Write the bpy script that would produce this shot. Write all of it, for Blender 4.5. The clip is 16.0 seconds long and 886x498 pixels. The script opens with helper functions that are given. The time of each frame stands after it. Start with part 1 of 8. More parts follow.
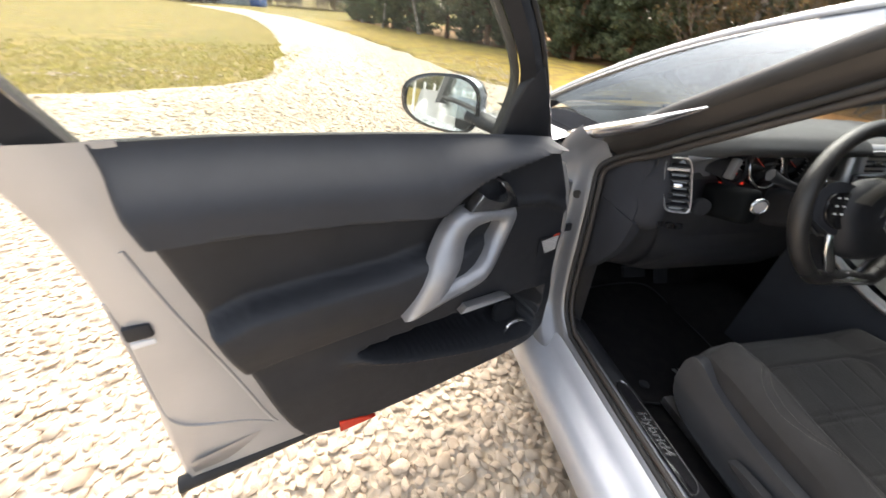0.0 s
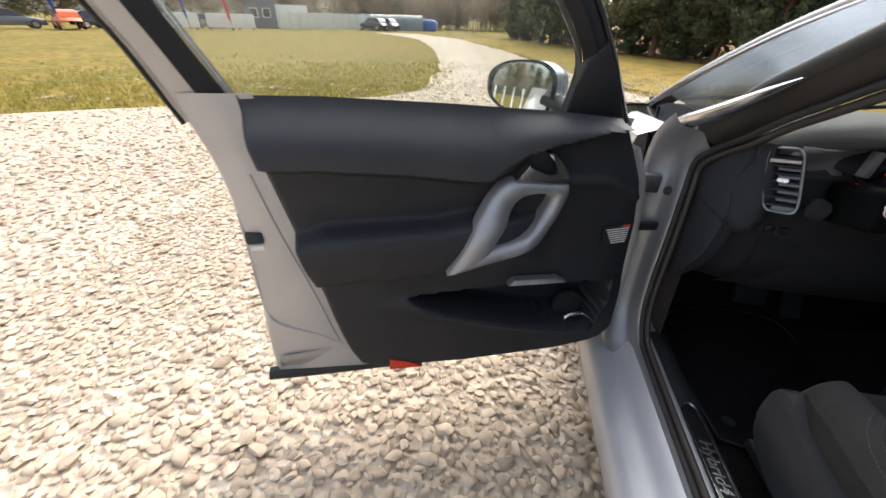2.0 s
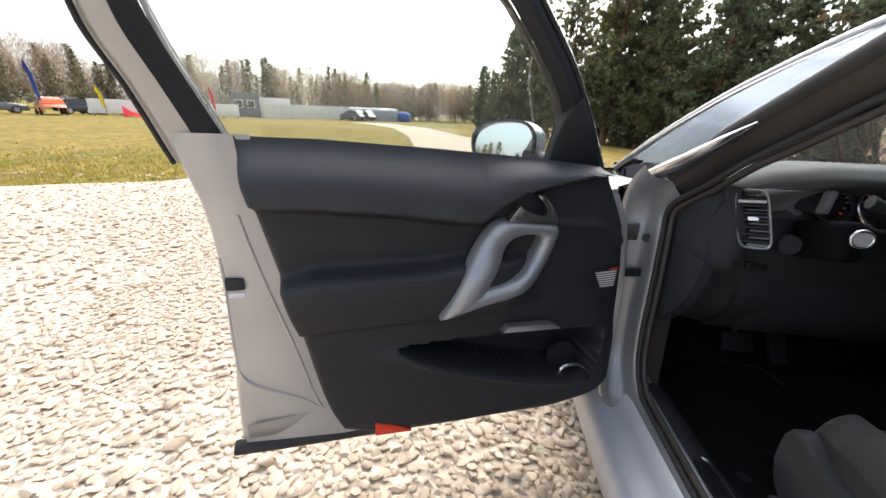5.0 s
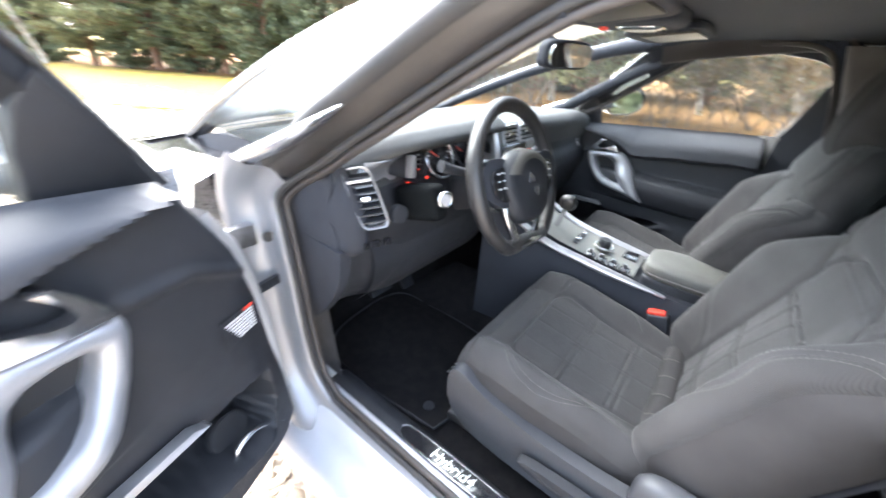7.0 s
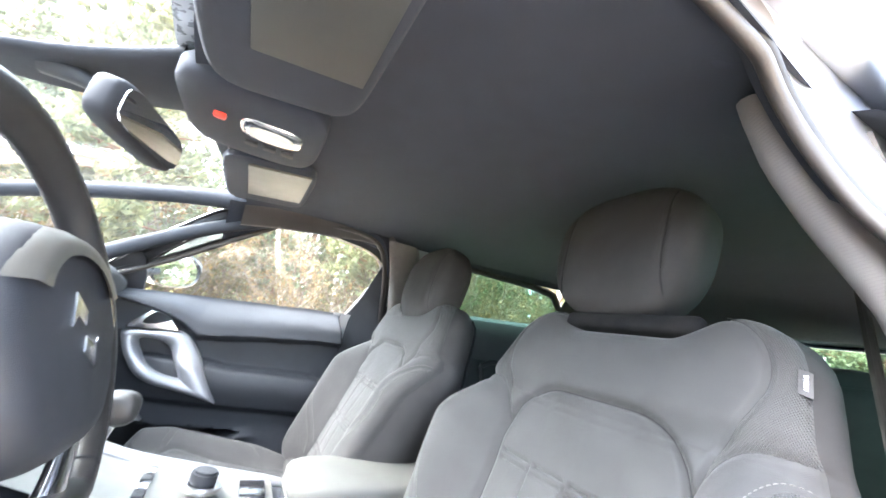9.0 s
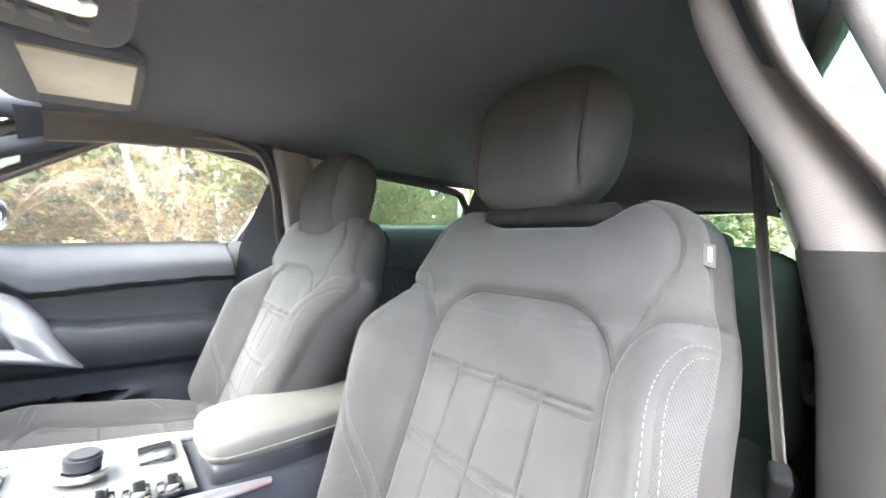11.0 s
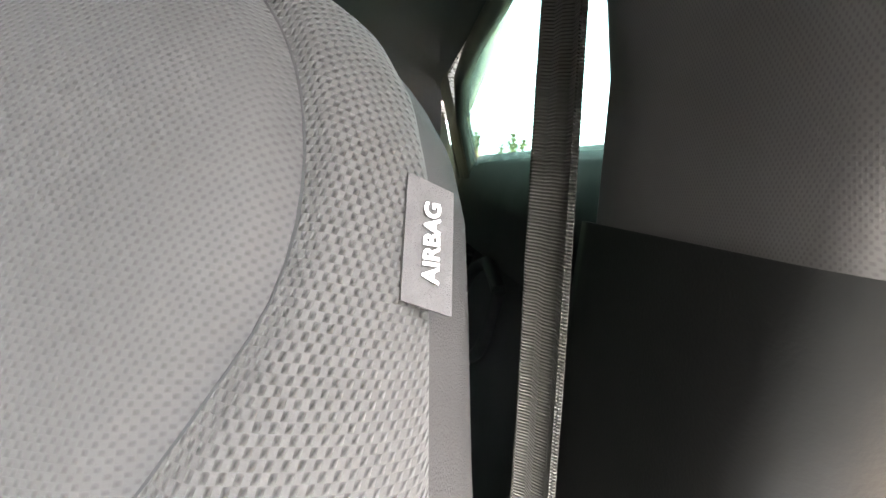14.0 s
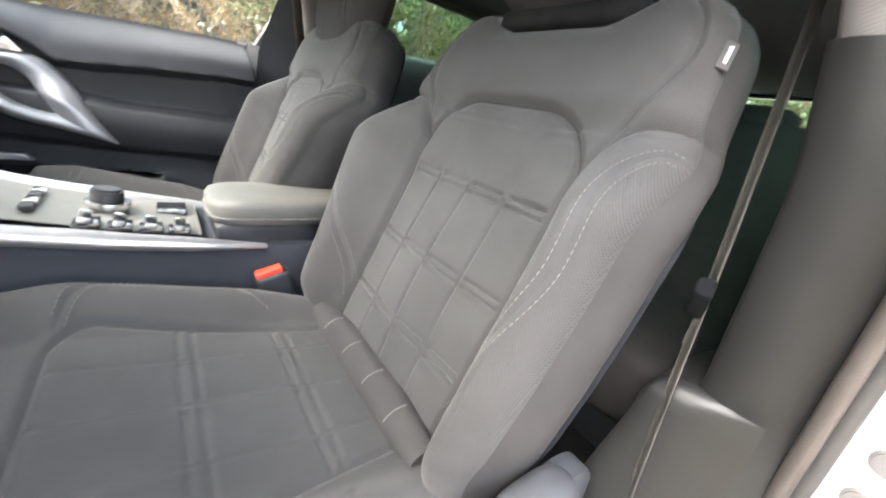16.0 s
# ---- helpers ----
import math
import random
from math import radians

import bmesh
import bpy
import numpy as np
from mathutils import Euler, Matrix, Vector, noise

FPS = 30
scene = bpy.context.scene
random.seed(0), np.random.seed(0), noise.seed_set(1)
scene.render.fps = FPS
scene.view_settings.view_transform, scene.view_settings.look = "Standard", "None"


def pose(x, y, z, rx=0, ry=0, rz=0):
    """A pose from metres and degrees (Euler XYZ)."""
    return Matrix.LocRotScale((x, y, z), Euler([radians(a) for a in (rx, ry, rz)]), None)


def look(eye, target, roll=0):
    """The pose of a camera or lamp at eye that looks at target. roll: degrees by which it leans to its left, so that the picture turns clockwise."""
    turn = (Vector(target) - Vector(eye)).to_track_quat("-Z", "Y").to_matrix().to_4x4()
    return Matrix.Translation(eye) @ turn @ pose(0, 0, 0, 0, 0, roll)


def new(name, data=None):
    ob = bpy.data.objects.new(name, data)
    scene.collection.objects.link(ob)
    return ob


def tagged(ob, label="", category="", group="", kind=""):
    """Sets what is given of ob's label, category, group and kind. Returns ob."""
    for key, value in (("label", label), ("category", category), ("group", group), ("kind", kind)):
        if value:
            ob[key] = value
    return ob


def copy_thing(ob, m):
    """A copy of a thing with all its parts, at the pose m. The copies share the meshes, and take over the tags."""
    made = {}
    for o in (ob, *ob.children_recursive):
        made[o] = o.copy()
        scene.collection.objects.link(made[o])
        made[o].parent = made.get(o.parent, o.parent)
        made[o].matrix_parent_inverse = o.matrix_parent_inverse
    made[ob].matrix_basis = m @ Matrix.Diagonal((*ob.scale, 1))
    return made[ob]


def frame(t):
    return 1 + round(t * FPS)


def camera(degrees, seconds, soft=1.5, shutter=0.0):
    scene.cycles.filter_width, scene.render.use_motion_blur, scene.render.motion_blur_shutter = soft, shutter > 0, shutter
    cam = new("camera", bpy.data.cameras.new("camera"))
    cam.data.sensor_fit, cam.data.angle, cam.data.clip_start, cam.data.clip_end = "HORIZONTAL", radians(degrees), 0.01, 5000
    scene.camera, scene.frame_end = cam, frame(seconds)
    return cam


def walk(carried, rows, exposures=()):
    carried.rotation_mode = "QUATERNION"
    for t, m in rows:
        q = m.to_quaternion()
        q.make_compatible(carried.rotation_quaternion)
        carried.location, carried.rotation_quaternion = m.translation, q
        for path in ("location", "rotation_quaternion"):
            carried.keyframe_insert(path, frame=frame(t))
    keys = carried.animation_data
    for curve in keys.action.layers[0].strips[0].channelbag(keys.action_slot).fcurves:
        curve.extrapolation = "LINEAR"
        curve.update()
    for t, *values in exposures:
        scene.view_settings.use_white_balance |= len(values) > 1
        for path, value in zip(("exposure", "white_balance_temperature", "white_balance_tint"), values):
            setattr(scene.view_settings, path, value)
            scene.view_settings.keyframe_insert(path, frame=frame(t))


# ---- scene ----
cam = camera(101.3, 16.0, soft=1.5, shutter=0.4)
PATH = [
    (0, (-1.426, -0.028, 1.293), (-1.026, 1.6, 0.202), 5.3),
    (0.5, (-1.41, -0.155, 1.274), (-1.259, 1.594, 0.315), 7.1),
    (1, (-1.395, -0.301, 1.27), (-1.415, 1.487, 0.374), 6.7),
    (1.5, (-1.259, -0.266, 1.257), (-1.493, 1.478, 0.306), 5.5),
    (2, (-1.248, -0.163, 1.247), (-1.53, 1.508, 0.185), 1.4),
    (2.5, (-1.309, 0.002, 1.256), (-1.448, 1.642, 0.12), 0.9),
    (3, (-1.319, 0.049, 1.25), (-1.468, 1.676, 0.098), 1.2),
    (3.2, (-1.274, 0.044, 1.245), (-1.455, 1.668, 0.093), 0.8),
    (5.3, (-1.286, -0.214, 1.14), (-1.457, 1.672, 0.499), 2.6),
    (5.5, (-1.279, -0.221, 1.124), (-1.376, 1.674, 0.491), 3.6),
    (6, (-1.271, -0.179, 1.147), (-1.295, 1.692, 0.439), 2.1),
    (6.5, (-1.225, 0.0, 1.191), (-0.424, 1.643, 0.38), 3.7),
    (7, (-1.137, 0.116, 1.253), (0.27, 1.181, 0.311), 3.3),
    (7.5, (-0.999, 0.224, 1.258), (0.673, 0.673, 0.255), 3.6),
    (8, (-0.903, 0.315, 1.274), (0.877, -0.193, 0.518), 4.7),
    (8.5, (-0.791, 0.327, 1.228), (1.06, -0.322, 0.838), 6.0),
    (9, (-0.722, 0.361, 1.033), (1.024, -0.504, 1.486), 10.2),
    (11.3, (-0.622, 0.313, 1.053), (0.768, -1.124, 1.029), 1.5),
    (11.5, (-0.6, 0.276, 1.057), (0.729, -1.219, 1.095), 1.5),
    (12, (-0.578, 0.232, 1.047), (0.66, -1.339, 1.078), 2.9),
    (12.5, (-0.546, 0.102, 0.998), (0.378, -1.665, 0.841), 7.6),
    (13, (-0.553, -0.010, 1.028), (0.048, -1.911, 0.872), 7.5),
    (13.5, (-0.558, -0.053, 1.049), (-0.188, -2.0, 0.737), 9.5),
    (14, (-0.559, -0.08, 1.06), (-0.569, -2.057, 0.757), 8.0),
    (14.5, (-0.559, -0.078, 1.058), (-0.544, -2.059, 0.782), 7.7),
    (15, (-0.592, 0.101, 1.032), (0.328, -1.615, 0.576), 11.4),
    (15.5, (-0.674, 0.241, 0.978), (0.65, -1.173, 0.482), 11.7),
    (16, (-0.717, 0.27, 0.952), (0.727, -0.929, 0.262), 11.1),
]
EXPOSURES = [(0, 2.15, 6800, 10), (1, 1.55, 6600, 10), (2, 1.38, 6500, 10), (2.5, 1.25, 6450, 10), (3.2, 1.35, 6350, 10), (5.5, 1.58, 6400, 10), (6.3, 1.85, 6200, 10), (6.5, 2.55, 6050, 10), (7, 3.95, 6000, 10), (8, 4.7, 6000, 10), (8.5, 4.42, 6050, 10), (9.2, 5.3, 5950, 10), (11.5, 5.2, 6350, 10), (12, 5.3, 6300, 10), (12.5, 5.1, 6600, 10), (13.5, 5.05, 6750, 10), (14.5, 5.2, 6650, 10), (15, 5.0, 6550, 10), (15.5, 4.5, 6500, 10), (16, 4.35, 6600, 10)]
walk(cam, [(t, look(eye, target, roll)) for t, eye, target, roll in PATH], EXPOSURES)

# ---- world and light ----
world = bpy.data.worlds.new("world")
scene.world = world
world.use_nodes = True
wn = world.node_tree
wbg = wn.nodes["Background"]
sky = wn.nodes.new("ShaderNodeTexSky")
sky.sky_type, sky.sun_disc = "NISHITA", False
SUN_EL, SUN_AZ = 48.0, 8.0
sky.sun_elevation, sky.sun_rotation = radians(SUN_EL), radians(SUN_AZ)
sky.air_density, sky.dust_density, sky.ozone_density = 1.0, 4.0, 0.6
veil = wn.nodes.new("ShaderNodeHueSaturation")
veil.inputs["Saturation"].default_value = 0.5
wn.links.new(sky.outputs[0], veil.inputs["Color"])
wn.links.new(veil.outputs[0], wbg.inputs[0])
wbg.inputs[1].default_value = 0.15
sun = new("sun", bpy.data.lights.new("sun", "SUN"))
sun.data.energy, sun.data.angle, sun.data.color = 0.8, radians(70), (1.0, 0.97, 0.93)
sun_dir = Vector((math.sin(radians(SUN_AZ)) * math.cos(radians(SUN_EL)), math.cos(radians(SUN_AZ)) * math.cos(radians(SUN_EL)), math.sin(radians(SUN_EL))))
sun.matrix_world = look(sun_dir * 40, (0, 0, 0))


# ---- materials ----
def mat(name, color, rough=0.5, metal=0.0, color2=None, scale=8.0, detail=4.0, bump=0.0, bscale=200.0, coat=0.0, spec=0.5, rvar=0.0, random_obj=0.0, island=0.0, sheen=0.0, trans=0.0):
    """A principled material: colour varied by broad and fine noise, and a fine relief."""
    m = bpy.data.materials.new(name)
    m.use_nodes = True
    nt = m.node_tree
    n, l = nt.nodes, nt.links
    p = n["Principled BSDF"]
    p.inputs["Roughness"].default_value = rough
    p.inputs["Metallic"].default_value = metal
    p.inputs["Coat Weight"].default_value = coat
    p.inputs["Coat Roughness"].default_value = 0.05
    p.inputs["Specular IOR Level"].default_value = spec
    p.inputs["Sheen Weight"].default_value = sheen
    p.inputs["Transmission Weight"].default_value = trans
    c2 = color2 or tuple(c * 0.75 for c in color)
    tc = n.new("ShaderNodeTexCoord")
    nz = n.new("ShaderNodeTexNoise")
    nz.inputs["Scale"].default_value, nz.inputs["Detail"].default_value = scale, detail
    l.new(tc.outputs["Object"], nz.inputs["Vector"])
    ramp = n.new("ShaderNodeMapRange")
    ramp.inputs["From Min"].default_value, ramp.inputs["From Max"].default_value = 0.35, 0.65
    l.new(nz.outputs["Fac"], ramp.inputs["Value"])
    mx = n.new("ShaderNodeMix")
    mx.data_type = "RGBA"
    mx.inputs["A"].default_value, mx.inputs["B"].default_value = (*color, 1), (*c2, 1)
    l.new(ramp.outputs[0], mx.inputs["Factor"])
    out = mx.outputs["Result"]
    if random_obj or island:
        src = n.new("ShaderNodeObjectInfo").outputs["Random"] if random_obj else n.new("ShaderNodeNewGeometry").outputs["Random Per Island"]
        hsv = n.new("ShaderNodeHueSaturation")
        mr = n.new("ShaderNodeMapRange")
        amount = random_obj or island
        mr.inputs["To Min"].default_value, mr.inputs["To Max"].default_value = 1 - amount, 1 + amount
        l.new(src, mr.inputs["Value"])
        l.new(mr.outputs[0], hsv.inputs["Value"])
        l.new(out, hsv.inputs["Color"])
        out = hsv.outputs[0]
    l.new(out, p.inputs["Base Color"])
    if rvar:
        rr = n.new("ShaderNodeMapRange")
        rr.inputs["To Min"].default_value, rr.inputs["To Max"].default_value = rough - rvar, rough + rvar
        n2 = n.new("ShaderNodeTexNoise")
        n2.inputs["Scale"].default_value = scale * 3
        l.new(tc.outputs["Object"], n2.inputs["Vector"])
        l.new(n2.outputs["Fac"], rr.inputs["Value"])
        l.new(rr.outputs[0], p.inputs["Roughness"])
    if bump:
        n3 = n.new("ShaderNodeTexNoise")
        n3.inputs["Scale"].default_value, n3.inputs["Detail"].default_value = bscale, 3
        l.new(tc.outputs["Object"], n3.inputs["Vector"])
        b = n.new("ShaderNodeBump")
        b.inputs["Strength"].default_value, b.inputs["Distance"].default_value = bump, 0.002
        l.new(n3.outputs["Fac"], b.inputs["Height"])
        l.new(b.outputs[0], p.inputs["Normal"])
    return m


def weave(name, color, pitch, slope, strength, dark=0.45, rows=0.866, on_yz=False):
    """A knitted cloth: staggered loops of the given pitch in metres, with a fine thread over them. Its UVs are metres on the cloth."""
    m = mat(name, color, rough=0.85, scale=14, sheen=0.08)
    nt = m.node_tree
    n, l = nt.nodes, nt.links
    p = n["Principled BSDF"]
    uv = n.new("ShaderNodeUVMap")
    sep = n.new("ShaderNodeSeparateXYZ")
    if on_yz:
        tc = n.new("ShaderNodeTexCoord")
        mp = n.new("ShaderNodeVectorRotate")
        mp.rotation_type = "EULER_XYZ"
        mp.inputs["Rotation"].default_value = (0, radians(90), radians(90))
        l.new(tc.outputs["Object"], mp.inputs["Vector"])
        uv = mp
    l.new(uv.outputs[0], sep.inputs[0])

    def math_node(op, a, b=None):
        k = n.new("ShaderNodeMath")
        k.operation = op
        for i, v in enumerate((a, b)):
            if v is None:
                continue
            if isinstance(v, (int, float)):
                k.inputs[i].default_value = v
            else:
                l.new(v, k.inputs[i])
        return k.outputs[0]

    u = math_node("MULTIPLY", sep.outputs[0], 2 * math.pi / pitch)
    v = math_node("MULTIPLY", sep.outputs[1], math.pi / (pitch * rows))
    u = math_node("ADD", u, math_node("MULTIPLY", v, slope))
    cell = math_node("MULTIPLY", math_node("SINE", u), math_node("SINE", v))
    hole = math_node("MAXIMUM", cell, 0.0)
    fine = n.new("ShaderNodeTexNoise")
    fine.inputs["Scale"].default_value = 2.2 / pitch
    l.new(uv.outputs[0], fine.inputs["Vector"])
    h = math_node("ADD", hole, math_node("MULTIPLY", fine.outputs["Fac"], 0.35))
    b = n.new("ShaderNodeBump")
    b.invert = True
    b.inputs["Strength"].default_value, b.inputs["Distance"].default_value = strength, pitch * 0.35
    l.new(h, b.inputs["Height"])
    l.new(b.outputs[0], p.inputs["Normal"])
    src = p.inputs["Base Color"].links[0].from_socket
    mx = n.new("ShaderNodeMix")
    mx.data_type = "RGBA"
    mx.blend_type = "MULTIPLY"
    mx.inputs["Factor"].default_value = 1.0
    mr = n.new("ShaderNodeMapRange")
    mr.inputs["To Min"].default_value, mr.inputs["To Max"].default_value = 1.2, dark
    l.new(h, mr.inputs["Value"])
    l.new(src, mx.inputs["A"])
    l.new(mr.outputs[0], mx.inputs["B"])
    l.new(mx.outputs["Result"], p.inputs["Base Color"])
    return m


def glass(name, tint, rough=0.0, gloss=(1, 1, 1), haze=0.0):
    """A thin pane: clear to look through, with a reflection that grows towards the edge."""
    m = bpy.data.materials.new(name)
    m.use_nodes = True
    n, l = m.node_tree.nodes, m.node_tree.links
    n.remove(n["Principled BSDF"])
    tr, gl, mx, fr = n.new("ShaderNodeBsdfTransparent"), n.new("ShaderNodeBsdfGlossy"), n.new("ShaderNodeMixShader"), n.new("ShaderNodeLayerWeight")
    tr.inputs[0].default_value = (*tint, 1)
    gl.inputs["Roughness"].default_value = rough
    gl.inputs["Color"].default_value = (*gloss, 1)
    fr.inputs[0].default_value = 0.5
    pw, ad = n.new("ShaderNodeMath"), n.new("ShaderNodeMath")
    pw.operation, ad.operation = "POWER", "MULTIPLY_ADD"
    pw.inputs[1].default_value, ad.inputs[1].default_value, ad.inputs[2].default_value = 5.0, 0.93, 0.05
    l.new(fr.outputs["Facing"], pw.inputs[0])
    l.new(pw.outputs[0], ad.inputs[0])
    l.new(ad.outputs[0], mx.inputs[0])
    l.new(tr.outputs[0], mx.inputs[1])
    l.new(gl.outputs[0], mx.inputs[2])
    last = mx
    if haze:
        # a faint translucent veil that puts the washed-out haze of the view into the pane
        film, di, veil = n.new("ShaderNodeBsdfTranslucent"), n.new("ShaderNodeTexNoise"), n.new("ShaderNodeMixShader")
        film.inputs[0].default_value = (0.80, 0.80, 0.76, 1)
        di.inputs["Scale"].default_value, di.inputs["Detail"].default_value = 7.0, 6.0
        mr = n.new("ShaderNodeMapRange")
        mr.inputs["From Min"].default_value, mr.inputs["From Max"].default_value = 0.3, 0.7
        mr.inputs["To Min"].default_value, mr.inputs["To Max"].default_value = haze * 0.6, haze * 1.4
        l.new(di.outputs[0], mr.inputs[0])
        l.new(mr.outputs[0], veil.inputs[0])
        l.new(mx.outputs[0], veil.inputs[1])
        l.new(film.outputs[0], veil.inputs[2])
        last = veil
    l.new(last.outputs[0], n["Material Output"].inputs[0])
    return m


def glow(name, color, strength):
    m = bpy.data.materials.new(name)
    m.use_nodes = True
    p = m.node_tree.nodes["Principled BSDF"]
    p.inputs["Base Color"].default_value = (*color, 1)
    p.inputs["Emission Color"].default_value = (*color, 1)
    p.inputs["Emission Strength"].default_value = strength
    return m


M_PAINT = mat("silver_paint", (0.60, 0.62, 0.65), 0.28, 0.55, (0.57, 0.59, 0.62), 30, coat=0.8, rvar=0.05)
# the silver inner paint again in a darker tone, for the opening's frame
M_JAMB = mat("darker_silver_paint", (0.27, 0.275, 0.29), 0.36, 0.40, (0.24, 0.245, 0.26), 6, coat=0.3, rvar=0.08)
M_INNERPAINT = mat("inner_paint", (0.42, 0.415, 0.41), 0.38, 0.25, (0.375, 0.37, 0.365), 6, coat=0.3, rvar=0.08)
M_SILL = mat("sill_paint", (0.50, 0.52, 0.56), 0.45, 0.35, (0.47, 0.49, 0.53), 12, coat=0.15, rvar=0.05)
M_SATIN = mat("satin_silver", (0.50, 0.50, 0.51), 0.48, 0.5, (0.44, 0.44, 0.45), 20, rvar=0.05)
M_TRIM = mat("dark_plastic", (0.0165, 0.018, 0.0225), 0.60, 0, (0.0125, 0.014, 0.0175), 12, bump=0.25, bscale=1100, rvar=0.08)
M_TRIM_SOFT = mat("soft_dark_plastic", (0.028, 0.031, 0.039), 0.78, 0, (0.023, 0.025, 0.031), 9, spec=0.3, bump=0.3, bscale=900, rvar=0.06)
M_RAIL = mat("grey_rail_skin", (0.045, 0.047, 0.053), 0.74, 0, (0.039, 0.041, 0.046), 9, spec=0.35, bump=0.3, bscale=900, rvar=0.06)
M_DASH = mat("dash_skin", (0.052, 0.054, 0.054), 0.68, 0, (0.050, 0.051, 0.052), 7, bump=0.3, bscale=800, rvar=0.08)
M_GLOSSBLACK = mat("gloss_black", (0.012, 0.012, 0.014), 0.12, 0, (0.016, 0.016, 0.018), 20, coat=0.6)
M_RUBBER = mat("rubber_seal", (0.022, 0.022, 0.022), 0.7, 0, (0.032, 0.030, 0.028), 20, bump=0.2, bscale=400)
M_SEALGREY = mat("grey_seal", (0.044, 0.038, 0.034), 0.5, 0, (0.036, 0.031, 0.028), 14, bump=0.2, bscale=500)
M_PILLARSEAL = mat("dark_pillar_cover", (0.027, 0.024, 0.022), 0.40, 0, (0.022, 0.020, 0.018), 14, bump=0.15, bscale=500)
M_FLANGE = mat("grey_pillar_cover", (0.150, 0.135, 0.127), 0.45, 0, (0.128, 0.115, 0.108), 10, bump=0.1, bscale=500, rvar=0.06)
M_LINER = mat("headliner_felt", (0.0195, 0.0245, 0.038), 0.95, 0, (0.0165, 0.021, 0.032), 20, bump=0.35, bscale=1500, sheen=0.05)
M_CARPET = mat("carpet", (0.011, 0.011, 0.012), 1.0, 0, (0.017, 0.016, 0.016), 30, bump=0.8, bscale=700, spec=0.1)
M_CHROME = mat("satin_chrome", (0.72, 0.72, 0.73), 0.22, 1.0, (0.66, 0.66, 0.67), 20, rvar=0.06)
M_ALU = mat("brushed_silver", (0.50, 0.50, 0.51), 0.35, 0.85, (0.44, 0.44, 0.45), 24, bump=0.06, bscale=700, rvar=0.08)
M_HANDLE = mat("satin_handle_paint", (0.33, 0.335, 0.35), 0.42, 0.6, (0.30, 0.305, 0.32), 24, bump=0.04, bscale=700, rvar=0.06)
M_CONSOLE = mat("warm_grey_console", (0.175, 0.170, 0.155), 0.36, 0.45, (0.158, 0.154, 0.140), 20, rvar=0.06)
M_STEEL = mat("hinge_steel", (0.30, 0.30, 0.31), 0.4, 0.9, (0.18, 0.17, 0.16), 18, bump=0.1)
M_RED = mat("red_plastic", (0.75, 0.06, 0.03), 0.4, 0, (0.65, 0.05, 0.03), 30)
M_REDREFLEX = mat("red_reflector", (0.70, 0.05, 0.02), 0.25, 0, (0.58, 0.04, 0.02), 60, bump=0.3, bscale=600)
M_WHITEINK = mat("white_print", (0.80, 0.80, 0.80), 0.6)
M_LEATHER = mat("dark_leather", (0.026, 0.025, 0.025), 0.36, 0, (0.020, 0.0195, 0.019), 10, bump=0.35, bscale=700, rvar=0.08)
M_SEAT_SIDE = mat("seat_side_cloth", (0.043, 0.041, 0.041), 0.85, 0, (0.035, 0.0335, 0.0335), 18, spec=0.2, bump=0.4, bscale=1600)
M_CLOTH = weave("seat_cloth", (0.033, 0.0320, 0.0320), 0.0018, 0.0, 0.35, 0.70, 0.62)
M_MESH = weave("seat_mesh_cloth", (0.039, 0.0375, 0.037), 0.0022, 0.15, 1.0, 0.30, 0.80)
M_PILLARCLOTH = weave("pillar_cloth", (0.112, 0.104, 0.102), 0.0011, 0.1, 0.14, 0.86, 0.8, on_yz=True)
# near-black colour that puts the shade of the seam grooves into thin tubes
M_SEAM = mat("seam_groove_shade", (0.016, 0.016, 0.017), 0.9)
M_TAG = mat("grey_tag_cloth", (0.055, 0.052, 0.053), 0.8, 0, (0.046, 0.044, 0.045), 300, bump=0.4, bscale=2500)
M_SEATPLASTIC = mat("seat_base_plastic", (0.036, 0.038, 0.043), 0.5, 0, (0.042, 0.044, 0.049), 9, bump=0.2, bscale=900)
M_THREAD = mat("pale_thread", (0.120, 0.114, 0.106), 0.8, 0, (0.080, 0.075, 0.070), 60)
M_BELT = mat("belt_webbing", (0.042, 0.041, 0.037), 0.6, 0, (0.026, 0.025, 0.021), 60, bump=0.5, bscale=900)
_n, _l = M_BELT.node_tree.nodes, M_BELT.node_tree.links
_wave, _bump, _tc = _n.new("ShaderNodeTexWave"), _n.new("ShaderNodeBump"), _n.new("ShaderNodeTexCoord")
_wave.bands_direction = "Z"
_wave.inputs["Scale"].default_value, _wave.inputs["Distortion"].default_value = 260.0, 0.25
_bump.inputs["Strength"].default_value, _bump.inputs["Distance"].default_value = 0.7, 0.001
_l.new(_tc.outputs["Object"], _wave.inputs["Vector"])
_l.new(_wave.outputs["Fac"], _bump.inputs["Height"])
_l.new(_bump.outputs[0], _n["Principled BSDF"].inputs["Normal"])
M_GLASS = glass("clear_glass", (0.88, 0.91, 0.89), haze=0.005)
M_WIND = glass("windscreen_glass", (0.80, 0.86, 0.83), haze=0.008)
M_TINT = glass("tinted_glass", (0.46, 0.61, 0.545))
# clear corner glass with the blue-grey sky reflection put into tint and gloss colour
M_CORNER = glass("sky_sheen_glass", (0.16, 0.18, 0.20), rough=0.20, gloss=(0.43, 0.49, 0.56))
M_TRIM_LOW = mat("black_pillar_plastic", (0.006, 0.007, 0.0075), 0.8, 0, (0.005, 0.0055, 0.006), 9, spec=0.05, bump=0.3, bscale=900, rvar=0.06)
M_EDGE = mat("satin_edge_plastic", (0.0115, 0.0117, 0.0112), 0.46, 0, (0.0095, 0.0097, 0.0092), 9, spec=0.4, bump=0.06, bscale=900, rvar=0.06)
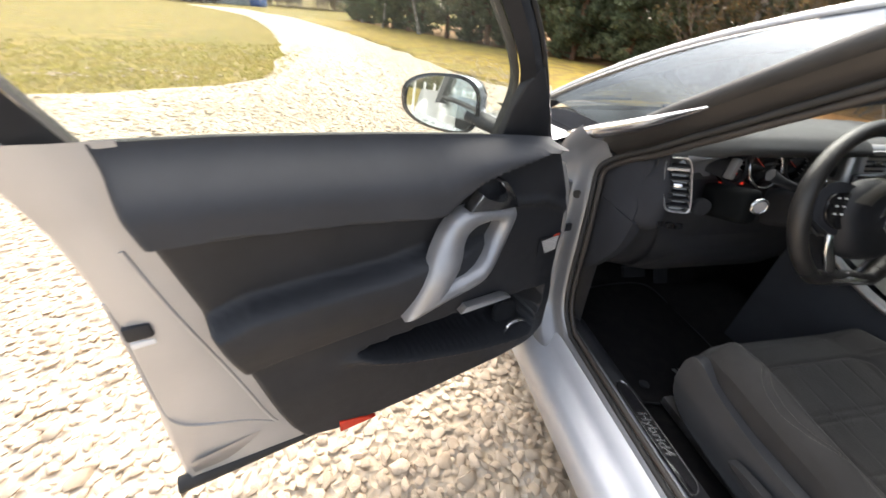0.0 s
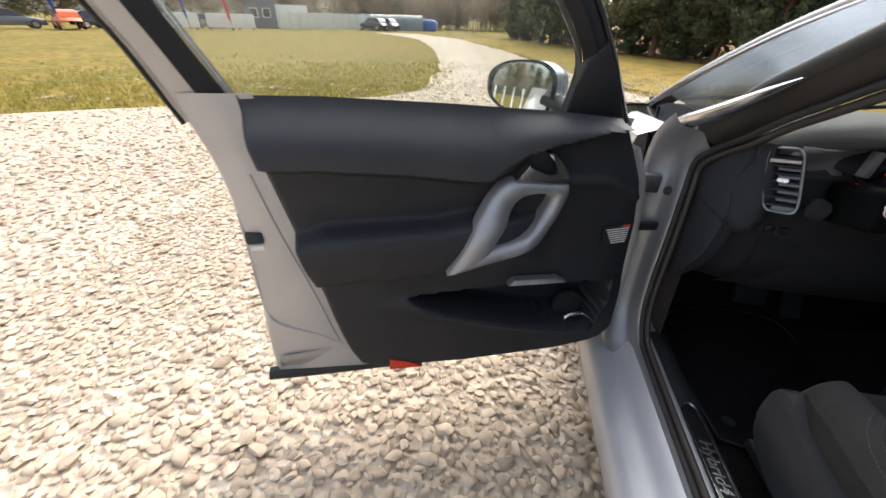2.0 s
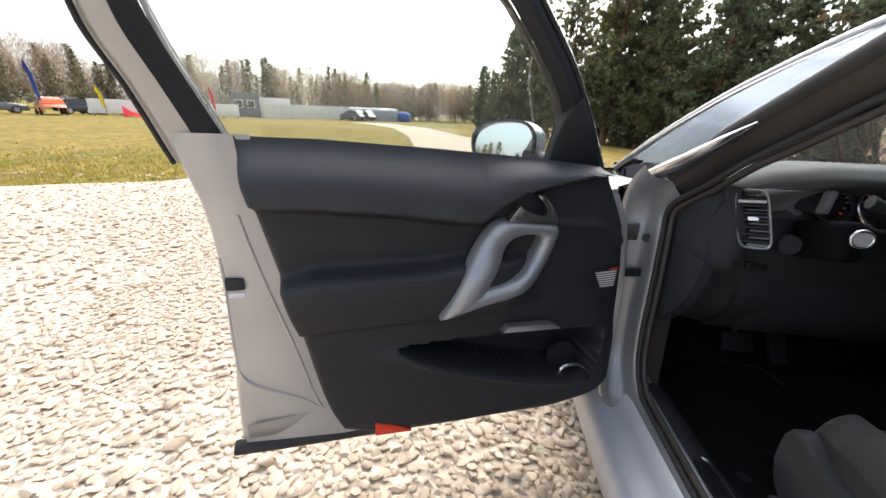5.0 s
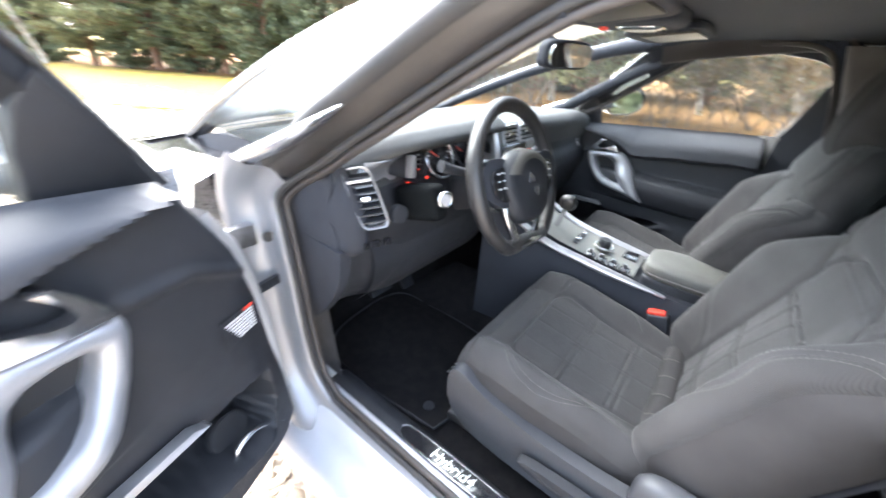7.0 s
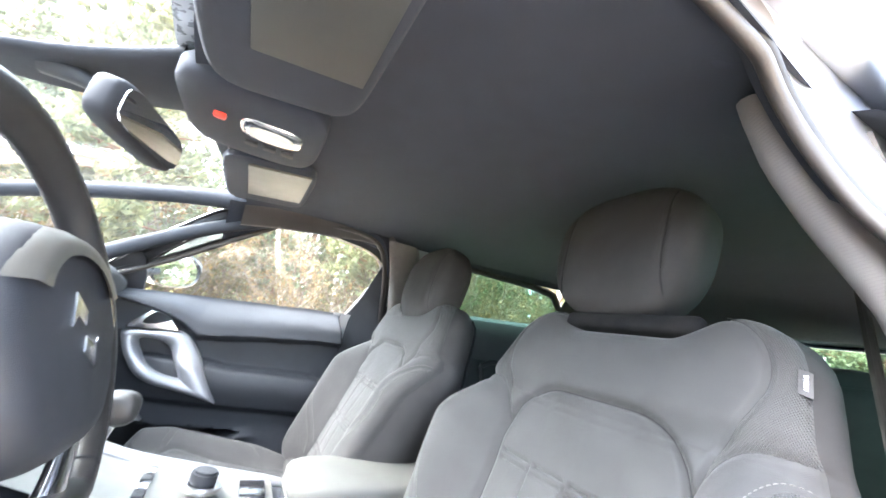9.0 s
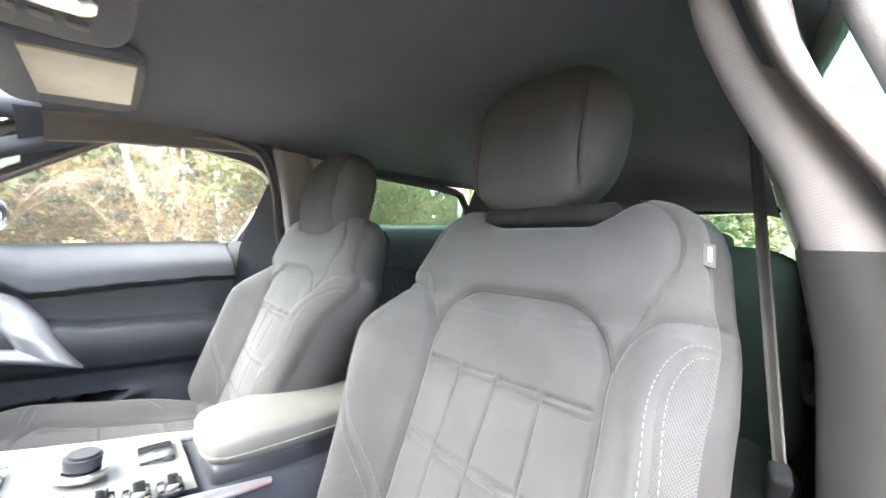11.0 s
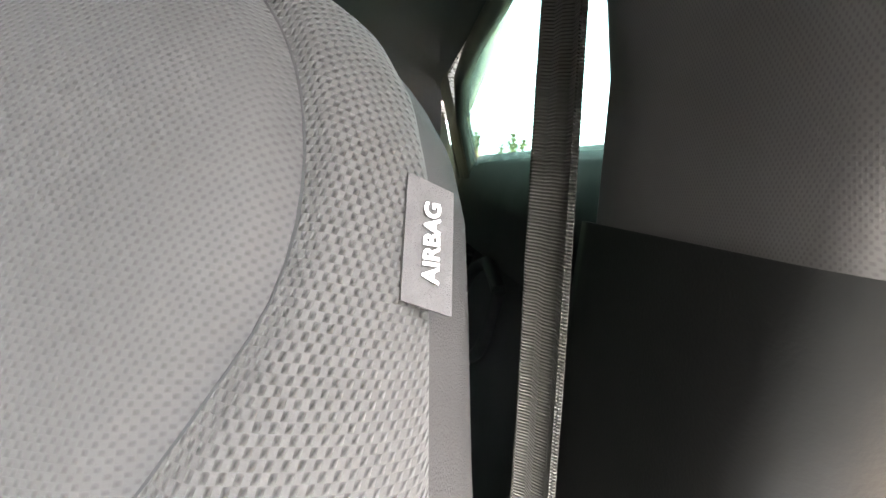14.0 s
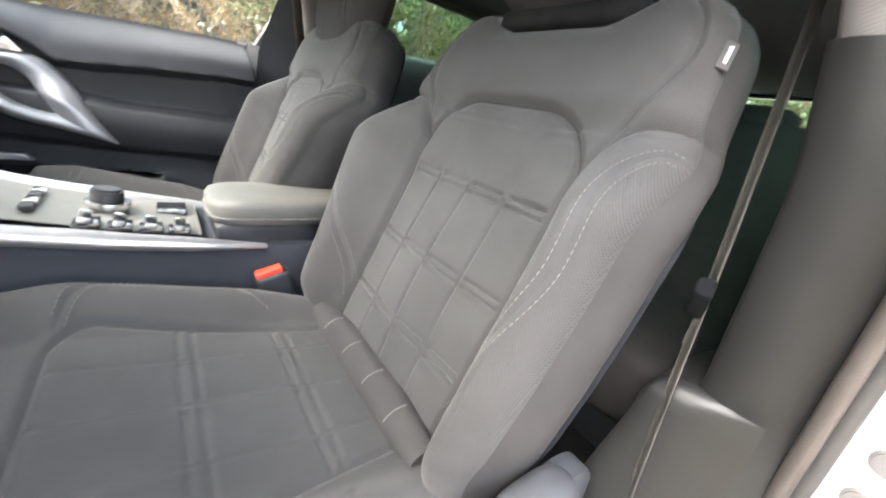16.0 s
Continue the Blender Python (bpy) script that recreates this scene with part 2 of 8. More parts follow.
M_VISOR_PALE = mat("beige_cover", (0.105, 0.099, 0.083), 0.45, 0, (0.092, 0.087, 0.073), 10, bump=0.1, bscale=900, rvar=0.06)
M_MIRROR = mat("mirror_silver", (0.86, 0.88, 0.88), 0.02, 1.0, (0.84, 0.86, 0.86))
M_LENS = mat("lamp_lens", (0.75, 0.72, 0.62), 0.25, 0, (0.66, 0.63, 0.54), 30, coat=0.3)
M_SCREEN = mat("dark_screen", (0.03, 0.022, 0.018), 0.12, 0, (0.04, 0.03, 0.024), 12, coat=0.5)
M_LED_RED = glow("red_indicator", (1.0, 0.06, 0.03), 0.10)
M_LED_ORANGE = glow("orange_indicator", (1.0, 0.20, 0.04), 0.09)
M_TYRE = mat("tyre_rubber", (0.025, 0.025, 0.026), 0.8, 0, (0.04, 0.038, 0.035), 20, bump=0.3, bscale=120)


# ---- mesh helpers ----
WORLD_OF = {}


def thing(name, label, category, loc=(0, 0, 0), matrix=None, group="", kind="", base=None, material=None, parent=None):
    """The base of a thing, which parents its parts: an Empty, or, for a part of a greater thing, a mesh given in local points."""
    data = None
    if base is not None:
        data = bpy.data.meshes.new(name)
        base.to_mesh(data)
        base.free()
        data.materials.append(material)
    ob = tagged(new(name, data), label, category, group, kind)
    if parent is not None:
        ob.parent = parent
    ob.empty_display_size = 0.05
    m = matrix if matrix is not None else Matrix.Translation(loc)
    ob.matrix_basis = m
    WORLD_OF[ob] = m.copy()
    return ob


def part(name, bm, material, parent=None, label="", local=False, smooth=38.0, kind="", normals=True):
    """Links a bmesh as one mesh object. Unless local, its points are in the world and the parent's pose is taken off."""
    if normals:
        bmesh.ops.recalc_face_normals(bm, faces=bm.faces)
    me = bpy.data.meshes.new(name)
    bm.to_mesh(me)
    bm.free()
    return link_mesh(name, me, material, parent, label, local, smooth, kind)


def link_mesh(name, me, material, parent=None, label="", local=False, smooth=38.0, kind=""):
    for m in material if isinstance(material, (list, tuple)) else (material,):
        me.materials.append(m)
    base = WORLD_OF[parent] if parent is not None else Matrix()
    if not local and parent is not None:
        me.transform(base.inverted())
    if smooth:
        me.polygons.foreach_set("use_smooth", [True] * len(me.polygons))
        me.set_sharp_from_angle(angle=radians(smooth))
    ob = new(name, me)
    if parent is not None:
        ob.parent = parent
    WORLD_OF[ob] = base.copy()
    tagged(ob, label, kind=kind)
    return ob


def spline(points, n):
    """A smooth line through the points: n points at even steps of its parameter."""
    p = np.array(points, float)
    if len(p) < 3:
        t = np.linspace(0, 1, n)[:, None]
        return p[0] * (1 - t) + p[-1] * t
    q = np.vstack([2 * p[0] - p[1], p, 2 * p[-1] - p[-2]])
    out = []
    for t in np.linspace(0, len(p) - 1 - 1e-9, n):
        i, f = int(t), t - int(t)
        a, b, c, d = q[i], q[i + 1], q[i + 2], q[i + 3]
        out.append(0.5 * (2 * b + (c - a) * f + (2 * a - 5 * b + 4 * c - d) * f * f + (3 * b - a - 3 * c + d) * f**3))
    return np.array(out)


def even(points, step):
    """Points at even distances along a line."""
    p = np.array(points, float)
    d = np.r_[0, np.cumsum(np.linalg.norm(np.diff(p, axis=0), axis=1))]
    s = np.linspace(0, d[-1], max(2, int(d[-1] / step) + 1))
    return np.stack([np.interp(s, d, p[:, k]) for k in range(p.shape[1])], 1)


def grid(points, close_u=False, close_v=False, bm=None, caps=False):
    """A surface over a table of points, rows by columns."""
    bm = bm or bmesh.new()
    pts = np.asarray(points, float)
    r, c = pts.shape[:2]
    vs = [[bm.verts.new(pts[i, j]) for j in range(c)] for i in range(r)]
    for i in range(r if close_u else r - 1):
        for j in range(c if close_v else c - 1):
            q = [vs[i][j], vs[i][(j + 1) % c], vs[(i + 1) % r][(j + 1) % c], vs[(i + 1) % r][j]]
            try:
                bm.faces.new(q)
            except ValueError:
                pass
    if caps and close_v:
        for row in (vs[0], vs[-1]):
            bm.faces.new(row)
    return bm


def tube(points, radius, segs=10, bm=None, flat=1.0, up=(0, 0, 1), caps=True):
    """A rod along a line; radius may be one number or one for each point; flat squeezes it along up."""
    p = np.array(points, float)
    r = np.full(len(p), radius) if np.isscalar(radius) else np.interp(np.linspace(0, 1, len(p)), np.linspace(0, 1, len(radius)), radius)
    rows = []
    for i in range(len(p)):
        d = Vector(p[min(i + 1, len(p) - 1)] - p[max(i - 1, 0)]).normalized()
        side = d.cross(Vector(up))
        if side.length < 1e-3:
            side = d.cross(Vector((1, 0, 0)))
        side.normalize()
        top = side.cross(d)
        rows.append([p[i] + r[i] * (math.cos(a) * np.array(side) + flat * math.sin(a) * np.array(top)) for a in np.linspace(0, 2 * math.pi, segs, endpoint=False)])
    return grid(rows, close_v=True, bm=bm, caps=caps)


def box(center, size, bevel=0.004, segs=2, bm=None, rot=None):
    """A box with rounded edges."""
    own = bmesh.new()
    bmesh.ops.create_cube(own, size=1)
    bmesh.ops.scale(own, vec=size, verts=own.verts)
    if bevel:
        bmesh.ops.bevel(own, geom=own.edges[:], offset=min(bevel, min(size) * 0.48), segments=segs, profile=0.6, affect="EDGES")
    m = Matrix.Translation(center) @ (rot.to_4x4() if rot is not None else Matrix())
    bmesh.ops.transform(own, matrix=m, verts=own.verts)
    if bm is None:
        return own
    me = bpy.data.meshes.new("tmp")
    own.to_mesh(me)
    own.free()
    bm.from_mesh(me)
    bpy.data.meshes.remove(me)
    return bm


def blob(center, size, power=3.0, nu=28, nv=18, rot=None, bm=None):
    """A cushion-like rounded block."""
    rows = []
    f = lambda v: math.copysign(abs(v) ** (2 / power), v)  # noqa: E731
    for a in np.linspace(-math.pi / 2 + 1e-3, math.pi / 2 - 1e-3, nv):
        rows.append([Vector((size[0] / 2 * f(math.cos(a)) * f(math.cos(b)), size[1] / 2 * f(math.cos(a)) * f(math.sin(b)), size[2] / 2 * f(math.sin(a)))) for b in np.linspace(0, 2 * math.pi, nu, endpoint=False)])
    m = Matrix.Translation(center) @ (rot.to_4x4() if rot is not None else Matrix())
    return grid([[m @ v for v in row] for row in rows], close_v=True, bm=bm, caps=True)


def plate(outline, place, thick, bm=None, bevel=0.0):
    """A flat piece with the given outline (2D), set in the world by place(u, v, w), w running through its thickness."""
    own = bmesh.new()
    lo = [own.verts.new(place(u, v, 0)) for u, v in outline]
    hi = [own.verts.new(place(u, v, thick)) for u, v in outline]
    own.faces.new(lo[::-1])
    top = own.faces.new(hi)
    k = len(outline)
    for i in range(k):
        own.faces.new((lo[i], lo[(i + 1) % k], hi[(i + 1) % k], hi[i]))
    if bevel:
        bmesh.ops.bevel(own, geom=list(top.edges), offset=bevel, segments=2, profile=0.6, affect="EDGES")
    if bm is None:
        return own
    me = bpy.data.meshes.new("tmp")
    own.to_mesh(me)
    own.free()
    bm.from_mesh(me)
    bpy.data.meshes.remove(me)
    return bm


def thicken(bm, t):
    """Gives a sheet thickness, away from its normals."""
    bmesh.ops.recalc_face_normals(bm, faces=bm.faces)
    geom = bmesh.ops.solidify(bm, geom=bm.faces[:], thickness=t)
    return bm


def disc(center, axis, radius, depth, segs=28, bm=None, bevel=0.0):
    """A short round piece whose axis points along axis."""
    own = bmesh.new()
    bmesh.ops.create_cone(own, cap_ends=True, segments=segs, radius1=radius, radius2=radius, depth=depth)
    if bevel:
        bmesh.ops.bevel(own, geom=[e for e in own.edges if len(e.link_faces) == 2 and e.calc_face_angle(0) > 0.9], offset=bevel, segments=2, affect="EDGES")
    m = Matrix.Translation(center) @ Vector(axis).to_track_quat("Z", "Y").to_matrix().to_4x4()
    bmesh.ops.transform(own, matrix=m, verts=own.verts)
    if bm is None:
        return own
    me = bpy.data.meshes.new("tmp")
    own.to_mesh(me)
    own.free()
    bm.from_mesh(me)
    bpy.data.meshes.remove(me)
    return bm


def sstep(a, b, x):
    t = np.clip((np.asarray(x, float) - a) / (b - a), 0, 1)
    return t * t * (3 - 2 * t)


def gauss(x, w):
    return np.exp(-((np.asarray(x, float) / w) ** 2))


# ---- seats ----
LEAN = radians(22)
BACK_Y, BACK_Z = 0.050, 0.550
B_UP = np.array([0, -math.sin(LEAN), math.cos(LEAN)])
B_OUT = np.array([0, math.cos(LEAN), math.sin(LEAN)])


def hh(z):
    """Height along the backrest for a height above the ground."""
    return (z - BACK_Z) / math.cos(LEAN)


def seg_dist(px, py, line):
    """Distance of points to a line of points (2D)."""
    best = np.full(px.shape, 9.0)
    for (ax, ay), (bx, by) in zip(line[:-1], line[1:]):
        dx, dy = bx - ax, by - ay
        t = np.clip(((px - ax) * dx + (py - ay) * dy) / (dx * dx + dy * dy + 1e-12), 0, 1)
        best = np.minimum(best, np.hypot(px - ax - t * dx, py - ay - t * dy))
    return best


W_Z = [0.50, 0.56, 0.64, 0.72, 0.80, 0.90, 0.955, 0.975, 1.00, 1.04, 1.07, 1.09, 1.105, 1.122, 1.135, 1.1455]
W_W = [0.205, 0.218, 0.235, 0.241, 0.244, 0.245, 0.240, 0.237, 0.232, 0.226, 0.221, 0.214, 0.204, 0.182, 0.155, 0.120]
ARCH = (0.146, hh(0.980), 0.085)
SEAM_SHOULDER = spline([(0.149, hh(0.917)), (0.168, hh(0.966)), (0.190, hh(1.012)), (0.199, hh(1.038)), (0.197, hh(1.065)), (0.185, hh(1.090)), (0.164, hh(1.110)), (0.138, hh(1.124))], 30)
SEAM_BOLSTER = spline([(0.149, hh(0.912)), (0.163, hh(0.943)), (0.188, hh(0.970)), (0.236, hh(0.981))], 18)
STITCH = spline([(0.239, hh(0.953)), (0.225, hh(0.948)), (0.216, hh(0.929)), (0.214, hh(0.90)), (0.219, hh(0.845)), (0.217, hh(0.80)), (0.196, hh(0.735)), (0.160, hh(0.665)), (0.146, hh(0.62))], 60)
ROWS_Z = (0.655, 0.752, 0.862)


def back_relief(s, h):
    """How far the cushions stand out from the plane of the backrest."""
    a = np.abs(s)
    z = BACK_Z + h * math.cos(LEAN)
    w = np.interp(z, W_Z, W_W)
    low = 1 - sstep(0.86, 0.985, z)
    d = 0.080 * low * sstep(0.138, 0.212, a) * sstep(0.50, 0.62, z)
    d += 0.016 * (1 - sstep(0.0, 0.14, a)) * gauss(z - 0.72, 0.12)
    d += 0.010 * sstep(0.965, 1.0, z) * (1 - sstep(1.06, 1.13, z))
    edge = np.clip((a - (w - 0.055)) / 0.055, 0, 1)
    d -= (0.052 - 0.020 * sstep(0.95, 1.0, z)) * (1 - np.sqrt(np.clip(1 - edge**2, 0, 1)))
    d -= 0.040 * sstep(1.095, 1.150, z) ** 2
    aw, ah, ar = ARCH
    qx, qy = a - (aw - ar), h - (ah - ar)
    inside = np.where(qy > 0, np.hypot(np.maximum(qx, 0), np.maximum(qy, 0)) - ar, a - aw)
    d -= 0.0080 * gauss(inside, 0.0042)
    d += 0.004 * sstep(-0.004, 0.012, inside) * sstep(0.86, 0.93, z)
    sh = seg_dist(a, h, SEAM_SHOULDER)
    bo = seg_dist(a, h, SEAM_BOLSTER)
    d -= 0.0045 * gauss(sh, 0.0038) + 0.0055 * gauss(bo, 0.0042)
    d += 0.004 * sstep(0.0, 0.03, bo) * (1 - sstep(0.03, 0.08, bo)) * (z < 0.96)
    pan = inside < -0.004
    for k, rz in enumerate(ROWS_Z + (0.955,)):
        depth = 0.0075 if k < 3 else 0.0012
        tilt = h - hh(rz)
        d -= pan * depth * (gauss(tilt - 0.0062, 0.0025) + gauss(tilt + 0.0062, 0.0025)) * (0.15 + 0.85 * (np.abs(s % 0.071 - 0.0355) < 0.030))
    lower = np.where(z < 0.866, 1.0, 0.07)
    for vs in (-0.071, 0.0, 0.071):
        d -= pan * lower * 0.0042 * gauss(s - vs, 0.0021)
    st = seg_dist(a, h, STITCH)
    d -= 0.0018 * gauss(st, 0.0030)
    return d, inside, z


def back_region(s, h):
    """0 centre panel, 1 shoulder, 2 mesh by the shoulder, 3 bolster."""
    a = np.abs(s)
    _, inside, z = back_relief(s, h)
    shx = np.interp(h, SEAM_SHOULDER[:, 1], SEAM_SHOULDER[:, 0])
    stx = np.interp(h, STITCH[::-1, 1], STITCH[::-1, 0])
    boy = np.interp(a, SEAM_BOLSTER[:, 0], SEAM_BOLSTER[:, 1])
    reg = np.where(inside < 0, 0, np.where((h < boy) | (h < hh(0.915)), np.where((a > stx) & (h < hh(0.953)) & (h > hh(0.62)), 4, 3), np.where(a > shx, 2, 1)))
    return reg


def sheet(name, pos, uv, keep, material, parent, label=""):
    """Part of a dense table of points, as one mesh with UVs in metres. keep marks the quads that belong to it."""
    r, c = pos.shape[:2]
    ii, jj = np.nonzero(keep)
    if not len(ii):
        return None
    quad = np.stack([ii * c + jj, ii * c + jj + 1, (ii + 1) * c + jj + 1, (ii + 1) * c + jj], 1)
    used, inv = np.unique(quad, return_inverse=True)
    me = bpy.data.meshes.new(name)
    me.from_pydata(pos.reshape(-1, 3)[used].tolist(), [], inv.reshape(-1, 4).tolist())
    layer = me.uv_layers.new(name="UVMap")
    layer.data.foreach_set("uv", uv.reshape(-1, 2)[quad.ravel()].ravel().astype(np.float32))
    me.update()
    return link_mesh(name, me, material, parent, label, smooth=80)


def stitches(pts, nrm, parent, size=(0.0050, 0.00062), gap=0.0075, name="stitching"):
    """A row of short pale threads along a line."""
    bm = bmesh.new()
    p = even(pts, gap)
    for i in range(len(p) - 1):
        mid, d = (p[i] + p[i + 1]) / 2, p[i + 1] - p[i]
        d = d / (np.linalg.norm(d) + 1e-9)
        o = np.array(nrm)
        q = [mid - d * size[0] / 2 - o * 0.0004, mid + o * size[1] * 0.9, mid + d * size[0] / 2 - o * 0.0004]
        tube(spline(q, 5), [size[1] * 0.5, size[1], size[1], size[1] * 0.5], 5, bm=bm)
    return part(name, bm, M_THREAD, parent, "row of pale thread stitches", kind="stuff")


def car_seat(cx, side, step, label, ahead=0.0, head=1.235):
    """A front seat. side: -1 where the outboard edge is towards -x, +1 where it is towards +x."""
    seat = thing("car_seat", label, "", (cx, 0.25, 0.30), base=box((0, -0.01, 0.115), (0.44, 0.48, 0.13), 0.03, 3), material=M_TRIM, parent=car)
    # backrest, a dense sheet shaped by its seams
    zs = np.arange(0.50, 1.1455, step)
    u = np.linspace(-1, 1, int(0.54 / step))
    h = hh(zs)[:, None] + 0 * u[None]
    s = np.interp(zs, W_Z, W_W)[:, None] * np.sin(u * math.pi / 2 * 0.985)[None] / math.sin(math.pi / 2 * 0.985)
    s = 0.6 * s + 0.4 * np.interp(zs, W_Z, W_W)[:, None] * u[None]
    # the table's points beside a seam are moved onto it
    for line in (SEAM_SHOULDER, SEAM_BOLSTER, STITCH):
        fine = even(line, step * 0.2)
        near = seg_dist(np.abs(s), h, line) < step * 0.62
        near[:, 0] = near[:, -1] = near[0] = near[-1] = False
        for i, j in zip(*np.nonzero(near)):
            k = np.argmin((fine[:, 0] - abs(s[i, j])) ** 2 + (fine[:, 1] - h[i, j]) ** 2)
            s[i, j], h[i, j] = math.copysign(fine[k, 0], s[i, j]), fine[k, 1]
    d, inside, z = back_relief(s, h)
    dip = 0.046 * (1 - sstep(0.075, 0.160, np.abs(s))) * sstep(1.04, 1.1455, z)
    pos = np.array([cx, BACK_Y, BACK_Z]) + s[..., None] * np.array([1, 0, 0]) + (h - dip)[..., None] * B_UP + d[..., None] * B_OUT
    uv = np.stack([s, h], -1)
    inboard = np.maximum(0.0, -side * s)
    pos[..., 0] += -side * 0.050 * sstep(0.13, 0.235, inboard) * gauss(z - 0.89, 0.15)
    sm = (s[:-1, :-1] + s[1:, 1:]) / 2
    hm = (h[:-1, :-1] + h[1:, 1:]) / 2
    reg = back_region(sm, hm)
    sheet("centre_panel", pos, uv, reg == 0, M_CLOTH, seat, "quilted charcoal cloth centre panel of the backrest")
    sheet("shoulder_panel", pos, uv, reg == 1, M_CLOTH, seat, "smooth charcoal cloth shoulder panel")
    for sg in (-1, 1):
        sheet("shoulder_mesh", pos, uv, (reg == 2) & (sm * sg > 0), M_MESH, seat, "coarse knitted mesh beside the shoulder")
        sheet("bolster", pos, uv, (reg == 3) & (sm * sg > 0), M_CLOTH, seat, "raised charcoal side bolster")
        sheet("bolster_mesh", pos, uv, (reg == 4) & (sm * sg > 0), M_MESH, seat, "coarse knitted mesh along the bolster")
    # side walls and back of the backrest
    rim_l, rim_r, rim_t = pos[:, 0], pos[:, -1], pos[-1, :]
    for rim, sg in ((rim_l, -1), (rim_r, 1)):
        rows = []
        for k in np.linspace(0, 1, 9):
            out = 0.016 * math.sin(k * math.pi) - 0.012 * k * k
            deep = (rim - np.array([cx, BACK_Y, BACK_Z])) @ B_OUT + 0.108
            rows.append(rim + np.array([sg * out, 0, 0]) - deep[:, None] * B_OUT * k)
        part("backrest_side", grid(rows), M_SEAT_SIDE, seat, "plain dark cloth side of the backrest", smooth=80)
    rows = [rim_t - B_OUT * (0.085 * k) + B_UP * 0.006 * math.sin(k * math.pi) for k in np.linspace(0, 1, 7)]
    part("backrest_top", grid(rows), M_SEAT_SIDE, seat, smooth=80)
    flat = [r[::6] - (((r[::6] - np.array([cx, BACK_Y, BACK_Z])) @ B_OUT + 0.108)[:, None]) * B_OUT for r in (rim_l, rim_r)]
    back = np.stack([flat[0], (flat[0] + flat[1]) / 2 - B_OUT * 0.03, flat[1]], 1)
    part("backrest_shell", grid(back), M_TRIM, seat, "dark plastic back of the seat")

    def on_back(sv, hv, lift=0.0006):
        dv, _, zv = back_relief(np.array([[sv]]), np.array([[hv]]))
        dv = dv[0, 0]
        puff = -side * 0.050 * float(sstep(0.13, 0.235, max(0.0, -side * sv))) * float(gauss(zv[0, 0] - 0.89, 0.15))
        return np.array([cx + sv + puff, BACK_Y, BACK_Z]) + hv * B_UP + (dv + lift) * B_OUT

    for sg in (-1, 1):
        for off in (-0.0065, 0.0065):
            t = np.gradient(STITCH, axis=0)
            nn = np.stack([-t[:, 1], t[:, 0]], 1) / (np.linalg.norm(t, axis=1)[:, None] + 1e-9)
            q = STITCH + nn * off
            q = q[q[:, 0] < 0.237]
            stitches([on_back(sg * a, b) for a, b in q], B_OUT, seat)
        # thin tubes along the sewn seams, coloured with the groove's shade
        for line in (SEAM_SHOULDER, SEAM_BOLSTER):
            part("sewn_seam", tube([on_back(sg * a, b, -0.0006) for a, b in line], 0.0009, 6), M_SEAM, seat, "sewn seam with its groove's shade in the dark colour", smooth=60)
    aw, ah, ar = ARCH
    arch = [(aw, k) for k in np.linspace(hh(0.63), ah - ar, 24)] + [(aw - ar + ar * math.cos(t), ah - ar + ar * math.sin(t)) for t in np.linspace(0.08, math.pi / 2, 16)]
    arch += [(-x, y) for x, y in arch[::-1]]
    part("sewn_seam", tube([on_back(a, b, 0.0002) for a, b in arch], 0.0011, 6), M_SEAM, seat, "sewn seam with its groove's shade in the dark colour", smooth=60)
    # headrest
    hc = np.array([cx - 0.038 * side, BACK_Y, BACK_Z]) + hh(head) * B_UP - 0.012 * B_OUT
    rot = Euler((LEAN * 0.55, 0, 0)).to_matrix()
    f = lambda v, p: math.copysign(abs(v) ** (2 / p), v)  # noqa: E731

    def on_head(a, b):
        x, y, zz = 0.141 * f(math.cos(a), 2.7) * f(math.cos(b), 3.4), 0.066 * f(math.cos(a), 3.0) * f(math.sin(b), 2.7), 0.128 * f(math.sin(a), 2.7)
        x *= 1 + 0.05 * zz / 0.105 - 0.17 * max(0, zz / 0.108 - 0.35) ** 2
        y += 0.012 * (x / 0.14) ** 2 * (1 if y > 0 else 0.4)
        dip_in = math.exp(-(((abs(x) - 0.098) / 0.0035) ** 2)) * (y > 0)
        y -= 0.0045 * dip_in
        x *= 1 - 0.030 * math.exp(-(((y + 0.030) / 0.004) ** 2)) - 0.05 * float(sstep(-0.026, -0.034, y))
        return Vector((x, y, zz))

    rows = [[Vector(hc) + rot @ on_head(a, b) for b in np.linspace(0, 2 * math.pi, 120, endpoint=False)] for a in np.linspace(-math.pi / 2 + 1e-3, math.pi / 2 - 1e-3, 44)]
    part("headrest", grid(rows, close_v=True, caps=True), M_SEAT_SIDE, seat, "rounded charcoal headrest with an upright seam at each side", smooth=70)
    for sg in (-1, 1):
        line = []
        for a in np.linspace(-1.25, 1.12, 26):
            bs = [on_head(a, b) for b in np.linspace(0.02, math.pi / 2, 160)]
            q = min(bs, key=lambda p: abs(abs(p.x) - 0.098))
            line.append(Vector(hc) + rot @ Vector((sg * q.x, q.y + 0.0012, q.z)))
        part("headrest_seam", tube(spline([tuple(p) for p in line[::3]], 40), 0.0013, 6), M_SEAM, seat, "sewn seam with its groove's shade in the dark colour", smooth=60)
    for sg in (-1, 1):
        foot = Vector(hc) + rot @ Vector((sg * 0.06, -0.015, -0.09))
        part("headrest_post", tube([foot, foot - Vector(B_UP) * 0.09], 0.006, 10), M_TRIM, seat, "dark headrest post")
    # near-black block added for the shadow in the gap under the headrest
    slot = np.array([cx, BACK_Y, BACK_Z]) + hh(1.106) * B_UP - 0.040 * B_OUT
    part("headrest_base", box(slot, (0.235, 0.085, 0.030), 0.012, 3, rot=Euler((LEAN, 0, 0)).to_matrix()), M_CARPET, seat, "near-black filler standing for the shaded gap under the headrest")
